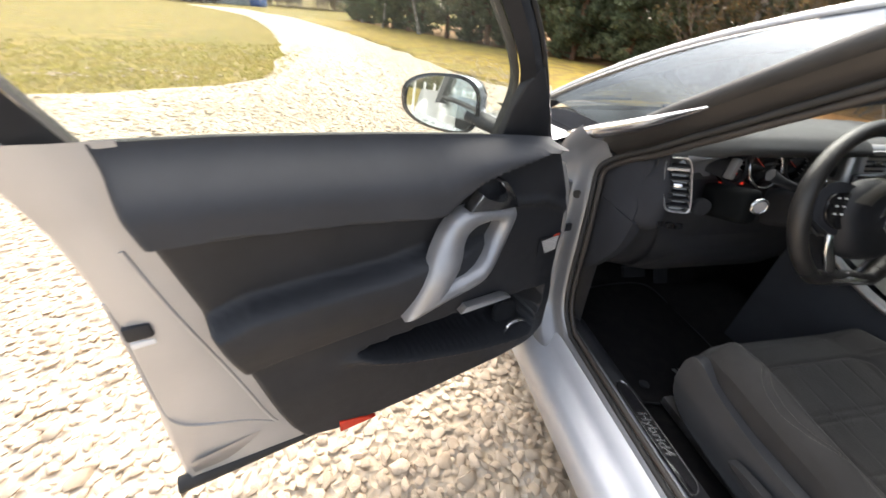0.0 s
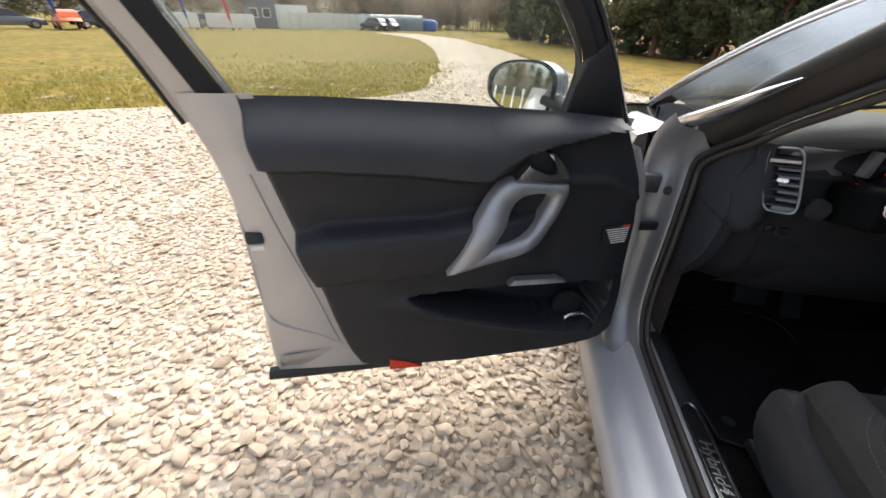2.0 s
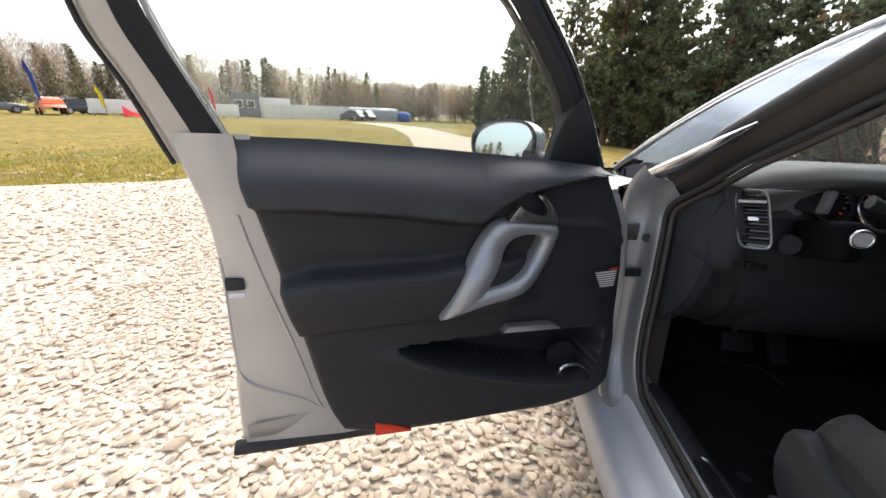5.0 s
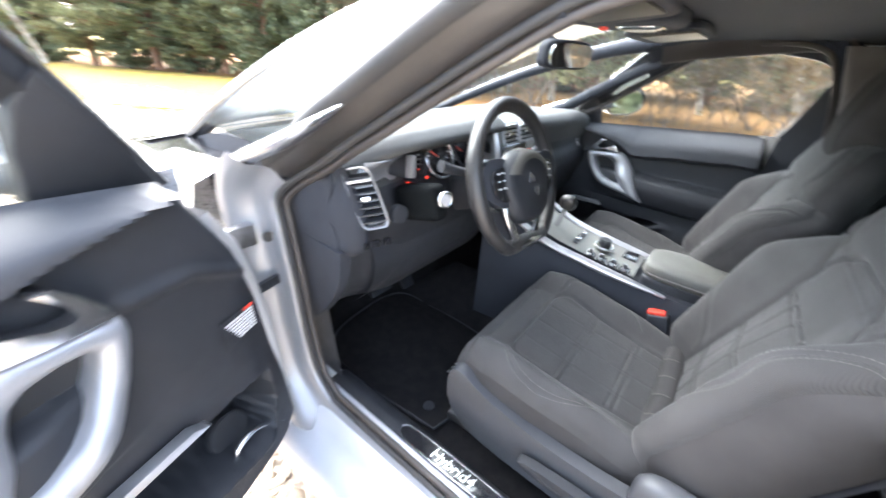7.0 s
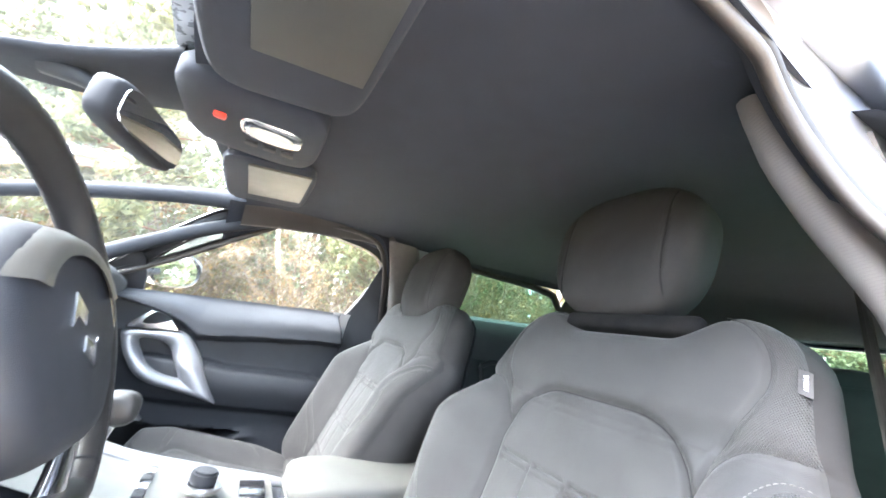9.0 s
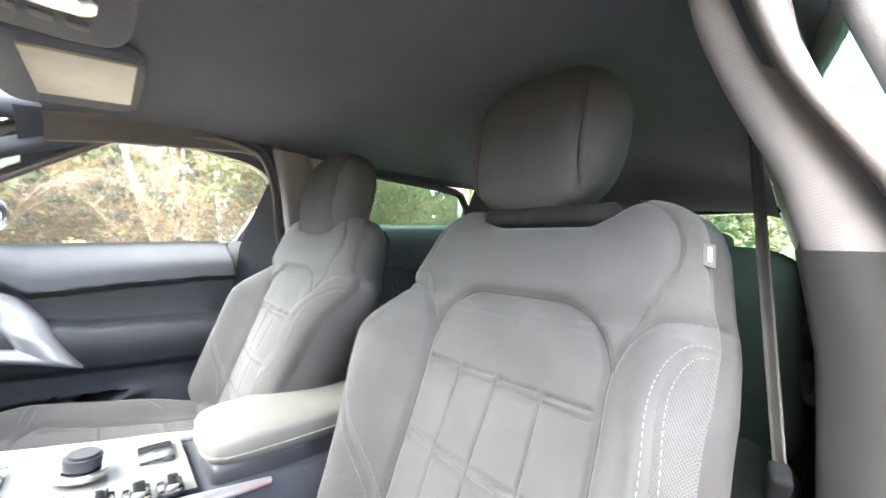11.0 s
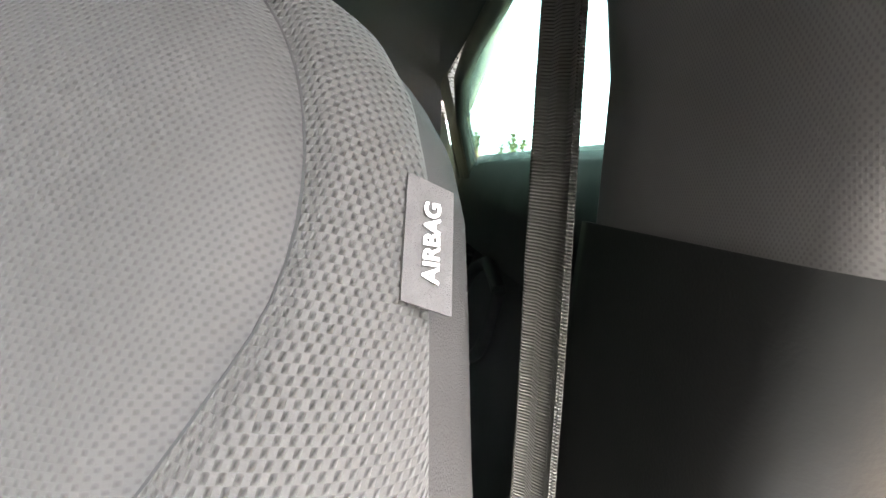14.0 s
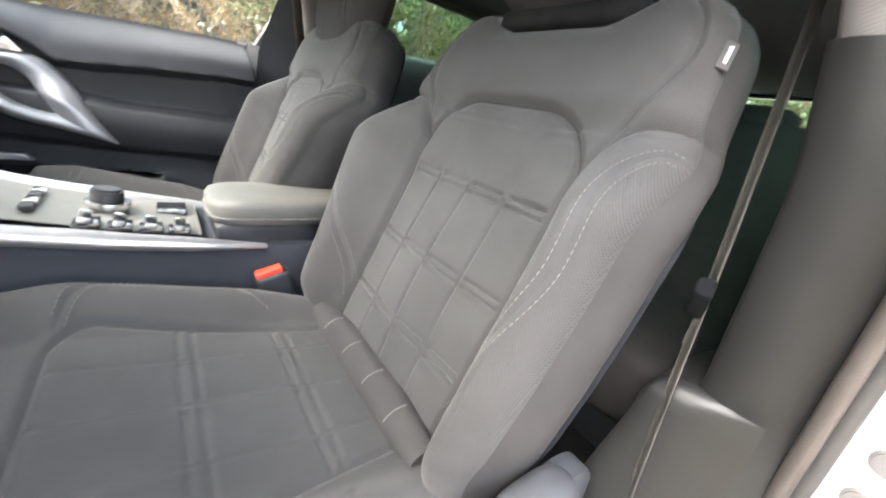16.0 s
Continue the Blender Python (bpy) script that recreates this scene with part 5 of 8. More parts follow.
def car_door(matrix, flip, label):
    P = lambda a, b, z: (a, flip * b, z)  # noqa: E731
    flat_b = lambda u: float(np.interp(u, [0.088, 0.180], [door_depth(np.array(0.088), np.array(0.775)), door_depth(np.array(0.180), np.array(0.775))])) + 0.006  # noqa: E731
    zs = np.linspace(0.315, 1.03, 26)
    skin = grid([[P(front_edge(z) * 0.2 + (rear_edge(z) + 0.012 - front_edge(z) * 0.2) * k, float(outer_skin(0, z)), z) for k in np.linspace(0, 1, 24)] for z in zs])
    door = thing("car_door", label, "", matrix=matrix, base=skin, material=M_PAINT, parent=car)

    def add(name, bm, material, text="", parent=door, smooth=45.0):
        return part(name, bm, material, parent, text, local=True, smooth=smooth)

    # outer skin and painted inner pressing
    zs2 = np.linspace(0.325, 1.122, 42)
    rows = []
    for z in zs2:
        re = rear_edge(z)
        rows.append([P(re + 0.012, float(outer_skin(0, z)) + 0.004, z), P(re + 0.012, float(outer_skin(0, z)) + 0.03, z), P(re + 0.004, 0.022, z), P(re - 0.002, 0.045, z), P(re - 0.004, 0.075, z), P(re - 0.010, 0.100, z), P(re - 0.026, 0.125, z), P(panel_rear(z) + 0.030, 0.136, z), P(panel_rear(z) - 0.03, 0.134, z)])
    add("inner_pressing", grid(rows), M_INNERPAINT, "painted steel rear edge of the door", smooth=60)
    rows = []
    for k in np.linspace(0, 1, 26):
        a = 0.10 + (1.075 - 0.10) * k
        zb = float(np.interp(k, [0, 0.1, 0.9, 1], [0.365, 0.335, 0.325, 0.327]))
        up = float(np.interp(a, [0.10, 0.25, 0.55, 0.80, 0.90, 1.07], [0.42, 0.39, 0.375, 0.385, 0.42, 0.40]))
        rows.append([P(a, -0.035, zb), P(a, 0.02, zb - 0.006), P(a, 0.09, zb + 0.004), P(a, 0.128, zb + 0.025), P(a, 0.134, up)])
    ridge = [P(panel_rear(z) + 0.034 + 0.004 * math.sin(z * 9), 0.1335, z) for z in np.linspace(0.43, 0.96, 30)]
    add("pressed_ridge", tube(ridge, 0.0048, 8), M_INNERPAINT, "pressed ridge in the door's edge", smooth=80)
    swage = spline([(rear_edge(0.86) - 0.018, 0.111, 0.86), (rear_edge(0.74) - 0.016, 0.109, 0.74), (rear_edge(0.62) - 0.020, 0.115, 0.62), (rear_edge(0.53) - 0.045, 0.1255, 0.53), (panel_rear(0.46) + 0.075, 0.131, 0.47), (panel_rear(0.43) + 0.036, 0.1335, 0.432)], 40)
    add("pressed_ridge", tube([P(*q) for q in swage], 0.0048, 8), M_INNERPAINT, "pressed ridge in the door's edge", smooth=80)
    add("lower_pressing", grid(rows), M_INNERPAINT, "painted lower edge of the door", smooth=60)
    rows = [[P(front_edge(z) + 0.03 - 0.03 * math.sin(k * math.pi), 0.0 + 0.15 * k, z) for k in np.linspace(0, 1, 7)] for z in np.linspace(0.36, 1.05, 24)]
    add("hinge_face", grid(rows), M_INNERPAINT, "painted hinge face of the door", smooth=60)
    add("bottom_seal", tube([P(a, 0.121, float(np.interp(a, [0.08, 0.2, 1.0, 1.11], [0.350, 0.327, 0.317, 0.319]))) for a in np.linspace(0.08, 1.115, 30)], 0.020, 10, flat=0.9), M_RUBBER, "black rubber strip along the door's lower edge", smooth=60)
    # inner panel
    step = 0.006
    zz = np.arange(0.375, 1.121, step)
    kk = np.linspace(0, 1, int(0.96 / step))
    fa = np.array([front_edge(z) for z in zz])
    ra = np.array([panel_rear(z) for z in zz])
    A = fa[:, None] + (ra - fa)[:, None] * kk[None]
    belt = np.interp(A, [0.15, 0.35, 0.60, 0.85, 1.02], [1.058, 1.082, 1.101, 1.116, 1.119])
    low = np.interp(A, [0.05, 0.09, 0.22, 0.53, 0.77, 0.86], [0.42, 0.385, 0.362, 0.352, 0.362, 0.40])
    t = (zz - zz[0])[:, None] / (zz[-1] - zz[0])
    Z = low + (belt - low) * t
    A = np.array([[front_edge(z) for z in row] for row in Z])
    R = np.array([[panel_rear(z) for z in row] for row in Z])
    A = A + (R - A) * kk[None]
    B = door_depth(A, Z)
    rim = np.minimum(np.minimum(kk, 1 - kk)[None] * 0.96, (Z - low)) / 0.018
    B = np.where(rim < 1, 0.136 + (B - 0.136) * np.sqrt(np.clip(1 - (1 - np.clip(rim, 0, 1)) ** 2, 0, 1)), B)
    pos = np.stack([A, flip * B, Z], -1)
    rail = np.interp(A, *np.array(RAIL).T)
    arm_top = np.interp(A, [0.40, 0.54, 0.61, 0.76, 0.875, 0.95], [0.860, 0.852, 0.840, 0.839, 0.836, 0.812])
    uv = np.stack([A, Z], -1)
    kc = lambda q: (q[:-1, :-1] + q[1:, 1:]) / 2  # noqa: E731
    ca, cz, cr, ct = kc(A), kc(Z), kc(rail), kc(arm_top)
    upper, insert = (cz > cr) & (np.arange(ca.shape[1])[None] > 7), (cz <= cr) & (cz > ct) & (ca > 0.36)

    def sh(name, keep, material, text):
        r, c = pos.shape[:2]
        ii, jj = np.nonzero(keep)
        quad = np.stack([ii * c + jj, ii * c + jj + 1, (ii + 1) * c + jj + 1, (ii + 1) * c + jj], 1)
        used, inv = np.unique(quad, return_inverse=True)
        me = bpy.data.meshes.new(name)
        me.from_pydata(pos.reshape(-1, 3)[used].tolist(), [], inv.reshape(-1, 4).tolist())
        me.update()
        return link_mesh(name, me, material, door, text, local=True, smooth=60)

    sh("upper_rail", upper, M_RAIL, "soft dark upper rail of the door panel")
    sh("panel_insert", insert, M_TRIM, "dark padded insert")
    sh("lower_panel", ~upper & ~insert, M_TRIM, "dark moulded lower panel with an armrest and a pocket")
    # silver pull handle with a triangular latch
    ring_of = lambda pts, n: even(np.array(pts + pts[:1]), 1e-4)[np.linspace(0, len(even(np.array(pts + pts[:1]), 1e-4)) - 1, n + 1).astype(int)][:-1]  # noqa: E731
    outl = ring_of([(0.597, 0.725), (0.577, 0.760), (0.555, 0.802), (0.524, 0.869), (0.498, 0.910), (0.476, 0.937), (0.455, 0.950), (0.430, 0.953), (0.381, 0.947), (0.330, 0.942), (0.313, 0.936), (0.309, 0.922), (0.316, 0.896), (0.331, 0.855), (0.358, 0.816), (0.379, 0.793), (0.405, 0.779), (0.437, 0.768), (0.505, 0.753), (0.554, 0.738)], 80)
    inl = ring_of([(0.484, 0.797), (0.470, 0.826), (0.447, 0.876), (0.432, 0.897), (0.414, 0.910), (0.386, 0.916), (0.362, 0.914), (0.352, 0.905), (0.358, 0.884), (0.372, 0.859), (0.392, 0.832), (0.416, 0.816), (0.449, 0.804)], 80)
    k0 = int(np.argmin(np.hypot(*(outl - inl[0] - (0.06, -0.03)).T)))
    outl = np.roll(outl, -k0, 0)
    if np.cross(outl[1] - outl[0], outl[20] - outl[0]) * np.cross(inl[1] - inl[0], inl[20] - inl[0]) < 0:
        inl = inl[::-1]
    best = min(range(80), key=lambda q: float(np.sum((np.roll(inl, -q, 0) - outl) ** 2)))
    inl = np.roll(inl, -best, 0)
    hb = lambda a, z: 0.206 + 0.030 * sstep(0.30, 0.42, a) * sstep(0.93, 0.80, z)  # noqa: E731
    rows = []
    for k, lift in ((0, -0.030), (0.0, 0.0), (0.12, 0.012), (0.5, 0.017), (0.85, 0.010), (1.0, -0.004), (1.0, -0.045)):
        rows.append([P(o[0] * (1 - k) + i[0] * k, hb(o[0], o[1]) + lift, o[1] * (1 - k) + i[1] * k) for o, i in zip(outl, inl)])
    add("pull_handle", grid(rows, close_v=True), M_HANDLE, "brushed silver pull handle", smooth=60)
    add("handle_well", plate([tuple(p) for p in inl[::2]], lambda u, v, w: P(u, 0.180 - w, v), 0.008), M_TRIM, "dark recess inside the handle")
    tri = [(0.446, 0.955), (0.420, 0.990), (0.402, 0.973), (0.383, 0.964), (0.362, 0.961), (0.350, 0.966), (0.352, 0.980), (0.362, 0.998), (0.384, 1.013), (0.366, 1.013), (0.345, 0.992), (0.326, 0.964), (0.316, 0.945), (0.380, 0.949)]
    add("door_latch_lever", plate(tri, lambda u, v, w: P(u, 0.190 + w, v), 0.032, bevel=0.004), M_CHROME, "polished triangular latch lever")
    add("pocket_strip", plate([(0.257, 0.648), (0.286, 0.666), (0.408, 0.669), (0.424, 0.651)], lambda u, v, w: P(u, 0.184 + w, v), 0.022, bevel=0.003), M_ALU, "silver strip above the pocket")
    add("speaker_trim", tube([P(a, 0.176, z) for a, z in spline([(0.219, 0.478), (0.212, 0.496), (0.185, 0.502), (0.160, 0.498), (0.128, 0.474), (0.092, 0.445)], 24)], 0.008, 8, flat=0.7), M_CHROME, "curved chrome trim in the pocket", smooth=70)
    add("speaker", disc(P(0.19, 0.125, 0.50), (0, flip, 0.2), 0.045, 0.02, 24, bevel=0.003), M_TRIM, "small dark speaker")
    add("reflector", plate([(0.752, 0.362), (0.655, 0.360), (0.690, 0.382), (0.752, 0.404)], lambda u, v, w: P(u, 0.170 + w, v), 0.024, bevel=0.003), M_REDREFLEX, "red safety reflector at the foot of the door")
    # sticker with printed lines that cannot be read
    st = add("sticker", plate([(0.176, 0.742), (0.092, 0.744), (0.090, 0.806), (0.178, 0.806)], lambda u, v, w: P(u, flat_b(u) + w, v), 0.001), M_TRIM, "warning sticker with printed lines")
    for k in range(7):
        w0 = 0.168 - 0.004 * k
        add("printed_line", plate([(w0, 0.792 - 0.0068 * k), (0.100, 0.793 - 0.0068 * k), (0.100, 0.7965 - 0.0068 * k), (w0, 0.7955 - 0.0068 * k)], lambda u, v, w: P(u, flat_b(u) + 0.0014 + w, v), 0.0006), M_WHITEINK, "")
    add("printed_bar", plate([(0.122, 0.799), (0.098, 0.799), (0.098, 0.805), (0.122, 0.805)], lambda u, v, w: P(u, flat_b(u) + 0.0014 + w, v), 0.0006), M_RED, "red printed mark")
    # painted flange along the front edge
    fl = [[P(front_edge(z) + da * (0.6 + 0.6 * float(sstep(0.55, 0.95, z))), bb, z) for da, bb in ((0.010, 0.150), (0.000, 0.160), (-0.014, 0.160), (-0.020, 0.150), (-0.021, 0.06))] for z in np.linspace(0.50, 1.0, 22)]
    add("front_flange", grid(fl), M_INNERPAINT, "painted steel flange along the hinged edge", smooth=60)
    # latch in the rear edge
    add("latch_pad", box(P(1.046, 0.119, 0.772), (0.036, 0.024, 0.014), 0.004), M_WHITEINK, "white plastic pad below the latch")
    add("latch", box(P(1.046, 0.118, 0.800), (0.040, 0.034, 0.030), 0.006), M_TRIM, "black latch in the door's edge")
    # window frame
    wf = spline([(0.299, 1.062), (0.297, 1.165), (0.349, 1.237), (0.448, 1.342), (0.503, 1.387), (0.58, 1.414), (0.72, 1.428), (0.86, 1.426), (1.01, 1.408), (1.080, 1.360), (1.083, 1.300), (1.056, 1.210), (1.020, 1.110), (1.010, 1.078)], 60)
    wb = lambda z: 0.062 + 0.13 * float(sstep(0.95, 1.45, z))  # noqa: E731
    of = spline([(0.135, 1.046), (0.205, 1.146), (0.298, 1.261), (0.380, 1.344), (0.452, 1.412), (0.53, 1.452), (0.68, 1.470), (0.85, 1.470), (1.03, 1.455), (1.160, 1.405), (1.184, 1.300), (1.158, 1.200), (1.138, 1.100), (1.128, 1.060)], 60)
    rows = []
    for lift, k in ((0.0, 1.0), (0.026, 1.0), (0.040, 0.80), (0.040, 0.35), (0.026, 0.04), (0.0, 0.0), (-0.016, 0.2)):
        rows.append([P(o[0] * k + i[0] * (1 - k), wb(o[1]) + lift - 0.012, o[1] * k + i[1] * (1 - k)) for o, i in zip(of, wf)])
    fr = np.array(rows)
    split = [[P(o[0] * 0.42 + i[0] * 0.58, wb(o[1]) + 0.029, o[1] * 0.42 + i[1] * 0.58) for o, i in zip(of, wf)]]
    raised = [[(p[0], p[1] + flip * 0.006, p[2]) for p in split[0]]]
    add("window_frame", grid(np.concatenate([raised, fr[3:5] + np.array([0, flip * 0.003, 0])])), M_TRIM, "dark window frame trim", smooth=60)
    outer = np.concatenate([fr[:3], split])
    add("frame_metal", grid(outer[:, 40:]), M_INNERPAINT, "painted rear post of the window frame", smooth=60)
    add("frame_trim", grid(outer[:, :41]), M_TRIM, "black outer side of the window frame", smooth=60)
    add("frame_channel", grid(fr[4:7]), M_RUBBER, "black window channel", smooth=60)
    add("frame_seal", tube([P(*p) for p in [(o[0] * 0.98 + i[0] * 0.02, wb(o[1]) + 0.024, o[1] * 0.98 + i[1] * 0.02) for o, i in zip(of, wf)]], 0.005, 8), M_RUBBER, "black rubber seal of the frame", smooth=70)
    chrome = [P(o[0], wb(o[1]) + 0.022, o[1]) for o in of[:30]]
    add("frame_strip", tube(chrome, 0.006, 8), M_CHROME, "bright strip along the window frame", smooth=70)
    add("sail_panel", plate([(0.140, 1.040), (0.306, 1.058), (0.306, 1.130), (0.300, 1.185), (0.272, 1.222), (0.212, 1.146)], lambda u, v, w: P(u, wb(v) + 0.012 + w, v), 0.022, bevel=0.006), M_TRIM, "dark corner panel at the mirror")
    pane = [(0.30, 1.04)] + [tuple(p) for p in wf[::3]] + [(1.03, 1.04)]
    g = add("window_pane", plate(pane, lambda u, v, w: P(u, wb(v) + w, v), 0.004), M_GLASS, "clear side window", smooth=0)
    g.visible_shadow = False
    add("pane_edge_strip", tube([P(a, 0.085, BELT(a) - 0.018) for a in np.linspace(0.34, 1.01, 20)], 0.009, 8), M_RUBBER, "black wiper strip along the window", smooth=70)
    if flip < 0:
        lower_belt(door)
    return door


def lower_belt(door):
    """The closed door's window line, lower than that of the open one, and its rear end further forward."""
    for ob in [door] + list(door.children):
        for v in ob.data.vertices:
            a, z = v.co.x, v.co.z
            v.co.z = z - float(np.interp(z, [0.60, 0.85, 1.10, 1.42], [0.0, 0.030, 0.075, 0.112]))
            v.co.x = a - float(np.interp(z, [0.90, 1.10, 1.42], [0.0, 0.070, 0.045])) * float(sstep(0.70, 1.0, a))


TH = radians(70.7)
m_left = Matrix(((-math.sin(TH), math.cos(TH), 0, HINGE[0]), (-math.cos(TH), -math.sin(TH), 0, HINGE[1]), (0, 0, 1, 0), (0, 0, 0, 1)))
door_left = car_door(m_left, 1, "driver's door standing wide open, dark inner panel and silver handle")
m_right = Matrix(((0, 1, 0, -HINGE[0]), (-1, 0, 0, HINGE[1]), (0, 0, 1, 0), (0, 0, 0, 1)))
door_right = car_door(m_right, -1, "closed passenger door with dark inner panel and silver handle")


def door_mirror(door, flip, body):
    """The outside mirror of a door: painted shell, dark rim, glass."""
    P = lambda a, b, z: Vector((a, flip * b, z))  # noqa: E731
    c, nrm, out = (0.338, -0.112, 1.096), (0.80, 0.60), (0.60, -0.80)

    def at(u, v, d):
        return P(c[0] + out[0] * u + nrm[0] * d, c[1] + out[1] * u + nrm[1] * d, c[2] + v)

    rows = []
    for k in np.linspace(0, 1, 12):
        r = math.sqrt(max(0.0, 1 - k**2.2))
        row = []
        for t in np.linspace(0, 2 * math.pi, 36, endpoint=False):
            u, v = math.cos(t), math.sin(t)
            uu = 0.108 * math.copysign(abs(u) ** 0.78, u) * (0.45 + 0.55 * r)
            vv = (0.068 + 0.012 * u * -1) * math.copysign(abs(v) ** 0.72, v) * (0.35 + 0.65 * r)
            row.append(at(uu - 0.015 * k, vv, -0.100 * k))
        rows.append(row)
    part("mirror_shell", grid(rows, close_v=True, caps=True), body, door, "silver shell of the outside mirror", local=True, smooth=60)
    rim = rows[0]
    cen = sum((Vector(p) for p in rim), Vector()) / len(rim)
    off = P(nrm[0], nrm[1], 0) * 0.012
    r2 = [cen + (Vector(p) - cen) * 1.03 + off for p in rim]
    r3 = [cen + (Vector(p) - cen) * 0.93 + off * 1.2 for p in rim]
    r4 = [cen + (Vector(p) - cen) * 0.91 + off * 0.4 for p in rim]
    part("mirror_rim", grid([rim, r2, r3, r4], close_v=True), M_GLOSSBLACK, door, "gloss black rim of the mirror", local=True, smooth=60)
    bm = bmesh.new()
    bm.faces.new([bm.verts.new(cen + (Vector(p) - cen) * 0.92 + off * 0.6 - P(nrm[0], nrm[1], 0) * 0.085 * (p[2] - cen[2])) for p in rim])
    part("mirror_glass", bm, M_MIRROR, door, "mirror glass", local=True, smooth=0)
    part("mirror_foot", tube([P(0.235, 0.07, 1.055), P(0.25, 0.0, 1.06), P(0.28, -0.06, 1.075)], [0.030, 0.026, 0.03], 12, flat=0.7), M_TRIM, door, "dark mirror foot", local=True, smooth=60)


door_mirror(door_left, 1, M_PAINT)
door_mirror(door_right, -1, M_PAINT)
# hinges and strap between pillar and door
for z in (0.52, 0.86):
    part("hinge", box((-0.835, 0.935, z), (0.075, 0.028, 0.055), 0.008), M_STEEL, car, "steel door hinge")
    part("hinge_pin", tube([(-0.872, 0.945, z - 0.035), (-0.872, 0.945, z + 0.035)], 0.010, 10), M_STEEL, car)
part("check_strap", box((-0.835, 0.885, 0.741), (0.115, 0.012, 0.026), 0.004, rot=Euler((0, 0, radians(12))).to_matrix()), M_TRIM, car, "black door check strap")


# ---- dashboard, wheel, console ----
DRIVER_X = -0.315
dash = thing("dashboard", "dark soft-touch dashboard with silver-edged vents", "dashboard", (0, 1.0, 0.5))


def dash_prof(x):
    """Outline of the dashboard across the car: from the windscreen over the top and down to the knees."""
    hood = float(sstep(-0.67, -0.50, x)) * (1 - float(sstep(-0.14, 0.06, x)))
    pas = float(sstep(0.15, 0.45, x))
    edge = float(sstep(0.58, 0.70, abs(x)))
    y0 = 0.735 - 0.055 * hood - 0.05 * pas
    top = 1.062 + 0.031 * hood - 0.02 * edge
    return [(1.46 - 0.10 * abs(x), 0.998), (1.25, 1.030), (1.02, 1.052 - 0.01 * edge), (0.86, top), (y0 + 0.05, top + 0.004), (y0 + 0.012, top - 0.010), (y0, top - 0.034), (y0 + 0.012 + 0.060 * hood, top - 0.075), (y0 + 0.02 + 0.03 * hood, 0.93), (y0 - 0.004 + 0.03 * hood, 0.88), (y0 + 0.01 + 0.03 * hood, 0.80), (y0 + 0.05, 0.70), (y0 + 0.14, 0.615), (1.02, 0.60)]


xs = np.linspace(-0.705, 0.705, 58)
rows = [[(x, y, z) for y, z in spline(dash_prof(x), 44)] for x in xs]
part("dash_top", grid([r[:26] for r in rows]), M_DASH, dash, "padded grey-black dashboard top", smooth=60)
part("dash_face", grid([r[25:] for r in rows]), M_TRIM, dash, "dark dashboard face", smooth=60)
# side cheek by the door
for sg in (-1, 1):
    cheek = [(y, z) for y, z in spline(dash_prof(sg * 0.70), 44)]
    part("dash_end", plate(cheek + [(1.30, 0.60), (1.40, 0.9)], lambda u, v, w, sg=sg: (sg * (0.700 + w), u, v), 0.012), M_TRIM_SOFT, dash, "dark end cap of the dashboard")


# rounded cheek beside the driver's vent and the trim below it
cheek = []
for z in np.linspace(0.828, 1.040, 14):
    v = (z - 0.828) / 0.212
    tuck = 0.035 * (1 - min(1.0, v / 0.16)) ** 2
    lean, side = 0.032 * float(sstep(0.45, 1.0, v)), 0.020 * float(sstep(0.45, 1.0, v))
    line = spline([(-0.716 + tuck * 0.4, 0.900), (-0.715 + tuck * 0.4, 0.790), (-0.706 + tuck * 0.3, 0.718 + tuck + lean), (-0.686, 0.692 + tuck + lean), (-0.662 - side, 0.690 + tuck + lean), (-0.648 - side, 0.702 + tuck + lean), (-0.645 - side, 0.740)], 18)
    cheek.append([(x, y, z) for x, y in line])
part("dash_cheek", grid(cheek), M_TRIM_SOFT, dash, "rounded dark grey cheek beside the vent", smooth=60)
part("cheek_underside", grid([cheek[0], [(x, max(y, 0.78), 0.835) for x, y, z in cheek[0]]]), M_TRIM, dash, smooth=60)
low = spline([(0.722, 0.850), (0.728, 0.80), (0.745, 0.745), (0.790, 0.675), (0.838, 0.620), (0.87, 0.606), (0.96, 0.62), (1.02, 0.70), (1.02, 0.84), (0.90, 0.856), (0.722, 0.850)], 50)[:-1]
part("lower_cheek", plate([tuple(p) for p in low], lambda u, v, w: (-0.716 + w, u, v), 0.030, bevel=0.010), M_TRIM_SOFT, dash, "grey side trim below the cheek", smooth=50)
decor = []
for x in np.linspace(-0.632, -0.520, 8):
    ln = spline(dash_prof(x), 90)
    seg = ln[(ln[:, 1] < 1.040) & (ln[:, 1] > 0.985 - 0.10 * (x + 0.632)) & (ln[:, 0] < 0.90)]
    seg = spline([tuple(q) for q in seg], 8)
    decor.append([(x, y - 0.007, z) for y, z in seg])
part("decor_panel", thicken(grid(decor), 0.003), M_HANDLE, dash, "satin silver panel between vent and instruments", smooth=60)


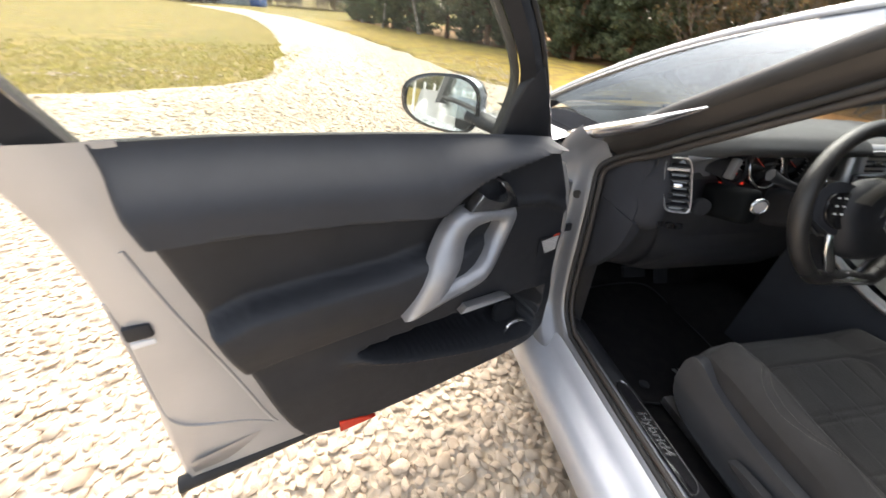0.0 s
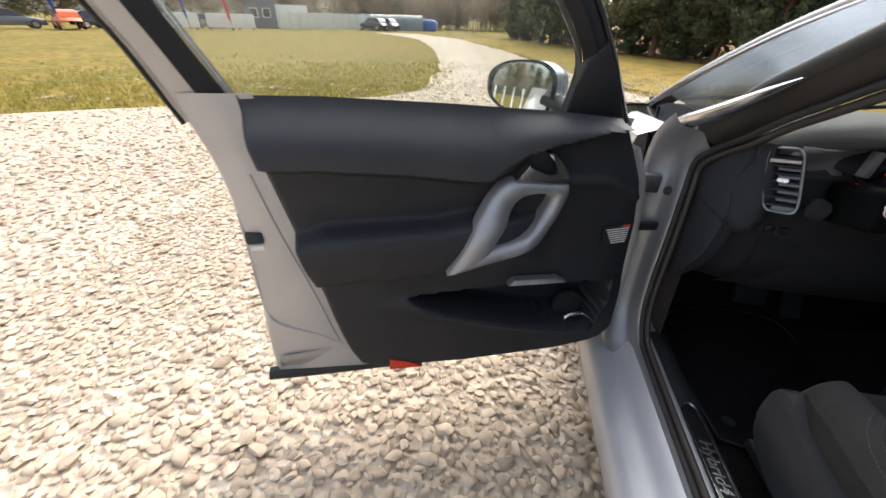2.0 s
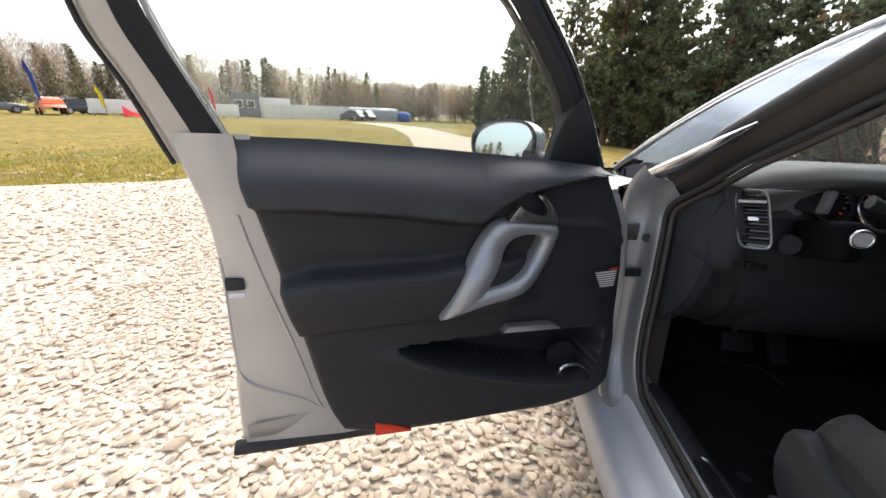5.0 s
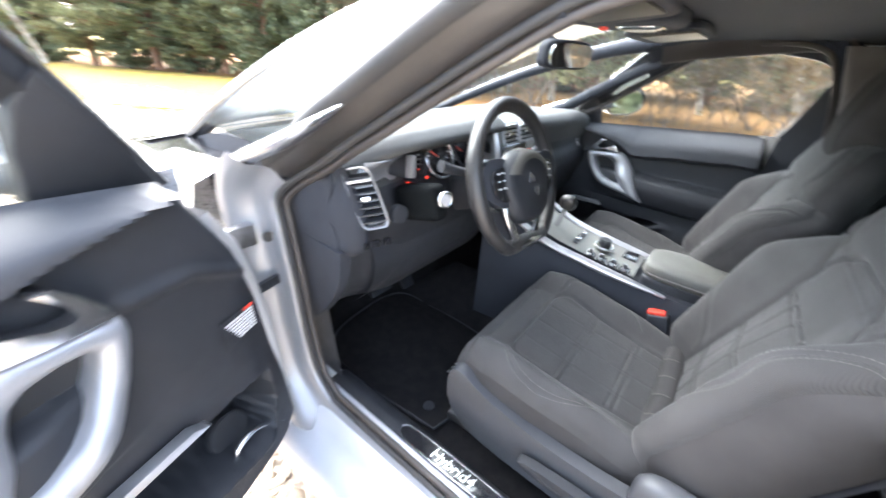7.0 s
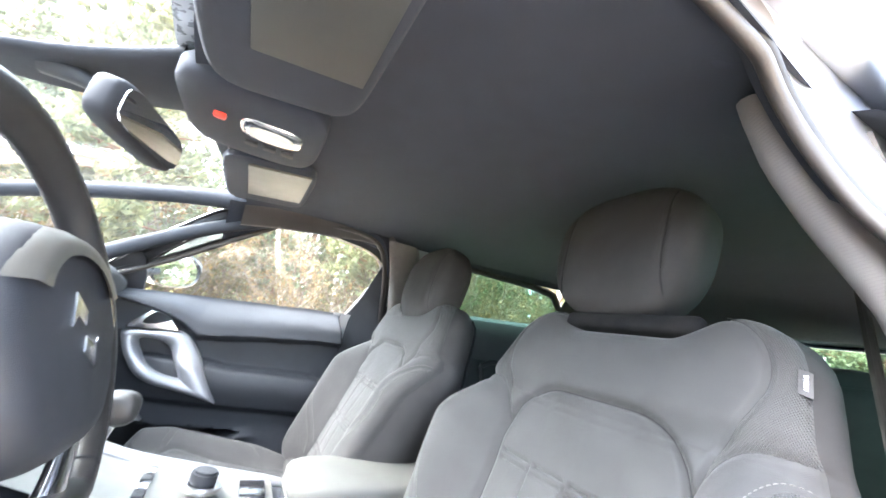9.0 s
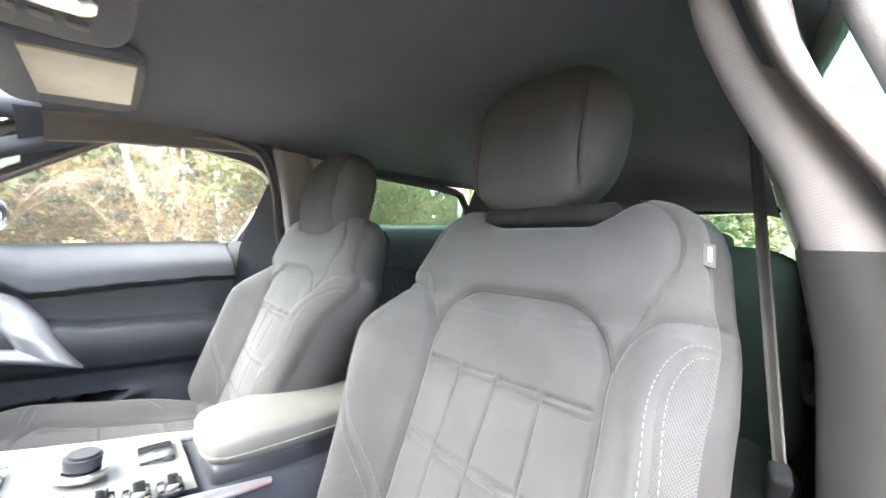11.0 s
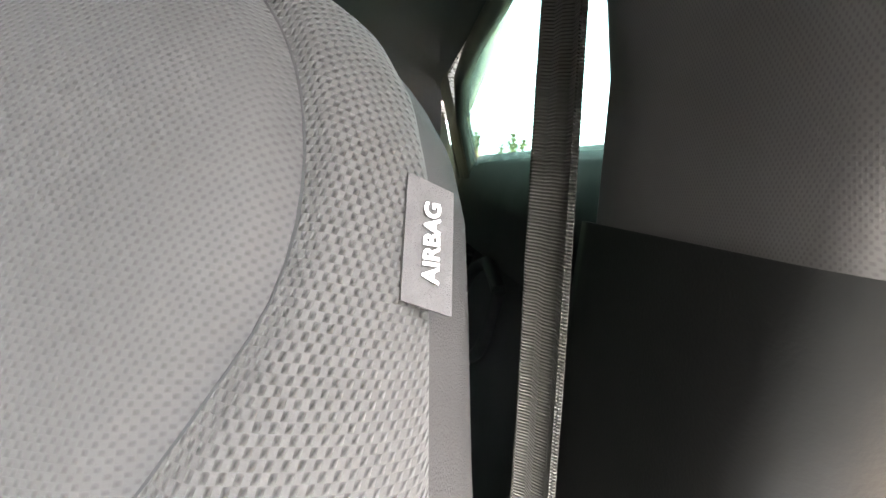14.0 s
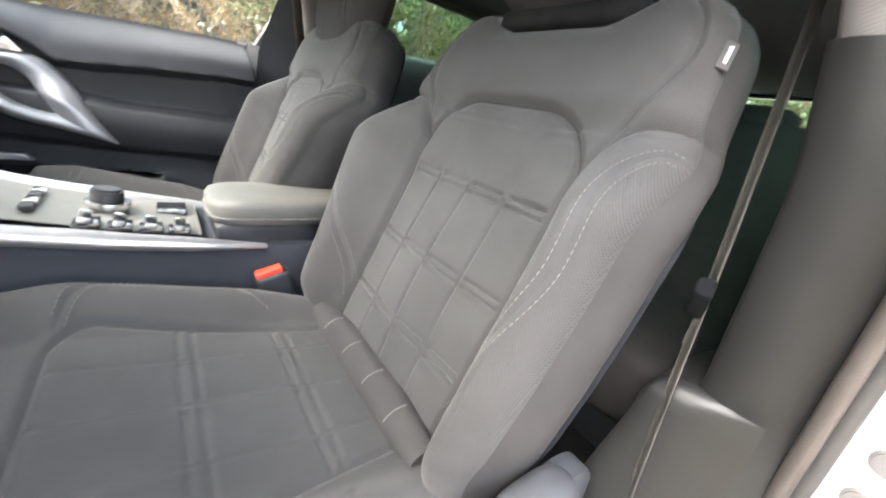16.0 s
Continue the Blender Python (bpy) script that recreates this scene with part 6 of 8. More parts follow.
def vent(center, right, up, w, h, slats, name="air_vent", upper=True):
    """An air vent: rounded silver frame, dark well, slats and a small tab."""
    r, u = Vector(right).normalized(), Vector(up).normalized()
    n = r.cross(u).normalized()
    if n.y > 0:
        n = -n
    c = Vector(center)
    sup = lambda a, p=5.0: (math.copysign(abs(math.cos(a)) ** (2 / p), math.cos(a)), math.copysign(abs(math.sin(a)) ** (2 / p), math.sin(a)))  # noqa: E731
    rows = []
    for s, d in ((1.03, -0.01), (1.03, 0.006), (0.99, 0.012), (0.91, 0.010), (0.89, -0.02)):
        rows.append([c + r * (w / 2 * s * sup(a)[0]) + u * ((h / 2 - (1 - s) * w / 2) * sup(a)[1]) + n * d for a in np.linspace(0, 2 * math.pi, 36, endpoint=False)])
    v = part(name, grid(rows, close_v=True), M_SATIN, dash, "air vent with a silver frame and dark slats", smooth=50)
    bm = bmesh.new()
    bm.faces.new([bm.verts.new(p) for p in rows[-1]])
    part("vent_well", bm, M_GLOSSBLACK, v, smooth=0)
    for k in range(slats):
        z = (k + 0.5) / slats - 0.5
        part("slat", box(c + u * (z * h * 0.84) - n * 0.002, (w * 0.86, 0.022, 0.0045), 0.002, rot=Matrix((r, -n, u)).transposed() @ Euler((0.35, 0, 0)).to_matrix()), M_TRIM, v)
    part("vent_tab", box(c + n * 0.010, (w * 0.32, 0.008, 0.010), 0.003, rot=Matrix((r, -n, u)).transposed()), M_CHROME, v)
    return v


side_up = Vector((0.10, -0.42, -1.0)).normalized() * -1
tall = vent((-0.655, 0.697, 0.972), (0.80, -0.55, 0.12), side_up, 0.062, 0.138, 7)
part("vent_bar", box((-0.6645, 0.7045, 1.0115), (0.050, 0.008, 0.007), 0.002, rot=Matrix((Vector((0.80, -0.55, 0.12)).normalized(), Vector((0.55, 0.80, 0.0)).normalized(), Vector((0.80, -0.55, 0.12)).normalized().cross(Vector((0.55, 0.80, 0.0)).normalized()))).transposed()), M_SATIN, tall, "silver bar between the two halves")
vent((0.655, 0.735, 0.945), (0.80, 0.55, 0.12), (-0.1, 0.42, 1), 0.070, 0.105, 6)
for x in (-0.062, 0.040):
    vent((x, 0.690, 1.038), (1, 0, 0), (0, 0.25, 1), 0.095, 0.062, 4)
part("stack_panel", box((-0.010, 0.715, 0.945), (0.25, 0.10, 0.26), 0.022, 3, rot=Euler((radians(-14), 0, 0)).to_matrix()), M_ALU, dash, "satin silver centre stack")
part("display", box((-0.055, 0.659, 0.960), (0.125, 0.02, 0.085), 0.006, rot=Euler((radians(-14), 0, 0)).to_matrix()), M_SCREEN, dash, "dark brown display screen")
part("screen_bezel", box((-0.050, 0.665, 0.960), (0.150, 0.02, 0.105), 0.010, 3, rot=Euler((radians(-14), 0, 0)).to_matrix()), M_GLOSSBLACK, dash, "gloss black screen bezel")
part("hazard_button", box((0.035, 0.655, 0.962), (0.018, 0.014, 0.05), 0.004, rot=Euler((radians(-14), radians(-12), 0)).to_matrix()), M_RED, dash, "red hazard light button")
for k in range(4):
    part("stack_knob", disc((-0.085 + 0.045 * k, 0.655, 0.875), (0, -1, -0.25), 0.014, 0.016, 20, bevel=0.002), M_CHROME if k in (0, 3) else M_TRIM, dash)
# instruments
for k, (x, r) in enumerate(((-0.480, 0.042), (-0.372, 0.055), (-0.265, 0.042))):
    ringp = [(x + r * math.cos(a), 0.722 + 0.02 * math.sin(a), 1.010 + r * 0.92 * math.sin(a)) for a in np.linspace(0, 2 * math.pi, 30)]
    part("gauge_ring", tube(ringp, 0.0045, 6), M_CHROME if k == 1 else M_TRIM, dash, "ring round an instrument", smooth=70)
    part("gauge_face", disc((x, 0.734, 1.010), (0, -1, 0.15), r * 0.97, 0.004, 28), M_GLOSSBLACK, dash, "dark instrument face")
    for a in np.linspace(-0.6, 3.7, 12):
        part("gauge_mark", box((x + r * 0.82 * math.cos(a), 0.7295, 1.010 + r * 0.80 * math.sin(a)), (0.006, 0.002, 0.0025), 0, rot=Euler((0, -a, 0)).to_matrix()), M_LED_RED if a < -0.3 and k == 0 else M_ALU, dash)
    part("gauge_needle", box((x + 0.4 * r * math.cos(2.6), 0.7285, 1.010 + 0.4 * r * math.sin(2.6)), (r * 0.8, 0.002, 0.002), 0, rot=Euler((0, -2.6, 0)).to_matrix()), M_RED, dash, "red needle")
for x, m in ((-0.497, M_LED_RED), (-0.443, M_LED_ORANGE), (-0.425, M_LED_RED), (-0.315, M_LED_ORANGE)):
    part("warning_light", box((x, 0.722, 0.966), (0.008, 0.003, 0.007), 0.001), m, dash, "small lit warning lamp")
part("cluster_visor", grid([[(DRIVER_X - 0.03 + 0.19 * math.sin(a) * (1 + 0.05 * t), 0.698 + 0.065 * t, 1.000 + 0.066 * math.cos(a) * (1 - 0.1 * t)) for a in np.linspace(-1.7, 1.7, 25)] for t in np.linspace(0, 1, 6)]), M_TRIM, dash, "dark hood over the instruments", smooth=60)
part("cluster_panel", box((DRIVER_X - 0.03, 0.762, 1.008), (0.36, 0.02, 0.125), 0.01), M_GLOSSBLACK, dash)
part("cluster_wedge", box((-0.530, 0.682, 1.022), (0.014, 0.022, 0.052), 0.005, rot=Euler((radians(-10), radians(14), 0)).to_matrix()), M_ALU, dash, "silver wedge beside the instruments")
# start button on its pod, switches below the vent
pod = part("start_pod", box((-0.530, 0.650, 0.945), (0.048, 0.13, 0.085), 0.018, 3, rot=Euler((radians(-14), 0, 0)).to_matrix()), M_TRIM_LOW, dash, "dark pod with a start button")
axis = (-0.30, -0.95, 0.10)
part("start_button", disc((-0.536, 0.574, 0.972), axis, 0.0145, 0.012, 28, bevel=0.002), M_SATIN, dash, "silver round start button")
part("start_ring", tube([Vector((-0.536, 0.572, 0.972)) + 0.0165 * (math.cos(a) * Vector((0.95, -0.30, 0)) + math.sin(a) * Vector((0.03, 0.095, 0.995))) for a in np.linspace(0, 2 * math.pi, 28)], 0.0035, 8), M_CHROME, dash, "chrome ring of the start button", smooth=70)
part("light_knob", disc((-0.585, 0.668, 0.925), (-0.2, -0.95, 0.1), 0.022, 0.02, 24, bevel=0.003), M_TRIM, dash, "dark rotary switch")
for k in range(3):
    part("small_switch", box((-0.665 + 0.024 * k, 0.690 - 0.008 * k, 0.865), (0.018, 0.012, 0.016), 0.003), M_GLOSSBLACK, dash, "small dark switch")
part("knee_panel", grid([[(x, 0.655 + 0.10 * (1 - k) ** 2 + 0.16 * k * k, 0.875 - 0.25 * k) for k in np.linspace(0, 1, 10)] for x in np.linspace(-0.62, -0.06, 14)]), M_TRIM, dash, "dark knee panel", smooth=60)
# pedals
for x, w, h in ((-0.365, 0.10, 0.065), (-0.235, 0.055, 0.13)):
    part("pedal", box((x, 0.995, 0.47), (w, 0.02, h), 0.006, rot=Euler((radians(-30), 0, 0)).to_matrix()), M_TRIM, dash, "dark rubber pedal")
    part("pedal_arm", tube([(x, 1.01, 0.48), (x, 1.08, 0.62)], 0.009, 8), M_STEEL, dash)

# steering wheel
TILT = radians(20)
wheel_base = Matrix.Translation((DRIVER_X, 0.515, 0.985)) @ Euler((radians(90) - TILT, 0, 0)).to_matrix().to_4x4() @ Euler((0, 0, radians(-4))).to_matrix().to_4x4()
steer = thing("steering_wheel", "black leather steering wheel with a flat silver-trimmed bottom", "steering wheel", matrix=wheel_base)
WR = 0.182


def rim_point(a, r=WR):
    """The rim, flattened at its lowest part."""
    x, y = r * math.cos(a), r * math.sin(a)
    return Vector((x, max(y, -0.158) if y < 0 else y, 0))


ang = np.linspace(0, 2 * math.pi, 97)[:-1]
rows = []
for a in ang:
    p = rim_point(a)
    t = (rim_point(a + 0.03) - rim_point(a - 0.03)).normalized()
    o = t.cross(Vector((0, 0, 1)))
    thick = 0.0165 + 0.002 * math.cos(2 * a) ** 2
    rows.append([p + o * thick * math.cos(b) + Vector((0, 0, 1)) * thick * 1.1 * math.sin(b) for b in np.linspace(0, 2 * math.pi, 14, endpoint=False)])
part("rim", grid(rows, close_u=True, close_v=True), M_LEATHER, steer, "worn black leather rim", local=True, smooth=70)
for a in (0.30, math.pi - 0.30, math.pi + 0.9, -0.9):
    t = [rim_point(a + d) for d in (-0.006, 0.0, 0.006)]
    part("rim_seam", tube(t, 0.0185, 12), M_TRIM, steer, "seam in the leather", local=True, smooth=70)
rows = []
for k in np.linspace(0, 1, 9):
    r = math.sqrt(max(0.0, 1 - k * k))
    rows.append([Vector((0.108 * math.copysign(abs(math.cos(a)) ** 0.75, math.cos(a)) * (0.75 + 0.25 * r) * (1 - 0.12 * (math.sin(a) < 0)), 0.092 * math.copysign(abs(math.sin(a)) ** 0.75, math.sin(a)) * (0.75 + 0.25 * r) - 0.018, 0.008 + 0.034 * k)) for a in np.linspace(0, 2 * math.pi, 36, endpoint=False)])
part("hub", grid(rows, close_v=True, caps=True), M_TRIM, steer, "dark padded hub", local=True, smooth=60)
brow = []
for a in np.linspace(0.35, math.pi - 0.35, 18):
    u = Vector((0.110 * math.cos(a), 0.093 * math.sin(a) ** 0.8 - 0.018, 0))
    brow.append([u * 0.99 * q + Vector((0, 0, 0.0475 - 0.036 * max(0.0, (q - 0.75) / 0.28) ** 2)) for q in (0.62, 0.70, 0.80, 0.90, 0.98, 1.03)])
part("hub_cover", grid(brow), mat("hub_cover_skin", (0.062, 0.060, 0.054), 0.38, 0, (0.054, 0.052, 0.047), 10, bump=0.1, bscale=900, rvar=0.06), steer, "satin grey cover over the upper hub", local=True, smooth=60)
for sg in (-1, 1):
    arm = plate(spline([(sg * 0.06, 0.050), (sg * 0.12, 0.060), (sg * 0.172, 0.045), (sg * 0.176, -0.012), (sg * 0.14, -0.040), (sg * 0.085, -0.055), (sg * 0.06, 0.0), (sg * 0.06, 0.050)], 40)[:-1], lambda u, v, w: (u, v, -0.006 + w), 0.026, bevel=0.006)
    part("spoke", arm, M_TRIM_SOFT, steer, "dark side spoke with buttons", local=True)
    part("button_pad", plate(spline([(sg * 0.096, 0.040), (sg * 0.145, 0.030), (sg * 0.150, -0.010), (sg * 0.125, -0.034), (sg * 0.090, -0.036), (sg * 0.096, 0.040)], 30)[:-1], lambda u, v, w: (u, v, 0.018 + w), 0.008, bevel=0.002), M_GLOSSBLACK, steer, "gloss black button pad", local=True)
    for k in range(6):
        part("wheel_button_mark", box((sg * (0.108 + 0.020 * (k % 2)), 0.026 - 0.017 * (k // 2), 0.0275), (0.008, 0.003, 0.002), 0.0005), M_WHITEINK, steer, "pale button mark", local=True)
    low = spline([(sg * 0.082, -0.045, 0.006), (sg * 0.080, -0.090, 0.008), (sg * 0.062, -0.125, 0.006), (sg * 0.045, -0.155, 0.0)], 20)
    part("lower_spoke", tube(low, [0.018, 0.015, 0.014, 0.018], 12, flat=0.6), M_CHROME, steer, "bright lower spoke", local=True, smooth=60)
    side = spline([(sg * 0.118, 0.056, 0.010), (sg * 0.160, 0.052, 0.013), (sg * 0.178, 0.02, 0.010), (sg * 0.170, -0.03, 0.008), (sg * 0.13, -0.058, 0.010)], 24)
    part("spoke_trim", tube(side, [0.004, 0.009, 0.012, 0.010, 0.004], 10, flat=0.7), M_CHROME, steer, "silver spoke trim", local=True, smooth=60)
    st = spline([(sg * 0.10, 0.03, -0.05), (sg * 0.17, 0.05, -0.055), (sg * 0.225, 0.065, -0.05)], 12)
    part("column_stalk", tube(st, [0.012, 0.010, 0.014], 10, flat=0.7), M_TRIM, steer, "dark column stalk", local=True, smooth=60)
part("lower_rim_trim", tube([(x, -0.160, 0.012) for x in np.linspace(-0.075, 0.075, 12)], [0.006, 0.012, 0.006], 10), M_CHROME, steer, "silver trim on the flat bottom", local=True, smooth=60)
# badge: two plain bright chevron shapes
badge = part("badge", plate([(-0.020, 0.000), (-0.012, 0.022), (0.004, 0.010), (0.000, 0.0), (-0.012, 0.008)], lambda u, v, w: (u * 1.25, v * 1.25 - 0.012, 0.0425 + w), 0.003, bevel=0.001), M_CHROME, steer, "plain bright badge shape", local=True)
part("badge_piece", plate([(0.020, -0.006), (0.012, -0.028), (-0.004, -0.016), (0.0, -0.006), (0.012, -0.014)], lambda u, v, w: (u * 1.25, v * 1.25 - 0.012, 0.0425 + w), 0.003, bevel=0.001), M_CHROME, steer, "plain bright badge shape", local=True)
part("column_shroud", box((0, -0.01, -0.10), (0.10, 0.10, 0.18), 0.02, 3), M_TRIM, steer, "dark column shroud", local=True)

# centre console with armrest
con = thing("centre_console", "dark centre console with grey armrest and silver switches", "console", (0.045, 0.3, 0.30))
rows = []
for y, z, w in ((-0.16, 0.66, 0.105), (0.10, 0.665, 0.105), (0.22, 0.675, 0.110), (0.34, 0.690, 0.115), (0.48, 0.715, 0.125), (0.62, 0.770, 0.135), (0.72, 0.83, 0.14)):
    rows.append([(0.045 - w - 0.02, y, 0.33), (0.045 - w - 0.012, y, z - 0.10), (0.045 - w - 0.006, y, z - 0.03), (0.045 - w + 0.008, y, z + 0.004), (0.045 - w + 0.03, y, z + 0.006), (0.045, y, z + 0.002), (0.045 + w - 0.03, y, z + 0.006), (0.045 + w - 0.008, y, z + 0.004), (0.045 + w + 0.006, y, z - 0.03), (0.045 + w + 0.012, y, z - 0.10), (0.045 + w + 0.02, y, 0.33)])
R = np.array(rows)
fine = np.stack([spline(R[:, k], 40) for k in range(R.shape[1])], 1)
part("console_body", grid(fine), M_TRIM_SOFT, con, "dark console body", smooth=60)
for sg in (-1, 1):
    ed = spline([(0.045 + sg * 0.100, 0.13, 0.672), (0.045 + sg * 0.108, 0.24, 0.686), (0.045 + sg * 0.113, 0.36, 0.702), (0.045 + sg * 0.122, 0.50, 0.730), (0.045 + sg * 0.132, 0.64, 0.792)], 30)
    part("console_edge", tube(ed, [0.006, 0.014, 0.017, 0.016, 0.012], 10, flat=0.8), M_ALU, con, "silver band along the console's edge", smooth=60)
part("console_plate", grid([[(0.045 + k * 0.085, y, float(np.interp(y, [0.22, 0.34, 0.48, 0.60], [0.688, 0.703, 0.728, 0.772])) + 0.004) for k in np.linspace(-1, 1, 7)] for y in np.linspace(0.225, 0.60, 16)]), M_CONSOLE, con, "satin grey console plate", smooth=60)
for k in range(4):
    y = 0.255 + 0.036 * k
    zc = float(np.interp(y, [0.22, 0.34, 0.48], [0.692, 0.707, 0.73]))
    part("switch_well", box((-0.030, y, zc + 0.002), (0.034, 0.030, 0.012), 0.004), M_GLOSSBLACK, con)
    part("window_switch", box((-0.038, y, zc + 0.014), (0.022, 0.016, 0.016), 0.005, rot=Euler((radians(14), radians(-18), 0)).to_matrix()), M_CHROME, con, "bright window switch")
sel = (0.055, 0.345, 0.718)
part("selector_base", disc(sel, (0, -0.1, 1), 0.030, 0.010, 28, bevel=0.002), M_CHROME, con, "round selector base")
part("selector_knob", disc((sel[0], sel[1], sel[2] + 0.014), (0, -0.1, 1), 0.021, 0.022, 28, bevel=0.004), M_TRIM, con, "dark rotary selector")
part("tray", box((0.085, 0.262, 0.697), (0.060, 0.045, 0.012), 0.004), M_GLOSSBLACK, con, "dark tray")
for k in range(4):
    part("console_button", box((0.005 + 0.028 * k, 0.425, 0.728), (0.022, 0.016, 0.008), 0.003), M_CHROME if k % 2 else M_TRIM, con, "small console button")
lev = spline([(0.045, 0.515, 0.745), (0.040, 0.500, 0.790), (0.036, 0.490, 0.822)], 8)
part("gear_lever", tube(lev, [0.010, 0.009, 0.009], 10), M_CHROME, con, "gear lever stem", smooth=60)
part("gear_knob", blob((0.036, 0.488, 0.838), (0.042, 0.055, 0.052), 2.6, 20, 12), M_LEATHER, con, "dark gear knob", smooth=60)
part("armrest_pad", blob((0.045, 0.045, 0.722), (0.165, 0.335, 0.056), 5.0, 40, 14), mat("armrest_vinyl", (0.090, 0.089, 0.081), 0.55, 0, (0.078, 0.077, 0.070), 10, bump=0.35, bscale=800, rvar=0.06), con, "grey padded armrest lid", smooth=60)
part("armrest_base", box((0.045, 0.045, 0.680), (0.150, 0.320, 0.05), 0.012, 3), M_TRIM, con, "dark armrest box")
part("armrest_piping", tube([(0.045 + 0.0835 * math.copysign(abs(math.cos(a)) ** 0.4, math.cos(a)), 0.045 + 0.1685 * math.copysign(abs(math.sin(a)) ** 0.4, math.sin(a)), 0.715) for a in np.linspace(0, 2 * math.pi, 60)], 0.0022, 6), M_THREAD, con, "pale stitched edge", smooth=60)

# seats and belts
car_seat(-0.332, -1, 0.0024, "driver's seat in quilted charcoal cloth with pale stitching")
car_seat(0.345, 1, 0.0036, "front passenger seat in quilted charcoal cloth", 0.065, 1.175)
for x, sg in ((-0.088, 1), (0.150, -1)):
    bk = thing("seat_belt_buckle", "black belt buckle with a red release button beside the seat", "buckle", (x, 0.10, 0.50), group="belt buckles")
    part("buckle_body", box((x, 0.118, 0.598), (0.030, 0.055, 0.075), 0.008, 3, rot=Euler((radians(-16), 0, 0)).to_matrix()), M_TRIM, bk, "black buckle body")
    part("release_button", box((x, 0.132, 0.634), (0.022, 0.044, 0.016), 0.004, rot=Euler((radians(-16), 0, 0)).to_matrix()), M_RED, bk, "red release button")
    part("buckle_stalk", box((x, 0.09, 0.50), (0.022, 0.035, 0.14), 0.006, rot=Euler((radians(-16), 0, 0)).to_matrix()), M_TRIM, bk)
for sg, lab in ((-1, "driver's seat belt hanging beside the middle pillar"), (1, "passenger's seat belt hanging beside the middle pillar")):
    belt = thing("seat_belt", lab, "seat belt", (sg * 0.64, -0.25, 0.40), group="seat belts")
    line = spline([(sg * 0.578, -0.221, 1.235), (sg * 0.589, -0.213, 1.12), (sg * 0.6005, -0.203, 1.00), (sg * 0.615, -0.190, 0.85), (sg * 0.640, -0.150, 0.62), (sg * 0.665, -0.125, 0.42)], 40)
    rows = []
    for i, p in enumerate(line):
        tw = 2.30 if sg < 0 else 0.84
        d = np.array([0.0068 * math.cos(tw), 0.0068 * math.sin(tw), 0]) * (1 + 0.25 * math.sin(i / 39 * 4.0))
        o = np.array([d[1], -d[0], 0]) * sg
        rows.append([tuple(p - d), tuple(p - d * 0.5 + o * 0.35), tuple(p + o * 0.15), tuple(p + d * 0.5 + o * 0.35), tuple(p + d)])
    part("webbing", thicken(grid(rows), 0.0016), M_BELT, belt, "woven grey-brown webbing", smooth=60)
    for e in (0, 4):
        part("webbing_edge", tube([r[e] for r in rows], 0.0010, 6), M_BELT, belt, "paler woven edge", smooth=60)
    part("belt_anchor", box((sg * 0.586, -0.205, 1.240), (0.02, 0.075, 0.05), 0.008, 3), M_TRIM, belt, "dark upper belt guide")
    q = line[25]
    tilt = Euler((-0.62, 0.0, 0.25)).to_matrix()
    part("tongue", box((q[0] + 0.003, q[1] + 0.012, q[2] + 0.014), (0.018, 0.024, 0.046), 0.006, 3, rot=tilt), M_TRIM_LOW, belt, "dark belt tongue")
    part("tongue_blade", box((q[0] + 0.004, q[1] - 0.018, q[2] - 0.030), (0.005, 0.018, 0.058), 0.002, rot=tilt), M_STEEL, belt, "steel tongue blade")
mt = thing("floor_mat", "black floor mat with a pale woven mark", "mat", (-0.33, 0.75, 0.302))
out = spline([(-0.60, 0.52), (-0.62, 0.80), (-0.585, 1.00), (-0.40, 1.05), (-0.22, 1.03), (-0.17, 0.90), (-0.18, 0.60), (-0.21, 0.50), (-0.40, 0.48), (-0.60, 0.52)], 60)[:-1]
part("mat_sheet", plate([tuple(p) for p in out], lambda u, v, w: (u, v, 0.306 + max(0, v - 0.93) * 0.30 + w), 0.006, bevel=0.002), M_CARPET, mt, "black carpet mat")
part("mat_edge", tube([(u, v, 0.312 + max(0, v - 0.93) * 0.30) for u, v in np.vstack([out, out[:1]])], 0.004, 6), M_TRIM, mt, "sewn edge", smooth=60)
for k in range(3):
    part("woven_mark", plate([(-0.345 - 0.022 * k, 0.60), (-0.352 - 0.022 * k, 0.622), (-0.365 - 0.022 * k, 0.622), (-0.358 - 0.022 * k, 0.60)], lambda u, v, w: (u, v, 0.3125 + w), 0.0015), M_ALU, mt, "pale woven mark")
for x, y in ((-0.55, 0.58), (-0.26, 0.56)):
    part("mat_button", disc((x, y, 0.314), (0, 0, 1), 0.017, 0.006, 20, bevel=0.002), M_TRIM, mt, "round mat fastener")

# rear bench
bench = thing("rear_bench", "dark rear bench seat behind the front seats", "bench seat", (0, -0.85, 0.36))
part("bench_cushion", blob((0, -0.62, 0.53), (1.24, 0.50, 0.20), 5.5, 44, 16), M_SEAT_SIDE, bench, "dark bench cushion", smooth=60)
part("bench_base", box((0, -0.64, 0.41), (1.20, 0.44, 0.12), 0.02), M_TRIM, bench)
for x in (-0.32, 0.32):
    part("bench_backrest", blob((x, -0.955, 0.80), (0.60, 0.16, 0.58), 5.0, 36, 18, rot=Euler((radians(22), 0, 0)).to_matrix()), M_SEAT_SIDE, bench, "dark bench backrest", smooth=60)
    part("bench_headrest", blob((x, -1.075, 1.085), (0.24, 0.10, 0.09), 3.5, 28, 14), M_SEAT_SIDE, bench, "low dark headrest", smooth=60)

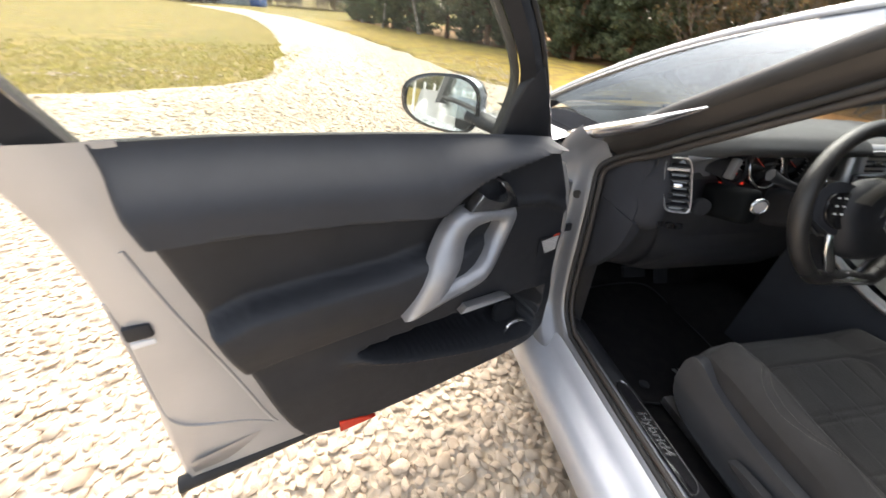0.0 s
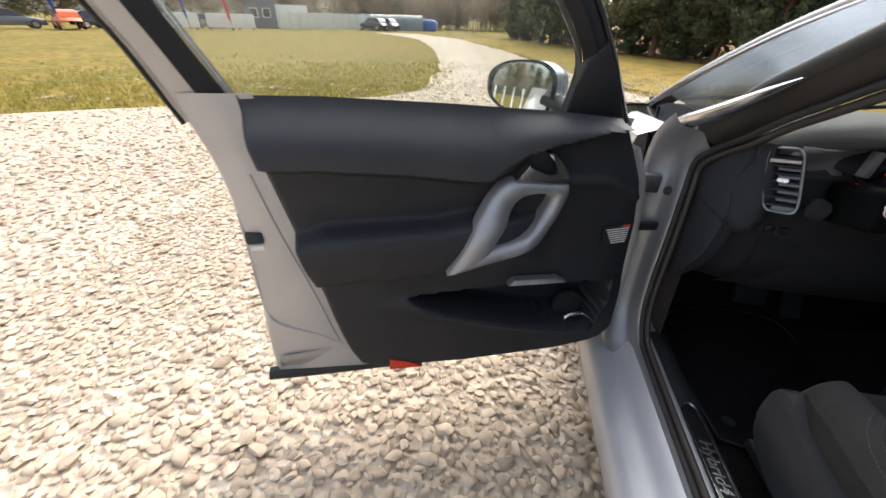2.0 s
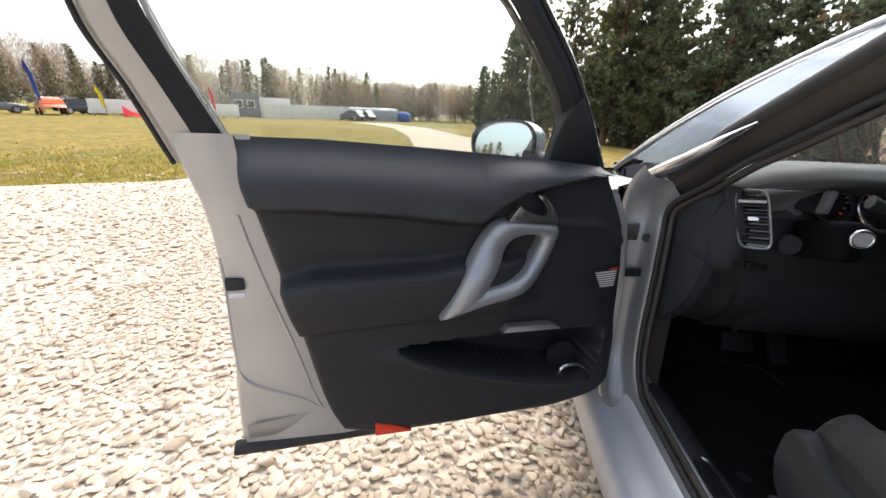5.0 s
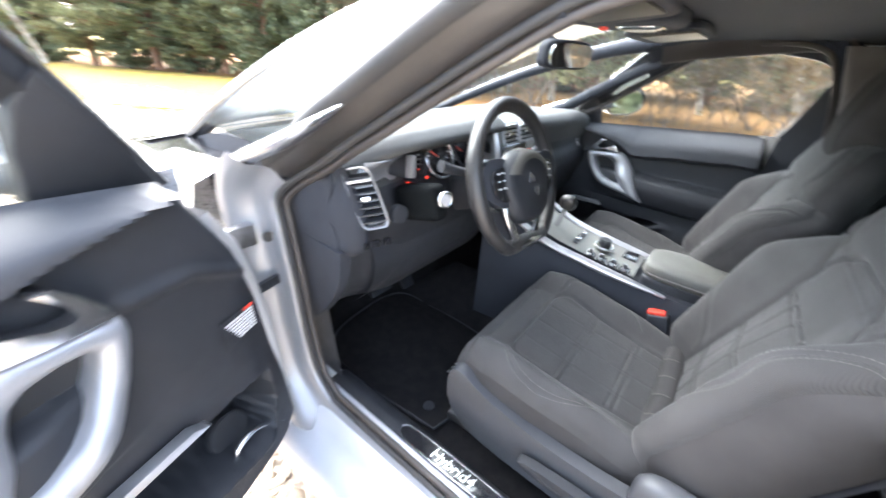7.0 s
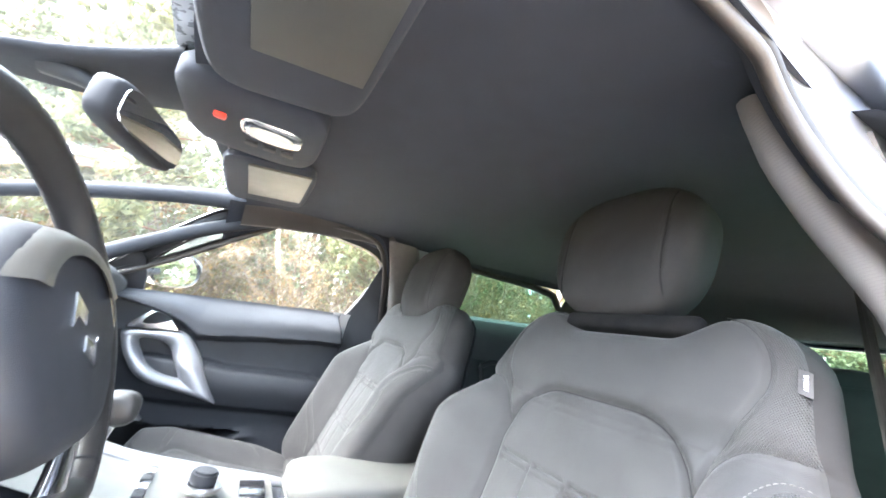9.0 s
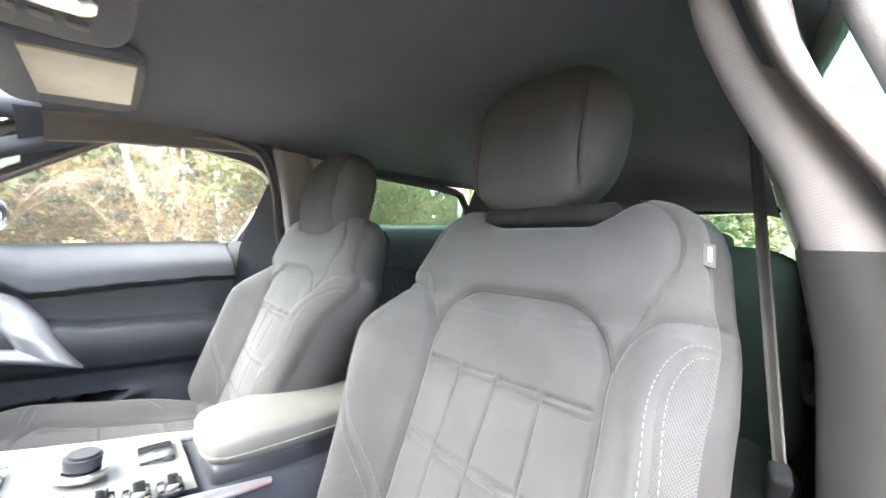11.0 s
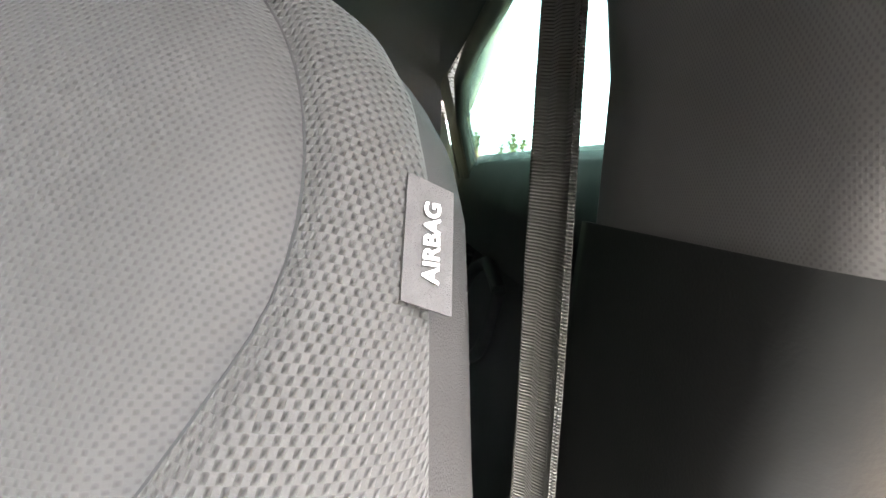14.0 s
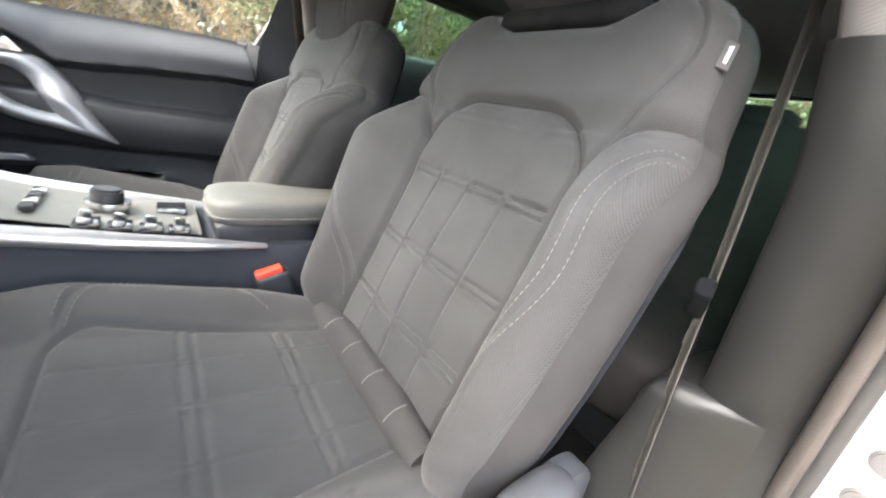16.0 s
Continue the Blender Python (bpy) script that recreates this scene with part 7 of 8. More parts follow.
# roof fittings: mirror, visors, lamp console
rvm = thing("rear_view_mirror", "dark rear-view mirror hanging from the windscreen", "mirror", (0.02, 0.60, 1.30))
mm = Matrix.Translation((0.01, 0.575, 1.270)) @ Euler((radians(4), 0, radians(-10))).to_matrix().to_4x4()
bm = blob((0, 0.010, 0), (0.235, 0.045, 0.075), 4.5, 36, 14)
bmesh.ops.transform(bm, matrix=mm, verts=bm.verts)
part("mirror_case", bm, M_TRIM_SOFT, rvm, "dark mirror case", smooth=60)
mo = [Vector((0.106 * math.copysign(abs(math.cos(a)) ** 0.42, math.cos(a)), -0.0135, 0.030 * math.copysign(abs(math.sin(a)) ** 0.5, math.sin(a)))) for a in np.linspace(0, 2 * math.pi, 40, endpoint=False)]
part("mirror_glass", plate([(p.x, p.z) for p in mo], lambda u, v, w: mm @ Vector((u, -0.0125 - w, v)), 0.002), M_MIRROR, rvm, "mirror glass", smooth=0)
part("mirror_stem", tube(spline([(0.01, 0.60, 1.285), (0.012, 0.66, 1.318), (0.015, 0.72, 1.330)], 10), [0.014, 0.012, 0.02], 10), M_TRIM, rvm, "dark mirror stem", smooth=60)
shroud = []
for t in np.linspace(0, 1, 14):
    y = 0.545 + 0.300 * t
    half = 0.098 * (1 - t) ** 0.75 + 0.010
    mid = 0.035 - 0.055 * t + 0.030 * math.sin(t * math.pi)
    zt = 1.412 - 0.36 * (y - 0.555)
    loop = []
    for a in np.linspace(0, 2 * math.pi, 20, endpoint=False):
        loop.append((mid + half * math.copysign(abs(math.cos(a)) ** 0.6, math.cos(a)), y, zt - 0.020 + (0.013 if math.sin(a) > 0 else 0.020 * (1 - 0.5 * t)) * math.copysign(abs(math.sin(a)) ** 0.7, math.sin(a))))
    shroud.append(loop)
part("sensor_shroud", grid(shroud, close_v=True, caps=True), M_TRIM_SOFT, rvm, "grey sensor shroud on the windscreen", smooth=50)
oc = thing("overhead_console", "dark roof console with reading lamps and a pale lens", "roof console", (0.03, 0.42, 1.36))
part("console_shell", blob((0.03, 0.43, 1.368), (0.30, 0.25, 0.060), 4.0, 36, 12), M_LINER, oc, "dark roof console shell", smooth=60)
lamp = part("lamp_bezel", blob((0.004, 0.398, 1.3405), (0.082, 0.112, 0.020), 3.2, 30, 10), M_CHROME, oc, "bright reading lamp bezel", smooth=60)
part("lamp_lens", blob((0.004, 0.398, 1.3335), (0.056, 0.080, 0.012), 3.0, 24, 8), M_LENS, lamp, "clear lamp lens", smooth=60)
for k in range(3):
    part("lamp_switch", box((0.072, 0.365 + 0.034 * k, 1.3385), (0.020, 0.024, 0.010), 0.003), M_TRIM, oc, "small lamp switch")
part("red_button", box((-0.010, 0.484, 1.335), (0.014, 0.020, 0.010), 0.003), M_RED, oc, "small red button")
M_VISOR = mat("visor_cover", (0.050, 0.052, 0.050), 0.5, 0, (0.044, 0.046, 0.044), 10)
for x, lab, cover in ((-0.33, "dark sun visor folded up over the driver", M_VISOR), (0.36, "dark sun visor folded up over the passenger", M_VISOR_PALE)):
    vz = thing("sun_visor", lab, "sun visor", (x, 0.36, 1.36), group="sun visors")
    part("visor_panel", blob((x, 0.388, 1.350), (0.40, 0.215, 0.028), 5.5, 40, 10, rot=Euler((radians(-6), 0, 0)).to_matrix()), M_LINER, vz, "padded visor panel", smooth=60)
    part("visor_mirror_cover", box((x - 0.05, 0.366, 1.3360), (0.25, 0.140, 0.006), 0.002, rot=Euler((radians(-6), 0, 0)).to_matrix()), cover, vz, "grey mirror cover" if x < 0 else "beige mirror cover")
    part("visor_rod", tube([(x - 0.19, 0.478, 1.352), (x + 0.19, 0.478, 1.352)], 0.006, 8), M_TRIM, vz, "visor rod")

# ---- ground ----
def ground_mat(name, cols, scale, bump, bscale, rough=0.95):
    """A natural ground: three colours mixed at two scales, with grain."""
    m = bpy.data.materials.new(name)
    m.use_nodes = True
    n, l = m.node_tree.nodes, m.node_tree.links
    p = n["Principled BSDF"]
    p.inputs["Roughness"].default_value = rough
    p.inputs["Specular IOR Level"].default_value = 0.2
    tc = n.new("ShaderNodeTexCoord")
    prev = None
    for k, (c, s) in enumerate(zip(cols, scale)):
        if prev is None:
            rgb = n.new("ShaderNodeRGB")
            rgb.outputs[0].default_value = (*c, 1)
            prev = rgb.outputs[0]
            continue
        nz = n.new("ShaderNodeTexNoise")
        nz.inputs["Scale"].default_value, nz.inputs["Detail"].default_value = s, 6
        l.new(tc.outputs["Object"], nz.inputs["Vector"])
        mr = n.new("ShaderNodeMapRange")
        mr.inputs["From Min"].default_value, mr.inputs["From Max"].default_value = 0.44, 0.62
        l.new(nz.outputs["Fac"], mr.inputs["Value"])
        mx = n.new("ShaderNodeMix")
        mx.data_type = "RGBA"
        mx.inputs["B"].default_value = (*c, 1)
        l.new(mr.outputs[0], mx.inputs["Factor"])
        l.new(prev, mx.inputs["A"])
        prev = mx.outputs["Result"]
    l.new(prev, p.inputs["Base Color"])
    vo = n.new("ShaderNodeTexVoronoi")
    vo.inputs["Scale"].default_value = bscale
    l.new(tc.outputs["Object"], vo.inputs["Vector"])
    b = n.new("ShaderNodeBump")
    b.inputs["Strength"].default_value, b.inputs["Distance"].default_value = bump, 0.03
    l.new(vo.outputs["Distance"], b.inputs["Height"])
    l.new(b.outputs[0], p.inputs["Normal"])
    return m


M_GRASSLAND = ground_mat("rough_grass", [(0.230, 0.178, 0.030), (0.165, 0.148, 0.024), (0.285, 0.200, 0.048), (0.135, 0.100, 0.024)], [1, 0.22, 0.7, 3.5], 0.8, 14)
M_DRYGRASS = ground_mat("dry_grass", [(0.36, 0.25, 0.045), (0.28, 0.22, 0.05), (0.22, 0.15, 0.05)], [1, 0.5, 2.0], 0.5, 16)
M_LITTER = ground_mat("leaf_litter", [(0.22, 0.11, 0.04), (0.16, 0.085, 0.035), (0.27, 0.15, 0.05)], [1, 0.8, 3.0], 0.8, 18)
M_GRAVELBED = ground_mat("gravel_bed", [(0.57, 0.485, 0.385), (0.48, 0.40, 0.305), (0.62, 0.54, 0.44), (0.53, 0.425, 0.31)], [1, 0.6, 9.0, 40.0], 1.0, 22)

rng = np.random.default_rng(4)
radii = np.concatenate([np.linspace(0, 60, 40), np.geomspace(66, 2500, 22)])
angs = np.linspace(0, 2 * math.pi, 72, endpoint=False)
rows = [[(r * math.cos(a) - 2, r * math.sin(a), -0.012 - 0.02 * min(1.0, r / 8)) for a in angs] for r in radii[1:]]
bm = grid(rows, close_v=True, caps=False)
bm.faces.new(list(bm.verts)[: len(angs)])
ground = tagged(part("ground", bm, M_GRASSLAND, smooth=0), "rough yellow-green grassland", "ground", kind="structure")


def patch(name, outline, z, material, label, step=0.5, wobble=0.22):
    """A flat area with a ragged edge, a few millimetres above the sheet below it."""
    p = even(np.vstack([outline, outline[:1]]), step)[:-1]
    q = [(x + wobble * noise.noise((x * 1.1, y * 1.1, z * 40)), y + wobble * noise.noise((x * 1.1, y * 1.1, 7 + z * 40))) for x, y in p]
    own = bmesh.new()
    own.faces.new([own.verts.new((x, y, z)) for x, y in q])
    bmesh.ops.triangulate(own, faces=own.faces[:])
    return tagged(part(name, own, material, smooth=0), label, "ground", kind="structure")


lot_line = spline([(-24, -9), (-16, 0.2), (-11, 2.6), (-8.2, 4.0), (-7.2, 4.85), (-6.3, 5.5), (-5.0, 6.2), (-3.9, 6.7), (-3.25, 7.9), (-3.3, 10.0), (-3.95, 14.0), (-5.6, 21.0), (-8.8, 31.0), (-13.0, 39), (-18, 46)], 90)
lot_right = spline([(-12.5, 46), (-9.5, 40), (-6.7, 35.8), (-3.0, 25.0), (-0.9, 17.5), (0.1, 14.0), (0.7, 10.6), (1.6, 8.6), (3.2, 7.0), (4.6, 4.0), (5.0, -4), (4.6, -12), (-24, -12)], 70)
lot = patch("gravel_lot", np.vstack([lot_line, lot_right]), 0.0, M_GRAVELBED, "pale gravel lot with a track leading off", wobble=0.30)
patch("dry_verge", spline([(0.4, 11.5), (0.2, 14.5), (-0.7, 18.0), (-2.4, 24), (-6.0, 35.5), (-4.5, 37), (0.2, 34), (3.0, 26), (5.2, 20), (7.5, 15), (9.5, 10), (5.5, 5.2), (3.6, 7.0), (1.9, 8.9), (0.4, 11.5)], 70)[:-1], -0.010, M_DRYGRASS, "dry golden grass verge")
patch("forest_floor", np.array([(5.3, 4.8), (9.5, 9.8), (7.6, 15.2), (5.0, 21.0), (2.6, 27.5), (-3, 40), (40, 60), (60, -40), (5, -40), (4.8, -12), (5.2, -4)]), -0.006, M_LITTER, "brown leaf litter under the trees")

# stones of the gravel
M_STONE = mat("pale_stone", (0.575, 0.475, 0.365), 0.8, 0, (0.47, 0.365, 0.262), 22, detail=6, bump=0.5, bscale=90, island=0.24, spec=0.15)
M_STONE_ONE = mat("pale_stone_single", (0.575, 0.475, 0.365), 0.8, 0, (0.47, 0.365, 0.262), 22, detail=6, bump=0.5, bscale=90, random_obj=0.24, spec=0.15)


def rock_template(level, seed):
    """A broken, slightly rounded stone about one unit across."""
    own = bmesh.new()
    bmesh.ops.create_icosphere(own, subdivisions=level, radius=0.5)
    r = np.random.default_rng(seed)
    planes = [(Vector(r.normal(size=3)).normalized(), 0.20 + 0.20 * r.random()) for _ in range(10)]
    for v in own.verts:
        v.co *= 1 + 0.10 * noise.noise(v.co * 3 + Vector((seed, 0, 0)))
        for nrm, d in planes:
            over = v.co.dot(nrm) - d
            if over > 0:
                v.co -= nrm * over * 0.92
    vs = np.array([v.co[:] for v in own.verts])
    fs = np.array([[v.index for v in f.verts] for f in own.faces])
    own.free()
    return vs, fs


def scatter(xy, sizes, templates, seed):
    """All stones of a field as one table of points and faces."""
    r = np.random.default_rng(seed)
    V, F, base = [], [], 0
    for k, ((x, y), s) in enumerate(zip(xy, sizes)):
        vs, fs = templates[k % len(templates)]
        m = np.array(Euler((r.uniform(-0.24, 0.24), r.uniform(-0.24, 0.24), r.uniform(0, 6.28))).to_matrix())
        sc = np.array([1.0, r.uniform(0.6, 0.95), r.uniform(0.28, 0.46)]) * s
        V.append((vs * sc) @ m.T + (x, y, s * r.uniform(0.02, 0.15)))
        F.append(fs + base)
        base += len(vs)
    return np.vstack(V), np.vstack(F)


def in_lot(x, y):
    """Whether a place lies on the gravel, roughly."""
    left = np.interp(y, [4.0, 4.85, 5.5, 6.2, 6.7, 7.9, 10, 14], [-8.0, -7.0, -6.1, -4.9, -3.8, -3.2, -3.2, -3.8])
    return (x > np.where(y < 4.0, -14, left)) & (x < 4.5)


def under_car(x, y):
    return (np.abs(x) < 0.80) & (y > -2.1) & (y < 2.3)


hi = [rock_template(2, s) for s in range(10)]
lo = [rock_template(1, 40 + s) for s in range(10)]
c = 0.032
gx, gy = np.meshgrid(np.arange(-3.6, -0.55, c), np.arange(-0.35, 3.0, c))
xy = np.stack([gx.ravel(), gy.ravel()], 1) + rng.uniform(-0.5, 0.5, (gx.size, 2)) * c
xy = xy[~under_car(xy[:, 0], xy[:, 1])]
sz = np.clip(rng.lognormal(math.log(0.041), 0.32, len(xy)), 0.020, 0.090)
near = np.hypot(xy[:, 0] + 1.55, xy[:, 1] - 0.75)
first = np.argsort(near)[:300]
rest = np.setdiff1d(np.arange(len(xy)), first)
for pick, shapes, seed in ((rest[near[rest] < 1.05], hi, 5), (rest[near[rest] >= 1.05], lo, 15)):
    V, F = scatter(xy[pick], sz[pick], shapes, seed)
    me = bpy.data.meshes.new("gravel_stones")
    me.from_pydata(V.tolist(), [], F.tolist())
    link_mesh("gravel_stones", me, M_STONE, lot, "pale beige and grey gravel stones", smooth=45, kind="stuff")
c = 0.056
gx, gy = np.meshgrid(np.arange(-9.5, 3.0, c), np.arange(-0.6, 15.0, c))
xy2 = np.stack([gx.ravel(), gy.ravel()], 1) + rng.uniform(-0.5, 0.5, (gx.size, 2)) * c
keep = in_lot(xy2[:, 0], xy2[:, 1]) & ~under_car(xy2[:, 0], xy2[:, 1]) & ~((xy2[:, 0] > -3.6) & (xy2[:, 0] < -0.55) & (xy2[:, 1] > -0.35) & (xy2[:, 1] < 3.0))
xy2 = xy2[keep & (rng.random(len(xy2)) < np.interp(np.hypot(xy2[:, 0], xy2[:, 1]), [0, 4.5, 7.5, 11, 15], [1, 0.9, 0.40, 0.12, 0.02]))]
V, F = scatter(xy2, np.clip(rng.lognormal(math.log(0.058), 0.3, len(xy2)), 0.03, 0.11), lo, 6)
me = bpy.data.meshes.new("gravel_stones")
me.from_pydata(V.tolist(), [], F.tolist())
link_mesh("gravel_stones", me, M_STONE, lot, "pale gravel further off", smooth=45, kind="stuff")


# tufts of grass and strewn stones beyond the gravel's edge
M_BLADE = mat("grass_blades", (0.290, 0.260, 0.050), 0.8, 0, (0.360, 0.290, 0.080), 1.2, island=0.35)
tr = np.random.default_rng(15)
tuft = np.stack([tr.uniform(-15, -3.0, 15000), tr.uniform(2.5, 15, 15000)], 1)
edge_y = np.interp(tuft[:, 0], [-15, -11, -8.2, -7.2, -6.3, -5.0, -3.9, -3.25], [0.8, 2.6, 4.0, 4.85, 5.5, 6.2, 6.7, 7.9])
tuft = tuft[(tr.random(15000) < np.interp(np.hypot(tuft[:, 0] + 1, tuft[:, 1]), [6, 9, 15], [1, 0.8, 0.02])) & (tuft[:, 1] > edge_y + np.abs(tr.normal(size=15000)) * 0.25 - 0.1)]
V, F = [], []
for x, y in tuft:
    for _ in range(4):
        a, L, w = tr.uniform(0, 6.28), tr.uniform(0.03, 0.085), tr.uniform(0.006, 0.016)
        px, py = x + tr.normal() * 0.03, y + tr.normal() * 0.03
        b = len(V)
        V += [(px - w * math.cos(a), py - w * math.sin(a), -0.03), (px + w * math.cos(a), py + w * math.sin(a), -0.03), (px + tr.normal() * 0.03, py + tr.normal() * 0.03, L - 0.02)]
        F.append((b, b + 1, b + 2))
me = bpy.data.meshes.new("grass_tufts")
me.from_pydata(V, [], F)
tagged(link_mesh("grass_tufts", me, M_BLADE, None, smooth=0), "short yellow-green grass beyond the gravel", "grass", kind="stuff")
sx = np.concatenate([np.stack([tr.normal(cx, 0.35, n), tr.normal(cy, 0.12, n)], 1) for cx, cy, n in ((-8.6, 5.2, 26), (-6.1, 7.3, 40), (-5.3, 8.0, 30), (-9.9, 7.4, 10), (-6.9, 5.6, 12), (-4.4, 7.6, 18))])
V, F = scatter(sx, tr.uniform(0.03, 0.11, len(sx)), lo, 21)
me = bpy.data.meshes.new("strewn_stones")
me.from_pydata(V.tolist(), [], F.tolist())
tagged(link_mesh("strewn_stones", me, M_STONE, None, smooth=45), "pale stones strewn in the grass", "stones", kind="stuff")


# ---- trees ----
M_NEEDLE = mat("pine_needles", (0.175, 0.205, 0.105), 0.6, 0, (0.225, 0.215, 0.115), 0.8, island=0.40)
# the next two, for the far woods, hold the haze of distance in their colour
M_NEEDLE_FAR = mat("hazed_far_needles", (0.150, 0.165, 0.085), 0.8, 0, (0.190, 0.180, 0.100), 0.3, island=0.30)
M_TWIG_FAR = mat("hazed_far_twigs", (0.36, 0.27, 0.21), 0.9, 0, (0.29, 0.23, 0.17), 0.3, island=0.30)
M_NEEDLE2 = mat("spruce_needles", (0.150, 0.190, 0.115), 0.6, 0, (0.185, 0.200, 0.110), 0.8, island=0.45)
M_BARK_PINE = mat("pine_bark", (0.22, 0.115, 0.065), 0.9, 0, (0.12, 0.075, 0.05), 6, bump=0.6, bscale=40)
M_BARK_BIRCH = mat("birch_bark", (0.55, 0.52, 0.46), 0.8, 0, (0.22, 0.19, 0.16), 3, bump=0.4, bscale=30)
M_TWIG = mat("bare_twigs", (0.155, 0.120, 0.090), 0.9, 0, (0.12, 0.092, 0.07), 2)
M_DRYLEAF = mat("dry_leaves", (0.215, 0.150, 0.070), 0.9, 0, (0.165, 0.118, 0.06), 2, island=0.3, spec=0.1)
M_BUSHLEAF = mat("pale_bush_leaves", (0.150, 0.140, 0.062), 0.9, 0, (0.115, 0.105, 0.05), 2, island=0.3, spec=0.1)


def leafy(m, share=0.5):
    """Lets light shine through thin leaves."""
    n, l = m.node_tree.nodes, m.node_tree.links
    p = n["Principled BSDF"]
    tr, mx = n.new("ShaderNodeBsdfTranslucent"), n.new("ShaderNodeMixShader")
    l.new(p.inputs["Base Color"].links[0].from_socket, tr.inputs[0])
    mx.inputs[0].default_value = share
    l.new(p.outputs[0], mx.inputs[1])
    l.new(tr.outputs[0], mx.inputs[2])
    l.new(mx.outputs[0], n["Material Output"].inputs[0])


for leaf in (M_NEEDLE, M_NEEDLE2, M_NEEDLE_FAR, M_TWIG_FAR, M_DRYLEAF, M_BUSHLEAF, M_BLADE):
    leafy(leaf)


def sprays(points, dirs, size, seed, fan=5):
    """Tufts of thin blades at the given points; a table of points and faces."""
    r = np.random.default_rng(seed)
    V, F = [], []
    base = 0
    for p, d in zip(points, dirs):
        for _ in range(fan):
            t = d + r.normal(size=3) * 0.65
            t /= np.linalg.norm(t) + 1e-9
            s = np.cross(t, r.normal(size=3))
            s /= np.linalg.norm(s) + 1e-9
            L = size * r.uniform(0.6, 1.4)
            w = L * r.uniform(0.12, 0.24)
            V += [p - s * w * 0.4, p + t * L * 0.5 - s * w, p + t * L, p + t * L * 0.5 + s * w]
            F.append((base, base + 1, base + 2, base + 3))
            base += 4
    return V, F


def conifer(seed, height, spread, needles, bark, label, clear=0.08, dense=1.0):
    """A pine or spruce: tapered trunk, whorls of limbs, and tufts of needles along them."""
    r = np.random.default_rng(seed)
    tree = thing("conifer", label, "tree", group="conifers")
    lean = r.normal(size=2) * 0.015 * height
    trunk = [(lean[0] * k * k, lean[1] * k * k, height * k) for k in np.linspace(-0.02, 1, 14)]
    bm = tube(trunk, [0.016 * height, 0.012 * height, 0.007 * height, 0.01], 8)
    pts, dirs = [], []
    z = clear * height
    while z < height * 0.985:
        k = z / height
        reach = spread * (1 - k) ** 0.75 * (0.55 + 0.45 * min(1, k / 0.25)) * r.uniform(0.75, 1.2)
        for _ in range(int(r.integers(4, 7))):
            a = r.uniform(0, 6.28)
            rise = r.uniform(-0.15, 0.35) + 0.5 * k
            L = max(0.15, reach * r.uniform(0.6, 1.1))
            o = np.array([lean[0] * k * k, lean[1] * k * k, z])
            tip = o + L * np.array([math.cos(a), math.sin(a), rise * 0.6])
            mid = (o + tip) / 2 - np.array([0, 0, 0.06 * L])
            if L > 0.5:
                tube([o, mid, tip], [0.012 * L + 0.008, 0.006], 4, bm=bm, caps=False)
            for q in np.linspace(0.22, 1.0, max(3, int(L * 8 * dense))):
                p = o * (1 - q) ** 2 + 2 * mid * q * (1 - q) + tip * q * q
                p = p + r.normal(size=3) * 0.07 * L**0.5
                pts.append(p)
                out = np.array([math.cos(a), math.sin(a), 0.35]) + r.normal(size=3) * 0.3
                dirs.append(out)
        z += height * r.uniform(0.022, 0.036)
    part("trunk", bm, bark, tree, "tapered trunk with limbs", local=True, smooth=60)
    V, F = sprays(np.array(pts), np.array(dirs), 0.13 + 0.007 * height, seed + 9, 17)
    me = bpy.data.meshes.new("crown")
    me.from_pydata([tuple(v) for v in V], [], F)
    link_mesh("crown", me, needles, tree, "dark green needles", local=True, smooth=0)
    return tree


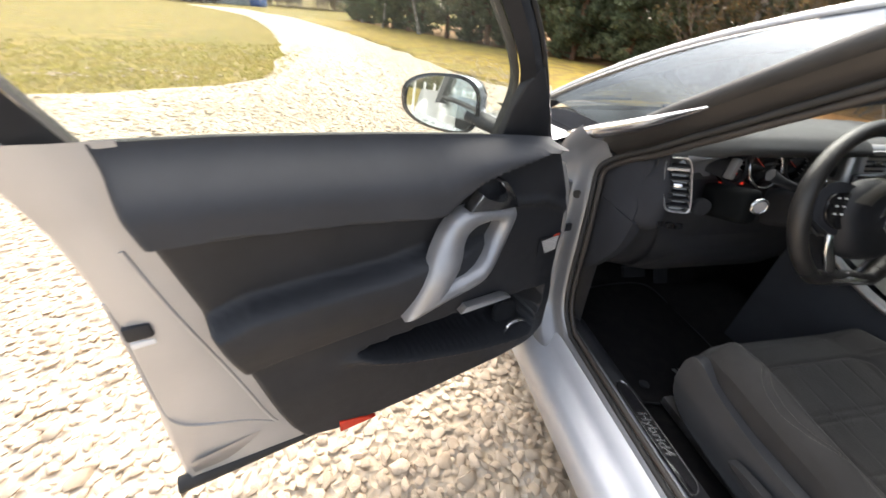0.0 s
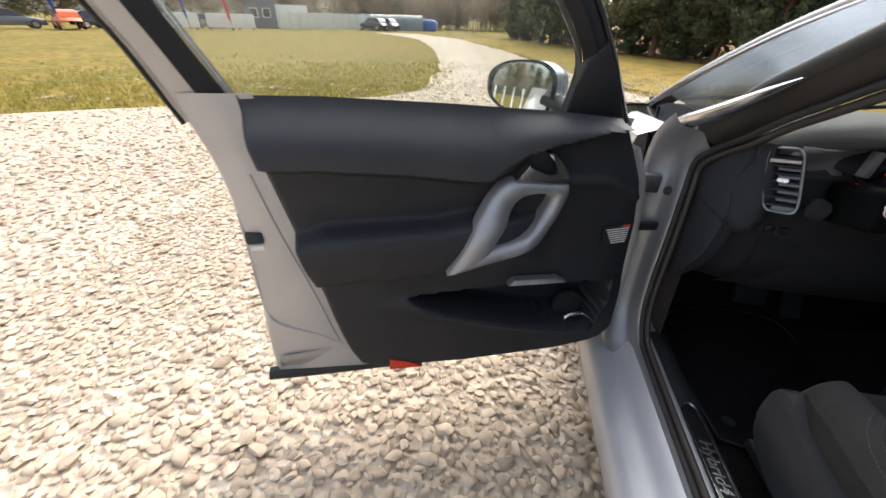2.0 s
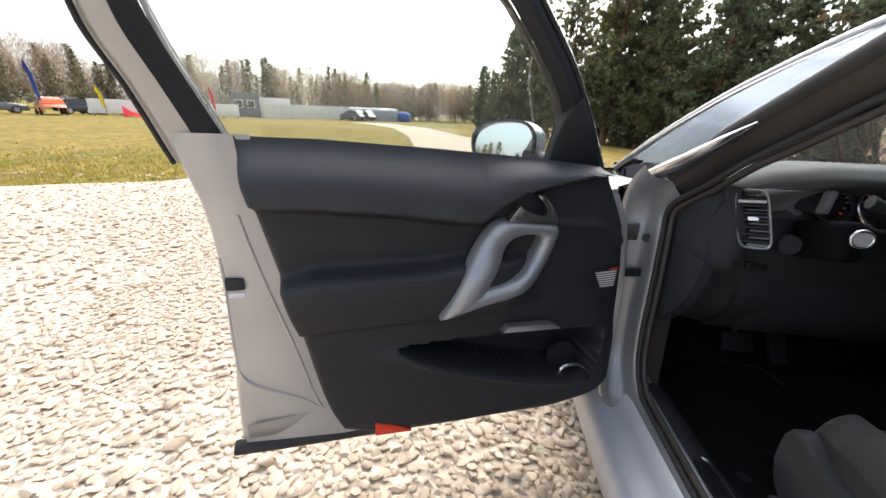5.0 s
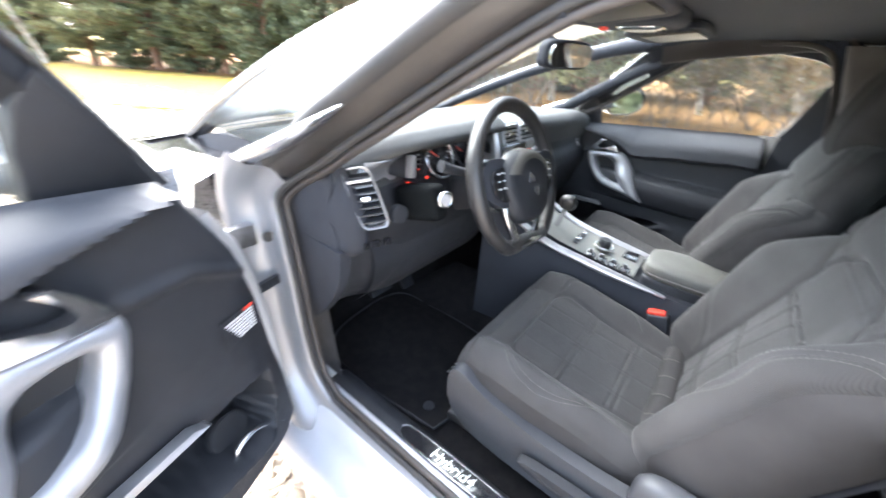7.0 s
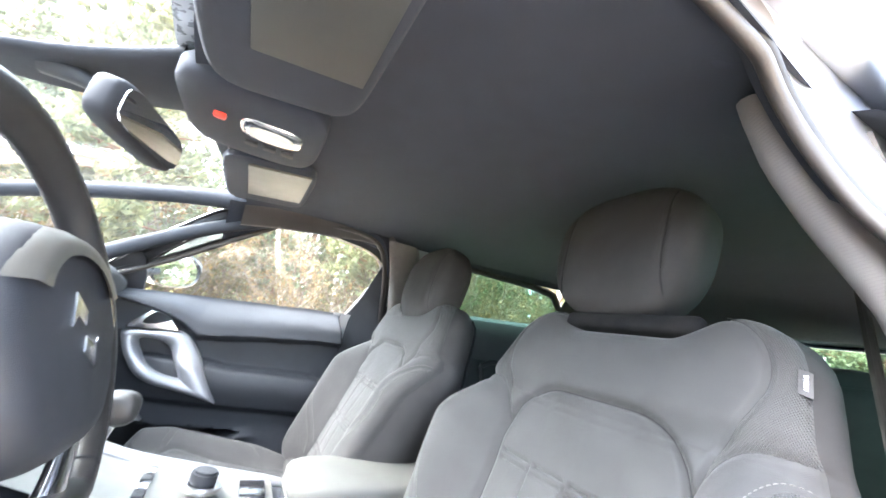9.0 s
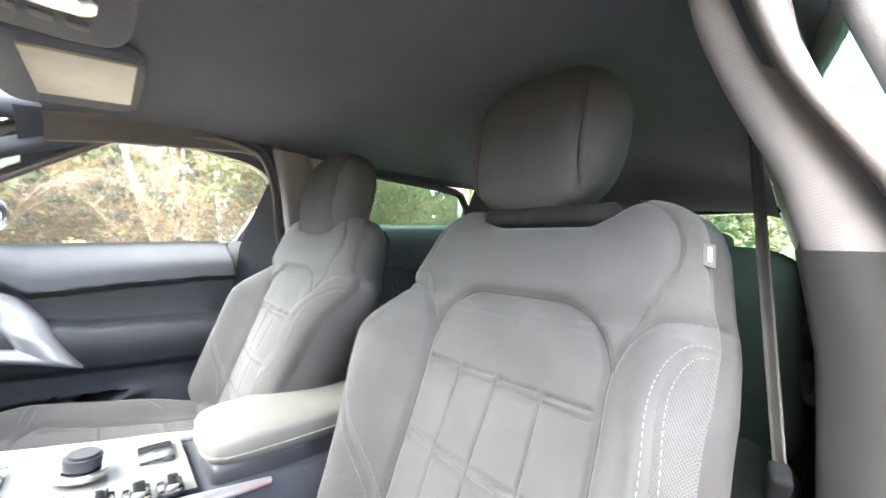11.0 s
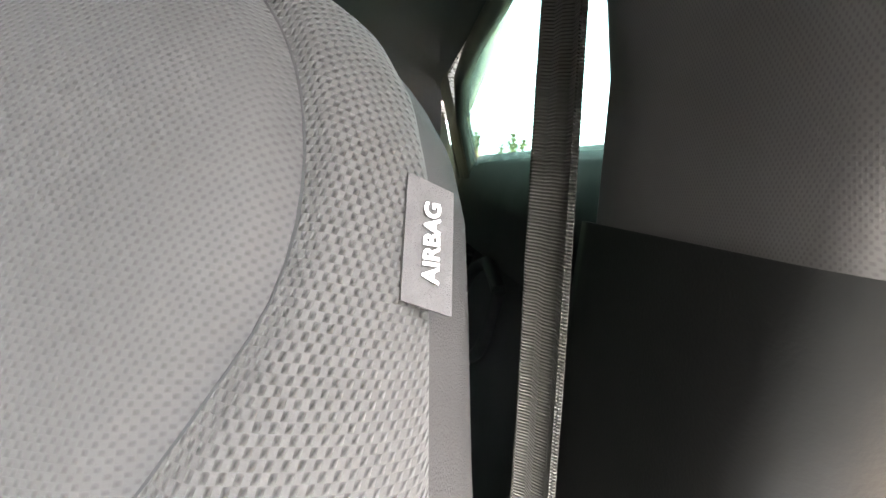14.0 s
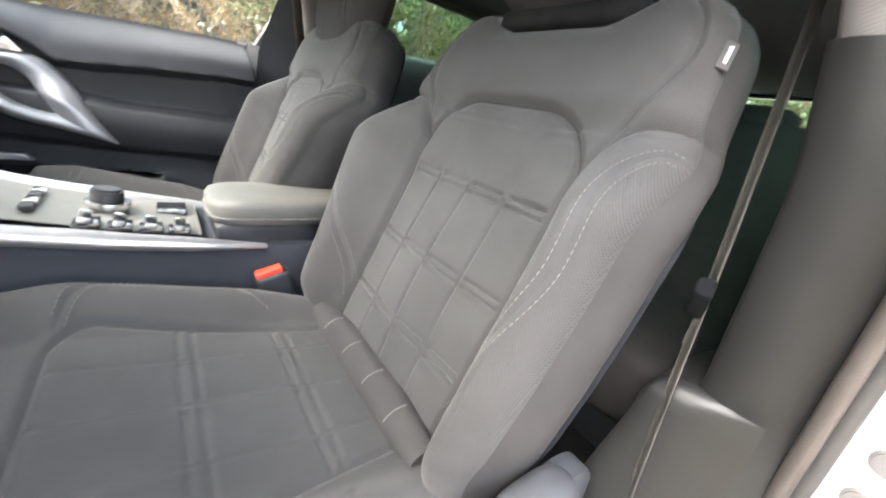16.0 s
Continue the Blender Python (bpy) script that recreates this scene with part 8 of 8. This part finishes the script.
def bare_tree(seed, height, bark, label, leaves=None, bushy=0.0):
    """A leafless birch or bush: stems that fork twice into thin twigs, and a few dry leaves."""
    r = np.random.default_rng(seed)
    tree = thing("bare_tree", label, "tree", group="bare trees")
    bm, tw = bmesh.new(), bmesh.new()
    tips, tdir = [], []
    stems = 1 if bushy == 0 else int(5 + 4 * r.random())
    for s in range(stems):
        top = np.array([r.normal() * (0.05 + 0.35 * (bushy > 0)) * height, r.normal() * (0.05 + 0.35 * (bushy > 0)) * height, height * r.uniform(0.8, 1.0)])
        foot = np.array([r.normal() * 0.3 * bushy, r.normal() * 0.3 * bushy, -0.1])
        mid = (foot + top) / 2 + r.normal(size=3) * 0.04 * height
        line = spline([foot, mid, top], 12)
        tube(line, [0.011 * height if not bushy else 0.006 * height, 0.007 * height if not bushy else 0.003 * height, 0.006], 6, bm=bm, caps=False)
        for _ in range(20 if not bushy else 9):
            q = r.uniform(0.22, 0.97)
            o = line[int(q * 11)]
            a = r.uniform(0, 6.28)
            L = height * (0.30 if not bushy else 0.35) * (1.05 - q) * r.uniform(0.6, 1.2) + 0.2
            tip = o + L * np.array([math.cos(a) * 0.75, math.sin(a) * 0.75, 0.75])
            tube([o, (o + tip) / 2 + r.normal(size=3) * 0.05 * L, tip], [0.006 + 0.006 * L, 0.006, 0.004], 3, bm=tw, caps=False)
            for _ in range(6):
                u = r.uniform(0.3, 1.0)
                o2 = o * (1 - u) + tip * u
                t2 = o2 + L * 0.42 * r.uniform(0.5, 1.1) * (np.array([math.cos(a), math.sin(a), 0.8]) * 0.6 + r.normal(size=3) * 0.5)
                tube([o2, (o2 + t2) / 2, t2], [0.005, 0.004, 0.003], 3, bm=tw, caps=False)
                tips += [t2, (o2 + t2) / 2]
                tdir += [r.normal(size=3), r.normal(size=3)]
    part("trunk", bm, bark, tree, "slender trunk", local=True, smooth=60)
    part("twig_tangle", tw, M_TWIG, tree, "bare brown twigs", local=True, smooth=60, kind="stuff")
    if leaves is not None:
        V, F = sprays(np.array(tips), np.array(tdir), 0.10, seed + 3, 2)
        me = bpy.data.meshes.new("leaves")
        me.from_pydata([tuple(v) for v in V], [], F)
        link_mesh("leaves", me, leaves, tree, "sparse dry leaves", local=True, smooth=0)
    return tree


pines = [conifer(s, h, w, M_NEEDLE, M_BARK_PINE, "bushy young pine with a reddish trunk", 0.10) for s, h, w in ((11, 9.0, 2.6), (12, 10.5, 2.8), (13, 7.5, 2.3))]
spruces = [conifer(s, h, w, M_NEEDLE2, M_BARK_PINE, "dark spruce with foliage down to the ground", 0.03, 1.15) for s, h, w in ((21, 8.0, 2.2), (22, 6.0, 1.9))]
birches = [bare_tree(s, h, M_BARK_BIRCH, "slender bare birch with pale bark", M_BUSHLEAF if s % 2 else None) for s, h in ((31, 8.5), (32, 10.0))]
bushes = [bare_tree(s, h, M_TWIG, "leafless brown thicket bush with dry leaves", M_DRYLEAF if s % 2 else M_BUSHLEAF, 1.0) for s, h in ((41, 3.2), (42, 2.6), (43, 4.2))]
placed = set()


def plant(kinds, spots, seed, lo=0.85, hi=1.2):
    r = np.random.default_rng(seed)
    for x, y in spots:
        t = kinds[int(r.integers(len(kinds)))]
        s = r.uniform(lo, hi)
        m = Matrix.Translation((x, y, -0.05)) @ Euler((r.normal() * 0.02, r.normal() * 0.02, r.uniform(0, 6.28))).to_matrix().to_4x4() @ Matrix.Scale(s, 4)
        if t not in placed:
            placed.add(t)
            t.matrix_basis = m
        else:
            o = copy_thing(t, Matrix())
            o.matrix_basis = m


# group ahead and to the right of the car
plant(pines + spruces[:1], [(5.2, 21.5), (7.0, 19.0), (8.2, 22.5), (3.6, 24.5), (9.6, 17.2), (5.8, 25.0), (10.6, 20.5), (1.9, 29.5), (0.6, 33.5), (3.0, 31)], 1, 0.9, 1.15)
plant(spruces, [(4.6, 22.8), (6.4, 20.6), (8.9, 19.0), (2.6, 27.6), (11.0, 15.0), (1.0, 31.5), (-0.6, 36.0), (7.4, 24.2), (-1.6, 39), (8.6, 14.0), (10.4, 11.6), (7.6, 16.4), (12.2, 9.4), (9.4, 12.4)], 2, 0.8, 1.1)
plant(birches, [(2.2, 26.0), (0.2, 31.0), (9.9, 14.2), (-1.2, 37.5), (4.4, 27.5), (11.4, 12.5)], 3)
# wood along the passenger's side
edge = [(10.0 + 1.6 * math.sin(y * 0.9) + (i % 3) * 1.9, y) for i, y in enumerate(np.arange(-24, 12.5, 1.15))]
plant(bushes, [(9.2 + 0.9 * math.sin(y * 2.1) + (i % 2) * 1.3, y) for i, y in enumerate(np.arange(-14, 11, 0.95))], 4, 0.8, 1.25)
plant(birches + pines[:1], edge[::2], 5, 0.8, 1.2)
plant(pines + spruces + birches[:1], [(x + 5.0, y + 0.4) for x, y in edge[::2]], 6, 0.9, 1.3)
plant(pines + spruces, [(x + 10.0, y) for x, y in edge[1::2]], 7, 1.0, 1.4)
# wood behind the car, seen through the rear windows
plant(pines + spruces + birches, [(-1.0 + 2.3 * k + 0.8 * math.sin(k * 2.0), -19.0 - 1.8 * math.cos(k * 1.3)) for k in range(8)] + [(1 + 2.6 * k, -24.5) for k in range(7)], 8, 0.9, 1.3)

# taller wood ahead of the passenger's side
plant(pines + spruces, [(14.6, 9.8), (16.5, 8.6), (18.0, 7.2), (16.8, 5.8), (19.5, 9.5), (20.5, 7.3), (16.0, 11.4), (13.8, 12.4), (19.0, 5.2), (18.2, 11.8)], 9, 1.0, 1.35)

# far woods, joined
far_rng = np.random.default_rng(77)


def far_wood(name, spots, conifer_share, label, tall):
    """Many distant trees as one object: stems and tufts."""
    V, F, V2, F2 = [], [], [], []
    for x, y in spots:
        h = tall * far_rng.uniform(0.7, 1.15)
        con = far_rng.random() < conifer_share
        w = h * far_rng.uniform(0.15, 0.24) if con else h * far_rng.uniform(0.11, 0.19)
        b = len(V2)
        tw = 0.03 + 0.004 * h
        V2 += [(x - tw, y, 0), (x + tw, y, 0), (x + 0.02, y, h * 0.95), (x - 0.02, y, h * 0.95)]
        F2.append((b, b + 1, b + 2, b + 3))
        lump = far_rng.uniform(0.6, 1.4, 9)
        for _ in range(330 if con else 460):
            k = far_rng.uniform(0.10 if con else 0.25, 1.0)
            rad = w * (1.05 - k if con else math.sin(k * 2.6)) * math.sqrt(far_rng.random()) * (1.5 if con else 1.9) * lump[int(k * 8.9)]
            a = far_rng.uniform(0, 6.28)
            p = np.array([x + rad * math.cos(a), y + rad * math.sin(a), h * k])
            d = np.array([math.cos(a), math.sin(a), 0.2]) if con else np.array([0.75 * math.cos(a), 0.75 * math.sin(a), 0.8])
            L = h * far_rng.uniform(0.03, 0.075) * (1 if con else 1.8)
            s = np.array([-d[1], d[0], 0.3 * far_rng.normal()])
            wd = L * (0.34 if con else 0.045)
            if con:
                b = len(V)
                V += [tuple(p - s * wd), tuple(p + d * L), tuple(p + s * wd), tuple(p - np.array([0, 0, L * 0.5]))]
                F.append((b, b + 1, b + 2, b + 3))
            else:
                b = len(V2)
                V2 += [tuple(p - s * wd), tuple(p + d * L), tuple(p + s * wd)]
                F2.append((b, b + 1, b + 2))
    for suffix, vs, fs, m in (("needles", V, F, M_NEEDLE_FAR), ("stems", V2, F2, M_TWIG_FAR)):
        if fs:
            me = bpy.data.meshes.new(name)
            me.from_pydata([tuple(map(float, v)) for v in vs], [], fs)
            ob = link_mesh(name, me, m, None, smooth=0)
            tagged(ob, label if suffix == "needles" else "bare stems and twigs of a distant wood", "trees", kind="stuff")


far_wood("far_wood", [(-90 + 60 * t + far_rng.normal() * 4, 50 + 36 * t + far_rng.normal() * 4) for t in np.linspace(-0.35, 1, 260)], 0.38, "distant mixed wood behind the field", 9.0)
far_wood("far_wood", [(-34 + 34 * t + far_rng.normal() * 2, 84 - 6 * t + far_rng.normal() * 5) for t in np.linspace(0, 1, 300)], 0.16, "distant grey-brown birch wood", 6.4)
far_wood("far_wood", [(-120 + 130 * t + far_rng.normal() * 4, -48 + far_rng.normal() * 5 - 12 * t) for t in np.linspace(0, 1, 110)], 0.7, "distant wood behind the car", 11.0)


# ---- things across the field ----
def parked_car(x, y, turn, paint, label, tall=1.0):
    """A small parked car: body, cabin with windows, wheels, lamps."""
    m = Matrix.Translation((x, y, 0)) @ Euler((0, 0, turn)).to_matrix().to_4x4()
    c = thing("parked_car", label, "car", matrix=m, group="parked cars")
    body = []
    for k in np.linspace(0, 1, 22):
        yy = -2.1 + 4.2 * k
        w = 0.86 * (1 - 0.16 * abs(2 * k - 1) ** 5)
        top = float(np.interp(k, [0, 0.06, 0.25, 0.62, 0.92, 1.0], [0.62, 0.86, 0.93, 0.92, 0.76, 0.58])) * (0.9 + 0.1 * tall)
        body.append([(-w * 0.94, yy, 0.24), (-w, yy, 0.42), (-w, yy, 0.62), (-w * 0.96, yy, top - 0.04), (-w * 0.86, yy, top), (0, yy, top + 0.02), (w * 0.86, yy, top), (w * 0.96, yy, top - 0.04), (w, yy, 0.62), (w, yy, 0.42), (w * 0.94, yy, 0.24)])
    part("body", grid(body), paint, c, "painted body", local=True, smooth=50)
    prof = [(-1.75, 0.90), (-1.35, 1.36), (-0.6, 1.46), (0.15, 1.42), (0.95, 0.92)]
    cab = [[(sg * (0.80 - 0.17 * (z - 0.9) / 0.5), yy, z * (0.94 + 0.06 * tall)) for sg in (-1, -0.5, 0, 0.5, 1)] for yy, z in spline(prof, 20)]
    part("roof", grid(cab), paint, c, "painted roof", local=True, smooth=50)
    for sg in (-1, 1):
        side = [(-1.62, 0.93), (-1.32, 1.30), (-0.6, 1.40), (0.12, 1.36), (0.82, 0.93)]
        part("side_window", plate(side, lambda u, v, w, sg=sg: (sg * (0.815 - 0.17 * (v - 0.9) / 0.5 + w), u, v), 0.01), M_GLOSSBLACK, c, "dark side windows", local=True)
        for yy in (-1.28, 1.30):
            wh = part("wheel", disc((sg * 0.80, yy, 0.31), (1, 0, 0), 0.31, 0.2, 24, bevel=0.02), M_TYRE, c, "wheel", local=True)
            part("rim", disc((sg * 0.895, yy, 0.31), (1, 0, 0), 0.20, 0.03, 20, bevel=0.006), M_ALU, wh, "pale rim", local=True)
        part("headlight", box((sg * 0.62, 2.03, 0.66), (0.28, 0.10, 0.12), 0.03), M_LENS, c, "headlight", local=True)
    return c


M_ORANGE = mat("orange_paint", (0.72, 0.13, 0.02), 0.3, 0, (0.64, 0.11, 0.02), 10, coat=0.6)
M_DARKCAR = mat("dark_blue_paint", (0.035, 0.045, 0.065), 0.3, 0.2, (0.03, 0.035, 0.05), 10, coat=0.6)
M_GREYCAR = mat("grey_paint", (0.18, 0.19, 0.21), 0.3, 0.3, (0.15, 0.16, 0.18), 10, coat=0.6)
M_WHITEPANEL = mat("white_sheet", (0.80, 0.80, 0.79), 0.5, 0, (0.70, 0.70, 0.69), 2, bump=0.1, bscale=20)
M_BLUEFLAG = mat("blue_cloth", (0.035, 0.06, 0.30), 0.8, 0, (0.03, 0.05, 0.24), 4)
M_YELLOWFLAG = mat("yellow_cloth", (0.80, 0.60, 0.02), 0.8, 0, (0.7, 0.5, 0.02), 4)
M_REDFLAG = mat("red_cloth", (0.70, 0.03, 0.04), 0.8, 0, (0.6, 0.03, 0.04), 4)
M_SHED = mat("grey_cladding", (0.13, 0.15, 0.19), 0.6, 0, (0.11, 0.13, 0.16), 3, bump=0.3, bscale=12)
M_CONCRETE = mat("pale_fence_panel", (0.70, 0.70, 0.67), 0.8, 0, (0.60, 0.60, 0.57), 1.5, bump=0.2, bscale=30)
M_TARP = mat("blue_tarp", (0.02, 0.12, 0.42), 0.5, 0, (0.02, 0.09, 0.34), 3, bump=0.4, bscale=12)
M_FILM = mat("grey_film", (0.20, 0.23, 0.24), 0.35, 0, (0.14, 0.16, 0.17), 1.5, bump=0.3, bscale=9)


def far(bearing, dist, dx=-1.25, dy=-0.2):
    """A place by its bearing (degrees to the right of ahead) and distance from the driver's side."""
    return dx + dist * math.sin(radians(bearing)), dy + dist * math.cos(radians(bearing))


x, y = far(-51.5, 49)
parked_car(x, y, radians(58), M_ORANGE, "orange hatchback parked across the field")
for b, d, m in ((-55.5, 51, M_GREYCAR), (-49.0, 53, M_DARKCAR), (-47.6, 53.5, M_DARKCAR), (-46.4, 54.5, M_GREYCAR), (-39.4, 55, M_DARKCAR), (-38.2, 55.5, M_GREYCAR)):
    x, y = far(b, d)
    parked_car(x, y, radians(-35 + 9 * (d % 2)), m, "dark car parked at the far side of the field")
for b, d, w in ((-46.6, 47.5, 3.4), (-44.0, 48, 2.6), (-41.7, 48.5, 3.0), (-37.3, 49, 3.2), (-35.4, 49.5, 2.4)):
    x, y = far(b, d)
    wp = thing("white_barrier", "low white sheet barrier panel at the field's far side", "barrier", (x, y, 0), matrix=Matrix.Translation((x, y, 0)) @ Euler((0, 0, radians(-b * 0.9))).to_matrix().to_4x4(), group="white barriers")
    part("panel", box((0, 0, 0.85), (w, 0.12, 1.25), 0.02), M_WHITEPANEL, wp, "white panel", local=True)
    for sg in (-1, 1):
        part("foot", box((sg * w * 0.4, 0, 0.11), (0.12, 0.7, 0.22), 0.02), M_GREYCAR, wp, "grey foot", local=True)


def feather_flag(b, d, h, cloth, label):
    x, y = far(b, d)
    f = thing("feather_flag", label, "flag", matrix=Matrix.Translation((x, y, 0)) @ Euler((0, 0, radians(-b))).to_matrix().to_4x4(), group="flags")
    pole = spline([(0, 0, 0), (0, 0, h * 0.6), (-0.06, 0, h * 0.9), (-0.35, 0, h)], 16)
    part("pole", tube(pole, [0.03, 0.022, 0.012], 8), M_STEEL, f, "thin pole", local=True, smooth=60)
    rows = []
    for k in np.linspace(0.30, 1, 14):
        p = pole[min(15, int(k * 15))]
        wd = 0.24 * math.sin(min(1, (k - 0.26) / 0.25) * math.pi / 2) * (1 if k < 0.9 else (1.02 - k) / 0.12)
        rows.append([(p[0] + wd * t * -1.0, 0.05 * math.sin(6 * k + 4 * t), h * k - 0.10 * t * h * 0.4) for t in np.linspace(0, 1, 5)])
    part("sail", thicken(grid(rows), 0.004), cloth, f, "tall curved sail", local=True, smooth=60)


feather_flag(-52.0, 46, 4.2, M_BLUEFLAG, "blue feather flag on a pole")
feather_flag(-47.2, 47, 2.6, M_YELLOWFLAG, "short yellow feather flag")
feather_flag(-41.0, 47, 3.7, M_BLUEFLAG, "blue feather flag on a pole")
feather_flag(-36.6, 47, 3.1, M_REDFLAG, "red feather flag on a pole")
x, y = far(-44.4, 46)
rc = thing("fallen_canopy", "collapsed red cloth canopy on the grass", "canopy", matrix=Matrix.Translation((x, y, 0)) @ Euler((0, 0, radians(44))).to_matrix().to_4x4())
part("cloth", grid([[(-1.1 + 2.5 * u, 0.7 * (v - 0.5) * (1 - 0.6 * u), 0.05 + 0.9 * (1 - u) ** 2.2 * (1 - abs(2 * v - 1)) + 0.04 * math.sin(9 * u + 5 * v)) for v in np.linspace(0, 1, 7)] for u in np.linspace(0, 1, 14)]), M_REDFLAG, rc, "red cloth", local=True, smooth=60)
part("pole", tube([(-1.1, 0, 0), (-1.06, 0, 1.0)], 0.02, 8), M_STEEL, rc, "leaning pole", local=True)
# cabin
x, y = far(-31.6, 62)
cab = thing("site_cabin", "grey flat-roofed cabin with a white end", "building", matrix=Matrix.Translation((x, y, 0)) @ Euler((0, 0, radians(30))).to_matrix().to_4x4())
part("wall", box((-1.6, 0, 1.5), (3.6, 3.0, 3.0), 0.03), M_SHED, cab, "grey clad wall", local=True)
part("annex", box((2.2, 0.3, 1.35), (4.0, 2.6, 2.6), 0.03), M_WHITEPANEL, cab, "white annex", local=True)
part("roof", box((-1.6, 0, 3.06), (3.8, 3.2, 0.14), 0.02), M_GREYCAR, cab, "flat roof", local=True)
for k in (-2.4, -0.9):
    w = part("window", box((k, -1.51, 1.7), (0.8, 0.06, 0.9), 0.01), M_GLOSSBLACK, cab, "dark window", local=True)
    part("window_frame", box((k, -1.50, 1.7), (0.95, 0.05, 1.05), 0.01), M_WHITEPANEL, w, "pale frame", local=True)
part("door", box((-3.0, -1.51, 1.05), (0.8, 0.06, 2.0), 0.01), M_GREYCAR, cab, "grey door", local=True)
# fence of pale panels
fence = thing("panel_fence", "long pale panel fence along the field's edge", "fence", (0, 0, 0))
a, b2 = np.array(far(-31.0, 54)), np.array(far(-19.8, 58))
for k in range(11):
    p, q = a + (b2 - a) * k / 11, a + (b2 - a) * (k + 1) / 11
    mid, dd = (p + q) / 2, q - p
    part("panel", box((mid[0], mid[1], 0.95), (np.linalg.norm(dd) * 0.96, 0.06, 1.7), 0.01, rot=Euler((0, 0, math.atan2(dd[1], dd[0]))).to_matrix()), M_CONCRETE, fence)
    part("post", box((p[0], p[1], 0.95), (0.12, 0.14, 1.9), 0.01), M_CONCRETE, fence, "pale post")
# low film tunnel and dark vehicles by it
x, y = far(-16.6, 62)
tun = thing("film_tunnel", "long low grey film tunnel", "tunnel", matrix=Matrix.Translation((x, y, 0)) @ Euler((0, 0, radians(16))).to_matrix().to_4x4())
part("film", grid([[(xx, 1.6 * math.cos(t), 1.9 * math.sin(t)) for t in np.linspace(0, math.pi, 14)] for xx in np.linspace(-3.8, 3.8, 16)]), M_FILM, tun, "grey film skin", local=True, smooth=60)
for xx in np.linspace(-3.8, 3.8, 6):
    part("hoop", tube([(xx, 1.63 * math.cos(t), 1.93 * math.sin(t)) for t in np.linspace(0, math.pi, 16)], 0.035, 6), M_STEEL, tun, "steel hoop", local=True, smooth=60)
for b, d in ((-19.6, 57), (-18.2, 58)):
    x, y = far(b, d)
    parked_car(x, y, radians(70), M_DARKCAR, "dark car beside the film tunnel")
x, y = far(-12.2, 62)
tp = thing("tarpaulin_heap", "heap under a bright blue tarpaulin", "tarpaulin", (x, y, 0))
part("tarp", blob((x, y, 0.6), (2.4, 1.8, 1.7), 3.0, 24, 12), M_TARP, tp, "blue tarpaulin", smooth=60)
# railing of pale bars behind the car
rail = thing("bar_fence", "long fence of thin pale bars behind the car", "fence", (-12, -16, 0))
for k in range(60):
    xx = -26 + 0.42 * k
    part("bar", box((xx, -16, 0.70), (0.05, 0.05, 1.56), 0.0), M_WHITEPANEL if k % 6 == 0 else M_CONCRETE, rail)
for k in range(36):
    part("bar", box((-14.0 - 0.33 * k, -15.6 + 0.42 * k, 0.70), (0.07, 0.07, 1.56), 0.0), M_WHITEPANEL, rail)
for z in (0.35, 1.35):
    part("rail", box((-13.6, -16, z), (25.4, 0.05, 0.06), 0.005), M_CONCRETE, rail, "long rail")

# the stones nearest to the door, one by one
stone_meshes = []
for k, (vs, fs) in enumerate(lo + hi[:4]):
    me = bpy.data.meshes.new("stone")
    me.from_pydata((vs * np.array([1.0, 0.8, 0.42])).tolist(), [], fs.tolist())
    me.materials.append(M_STONE_ONE)
    me.polygons.foreach_set("use_smooth", [True] * len(me.polygons))
    me.set_sharp_from_angle(angle=radians(45))
    stone_meshes.append(me)
r = np.random.default_rng(9)
for k, i in enumerate(first):
    ob = new("stone", stone_meshes[k % len(stone_meshes)])
    ob.parent = lot
    s = float(sz[i])
    ob.matrix_basis = Matrix.Translation((float(xy[i, 0]), float(xy[i, 1]), s * r.uniform(0.02, 0.15))) @ Euler((r.uniform(-0.24, 0.24), r.uniform(-0.24, 0.24), r.uniform(0, 6.28))).to_matrix().to_4x4() @ Matrix.Scale(s, 4)
